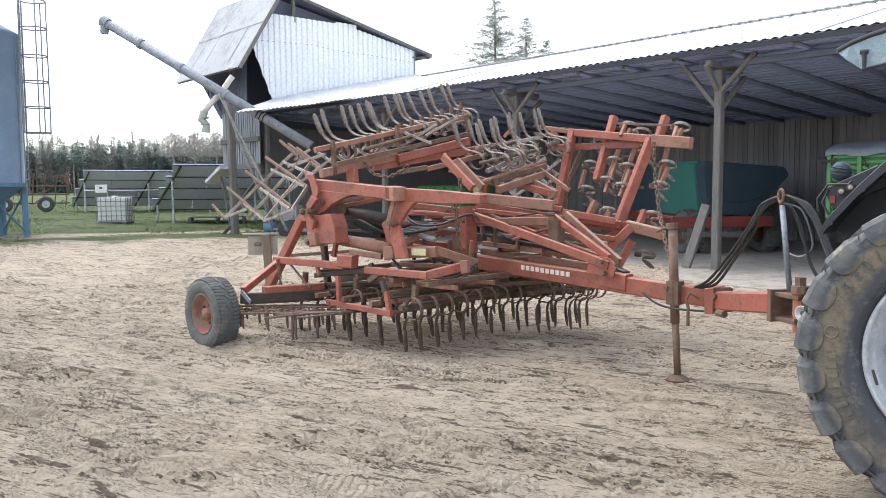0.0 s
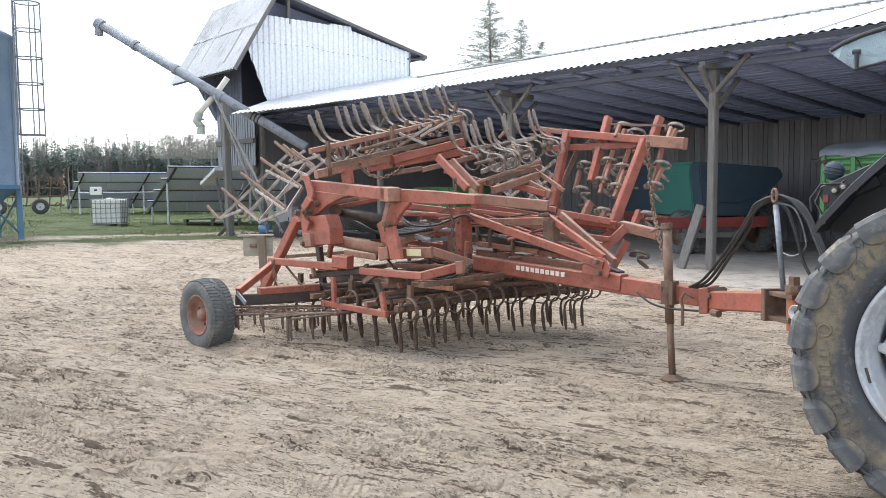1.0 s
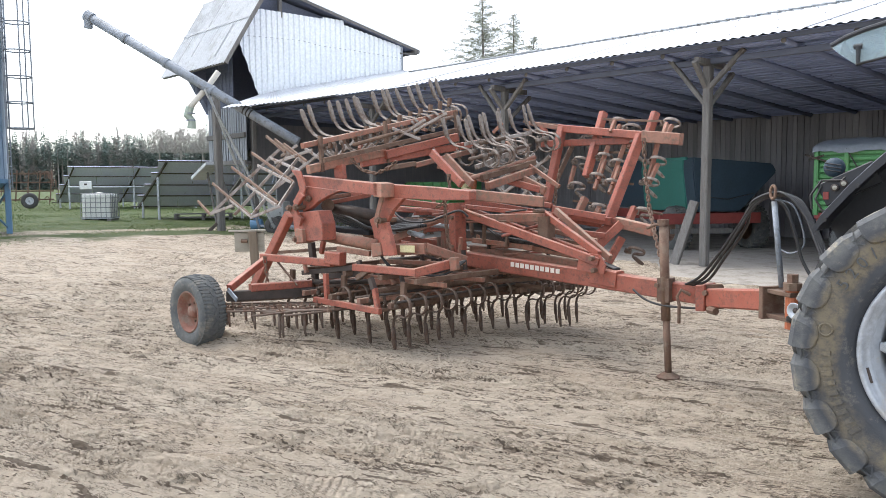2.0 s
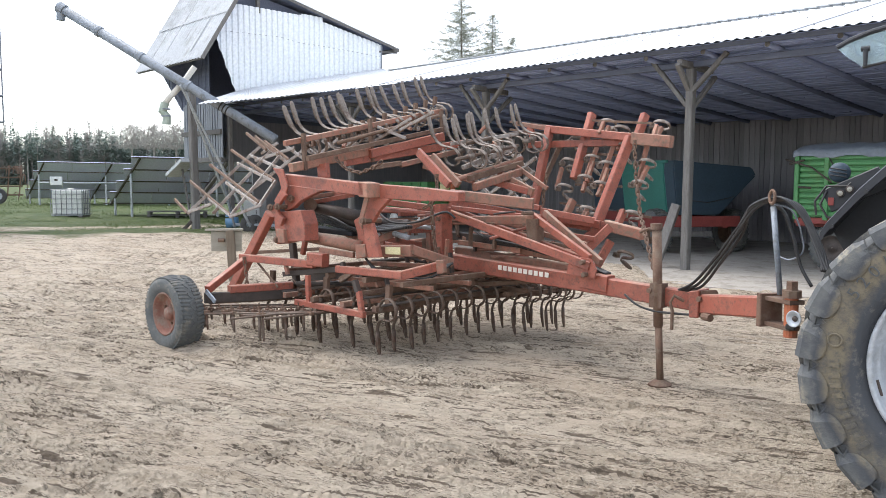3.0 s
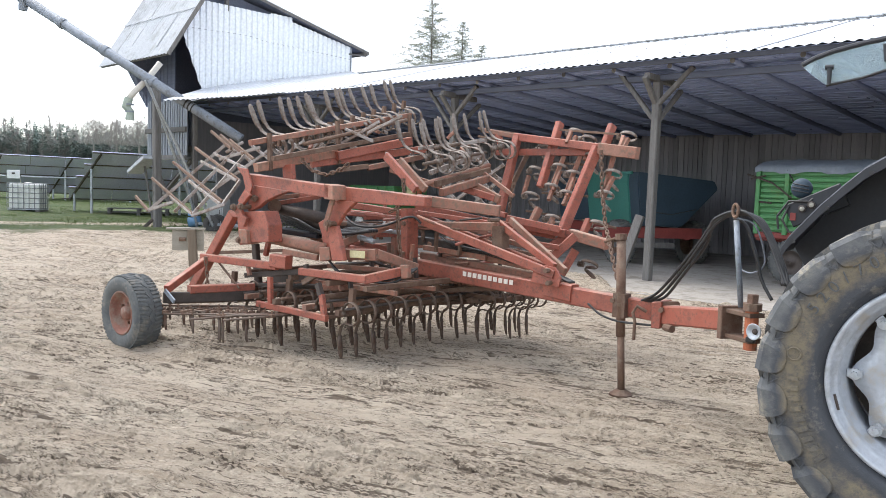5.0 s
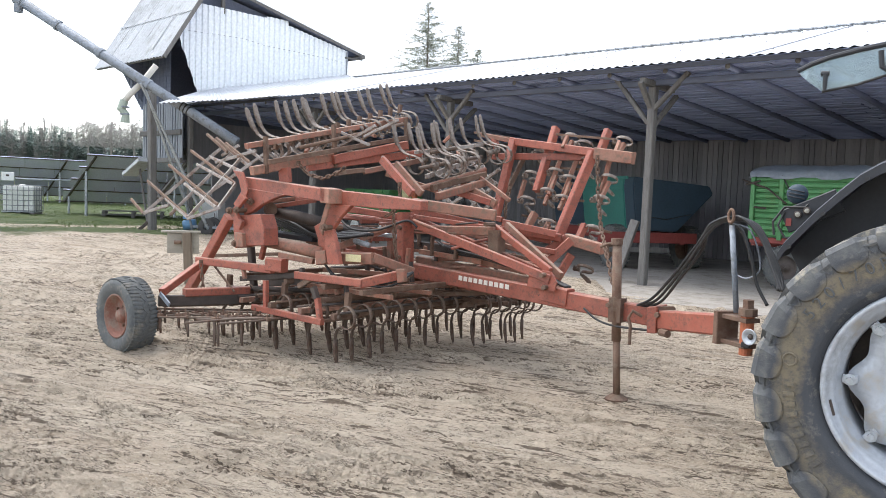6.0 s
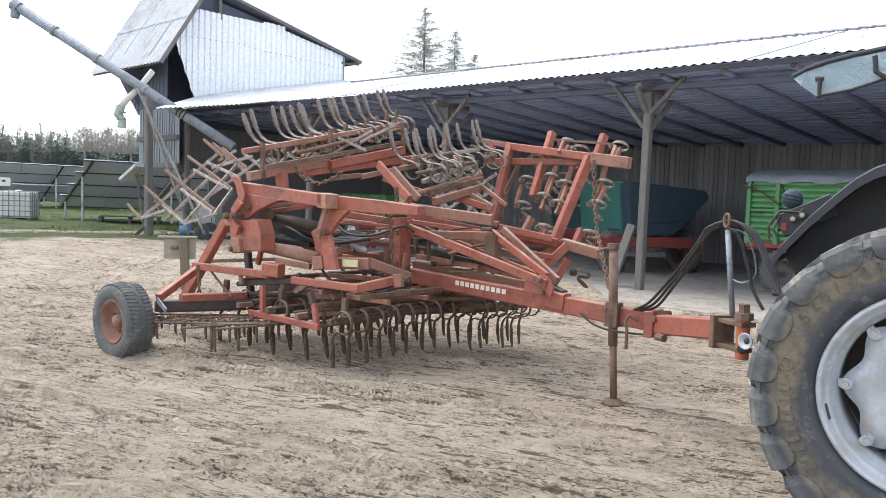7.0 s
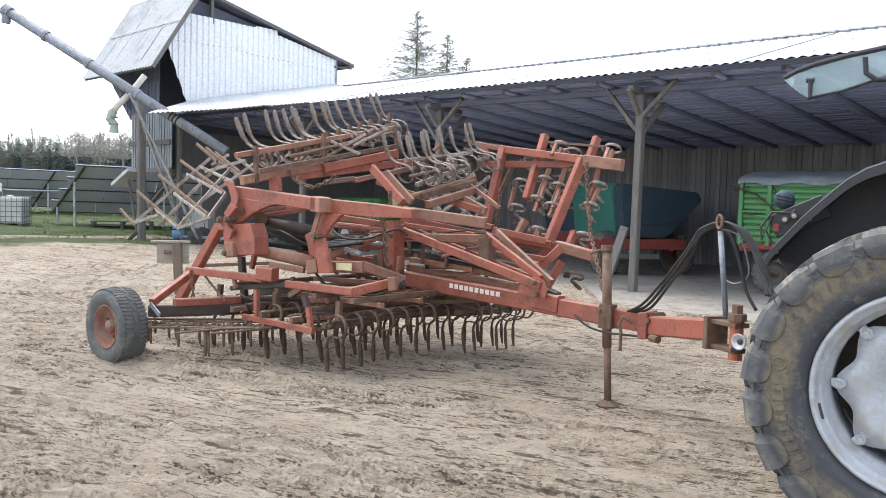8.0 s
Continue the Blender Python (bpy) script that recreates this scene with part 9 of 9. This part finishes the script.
def cab():
    # raised rear window: a curved glass sheet in a dark frame, hinged at the cab roof
    pl = [(-0.775, 2.535), (-0.70, 2.575), (-0.60, 2.61), (-0.45, 2.645), (-0.20, 2.69), (0.05, 2.72)]
    lo = [(-0.775, 2.53), (-0.72, 2.475), (-0.63, 2.405), (-0.45, 2.44), (-0.20, 2.52), (0.05, 2.58)]
    bm = bmesh.new()
    a = [bm.verts.new((x, 0.62, z)) for x, z in pl]
    b = [bm.verts.new((x, 0.58, z)) for x, z in lo]
    for k in range(len(pl) - 1):
        bm.faces.new((a[k], a[k + 1], b[k + 1], b[k]))
    bmesh.ops.solidify(bm, geom=bm.faces[:], thickness=0.006)
    w = part("rear_window", bm, GLASS, tractor, "open tinted rear window")
    bm = bmesh.new()
    add_tube(bm, [(x, 0.62, z) for x, z in pl], 0.016, 8)
    part("window_frame", bm, FENDER, w)
    bm = bmesh.new()
    add_tube(bm, [(x, 0.58, z) for x, z in lo[2:]], 0.008, 8)
    part("window_seal", bm, HOSE, w)
    bm = bmesh.new()
    add_tube(bm, [(-0.614, 0.55, 2.50), (-0.614, 0.55, 2.41)], 0.014, 10, taper=[1.0, 0.8])
    part("window_latch", bm, FENDER, w)
    bm = bmesh.new()
    add_tube(bm, [(-0.64, 0.56, 2.506), (-0.594, 0.56, 2.508)], 0.016, 10)
    part("latch_knob", bm, FENDER, w)
    bm = bmesh.new()
    add_tube(bm, [(-0.335, 0.54, 2.62), (-0.325, 0.54, 2.53), (-0.27, 0.54, 2.49), (-0.17, 0.54, 2.49), (-0.06, 0.54, 2.50)], 0.015, 10)
    part("grab_handle", bm, FENDER, w)
    bm = bmesh.new()
    add_tube(bm, [(-0.16, 0.5, 2.49), (-0.16, 0.5, 2.43), (-0.10, 0.5, 2.40), (0.05, 0.5, 2.41)], 0.012, 10)
    part("grab_handle", bm, FENDER, w)
    for child in set(tractor.children) - BEFORE:
        child.location.x = -0.09 if child.name.split('.')[0] != 'rear_window' else -0.055
        child.location.z = 0.03 if child.name.startswith('fender') else -0.03 if child.name.startswith('rear_window') else 0.0
    # cab roof, pillars and body, ahead of the rear wheels
    bm = bmesh.new()
    add_box(bm, (0.95, 1.0, 2.78), (1.75, 1.5, 0.22), bevel=0.08)
    part("cab_roof", bm, SILVER, tractor, "pale cab roof")
    for x, y in ((0.15, 0.3), (0.15, 1.7), (1.7, 0.35), (1.7, 1.65)):
        bm = bmesh.new()
        add_beam(bm, (x, y, 1.0), (x + 0.05, y, 2.7), 0.08, 0.08)
        part("cab_pillar", bm, FENDER, tractor)
    bm = bmesh.new()
    add_box(bm, (0.95, 1.0, 1.15), (1.5, 1.3, 0.7), bevel=0.05)
    part("cab_base", bm, FENDER, tractor)
    bm = bmesh.new()
    add_box(bm, (2.6, 1.0, 1.25), (1.9, 0.85, 0.8), bevel=0.12)
    part("bonnet", bm, SILVER, tractor)
    bm = bmesh.new()
    add_box(bm, (1.2, 1.0, 0.75), (3.6, 0.5, 0.5), bevel=0.05)
    part("chassis", bm, DARK_STEEL, tractor)
    for y in (0.1, 1.9):
        wheel_into(tractor, (2.7, y, 0.62), 0.62, 0.40, SILVER)
    # drawbar and linkage behind the axle
    bm = bmesh.new()
    add_beam(bm, (0.2, 1.0, 0.76), (-0.98, 1.0, 0.78), 0.14, 0.05)
    part("hitch_frame", bm, DARK_STEEL, tractor)
    for y in (0.62, 1.38):
        bm = bmesh.new()
        add_beam(bm, (0.1, y, 0.6), (-0.75, y, 0.62), 0.05, 0.09)
        part("lift_arm", bm, DARK_STEEL, tractor)
    bm = bmesh.new()
    add_beam(bm, (0.0, 0.75, 1.05), (-0.62, 0.72, 1.38), 0.06, 0.06)
    part("stabiliser", bm, GALV, tractor)


cab()
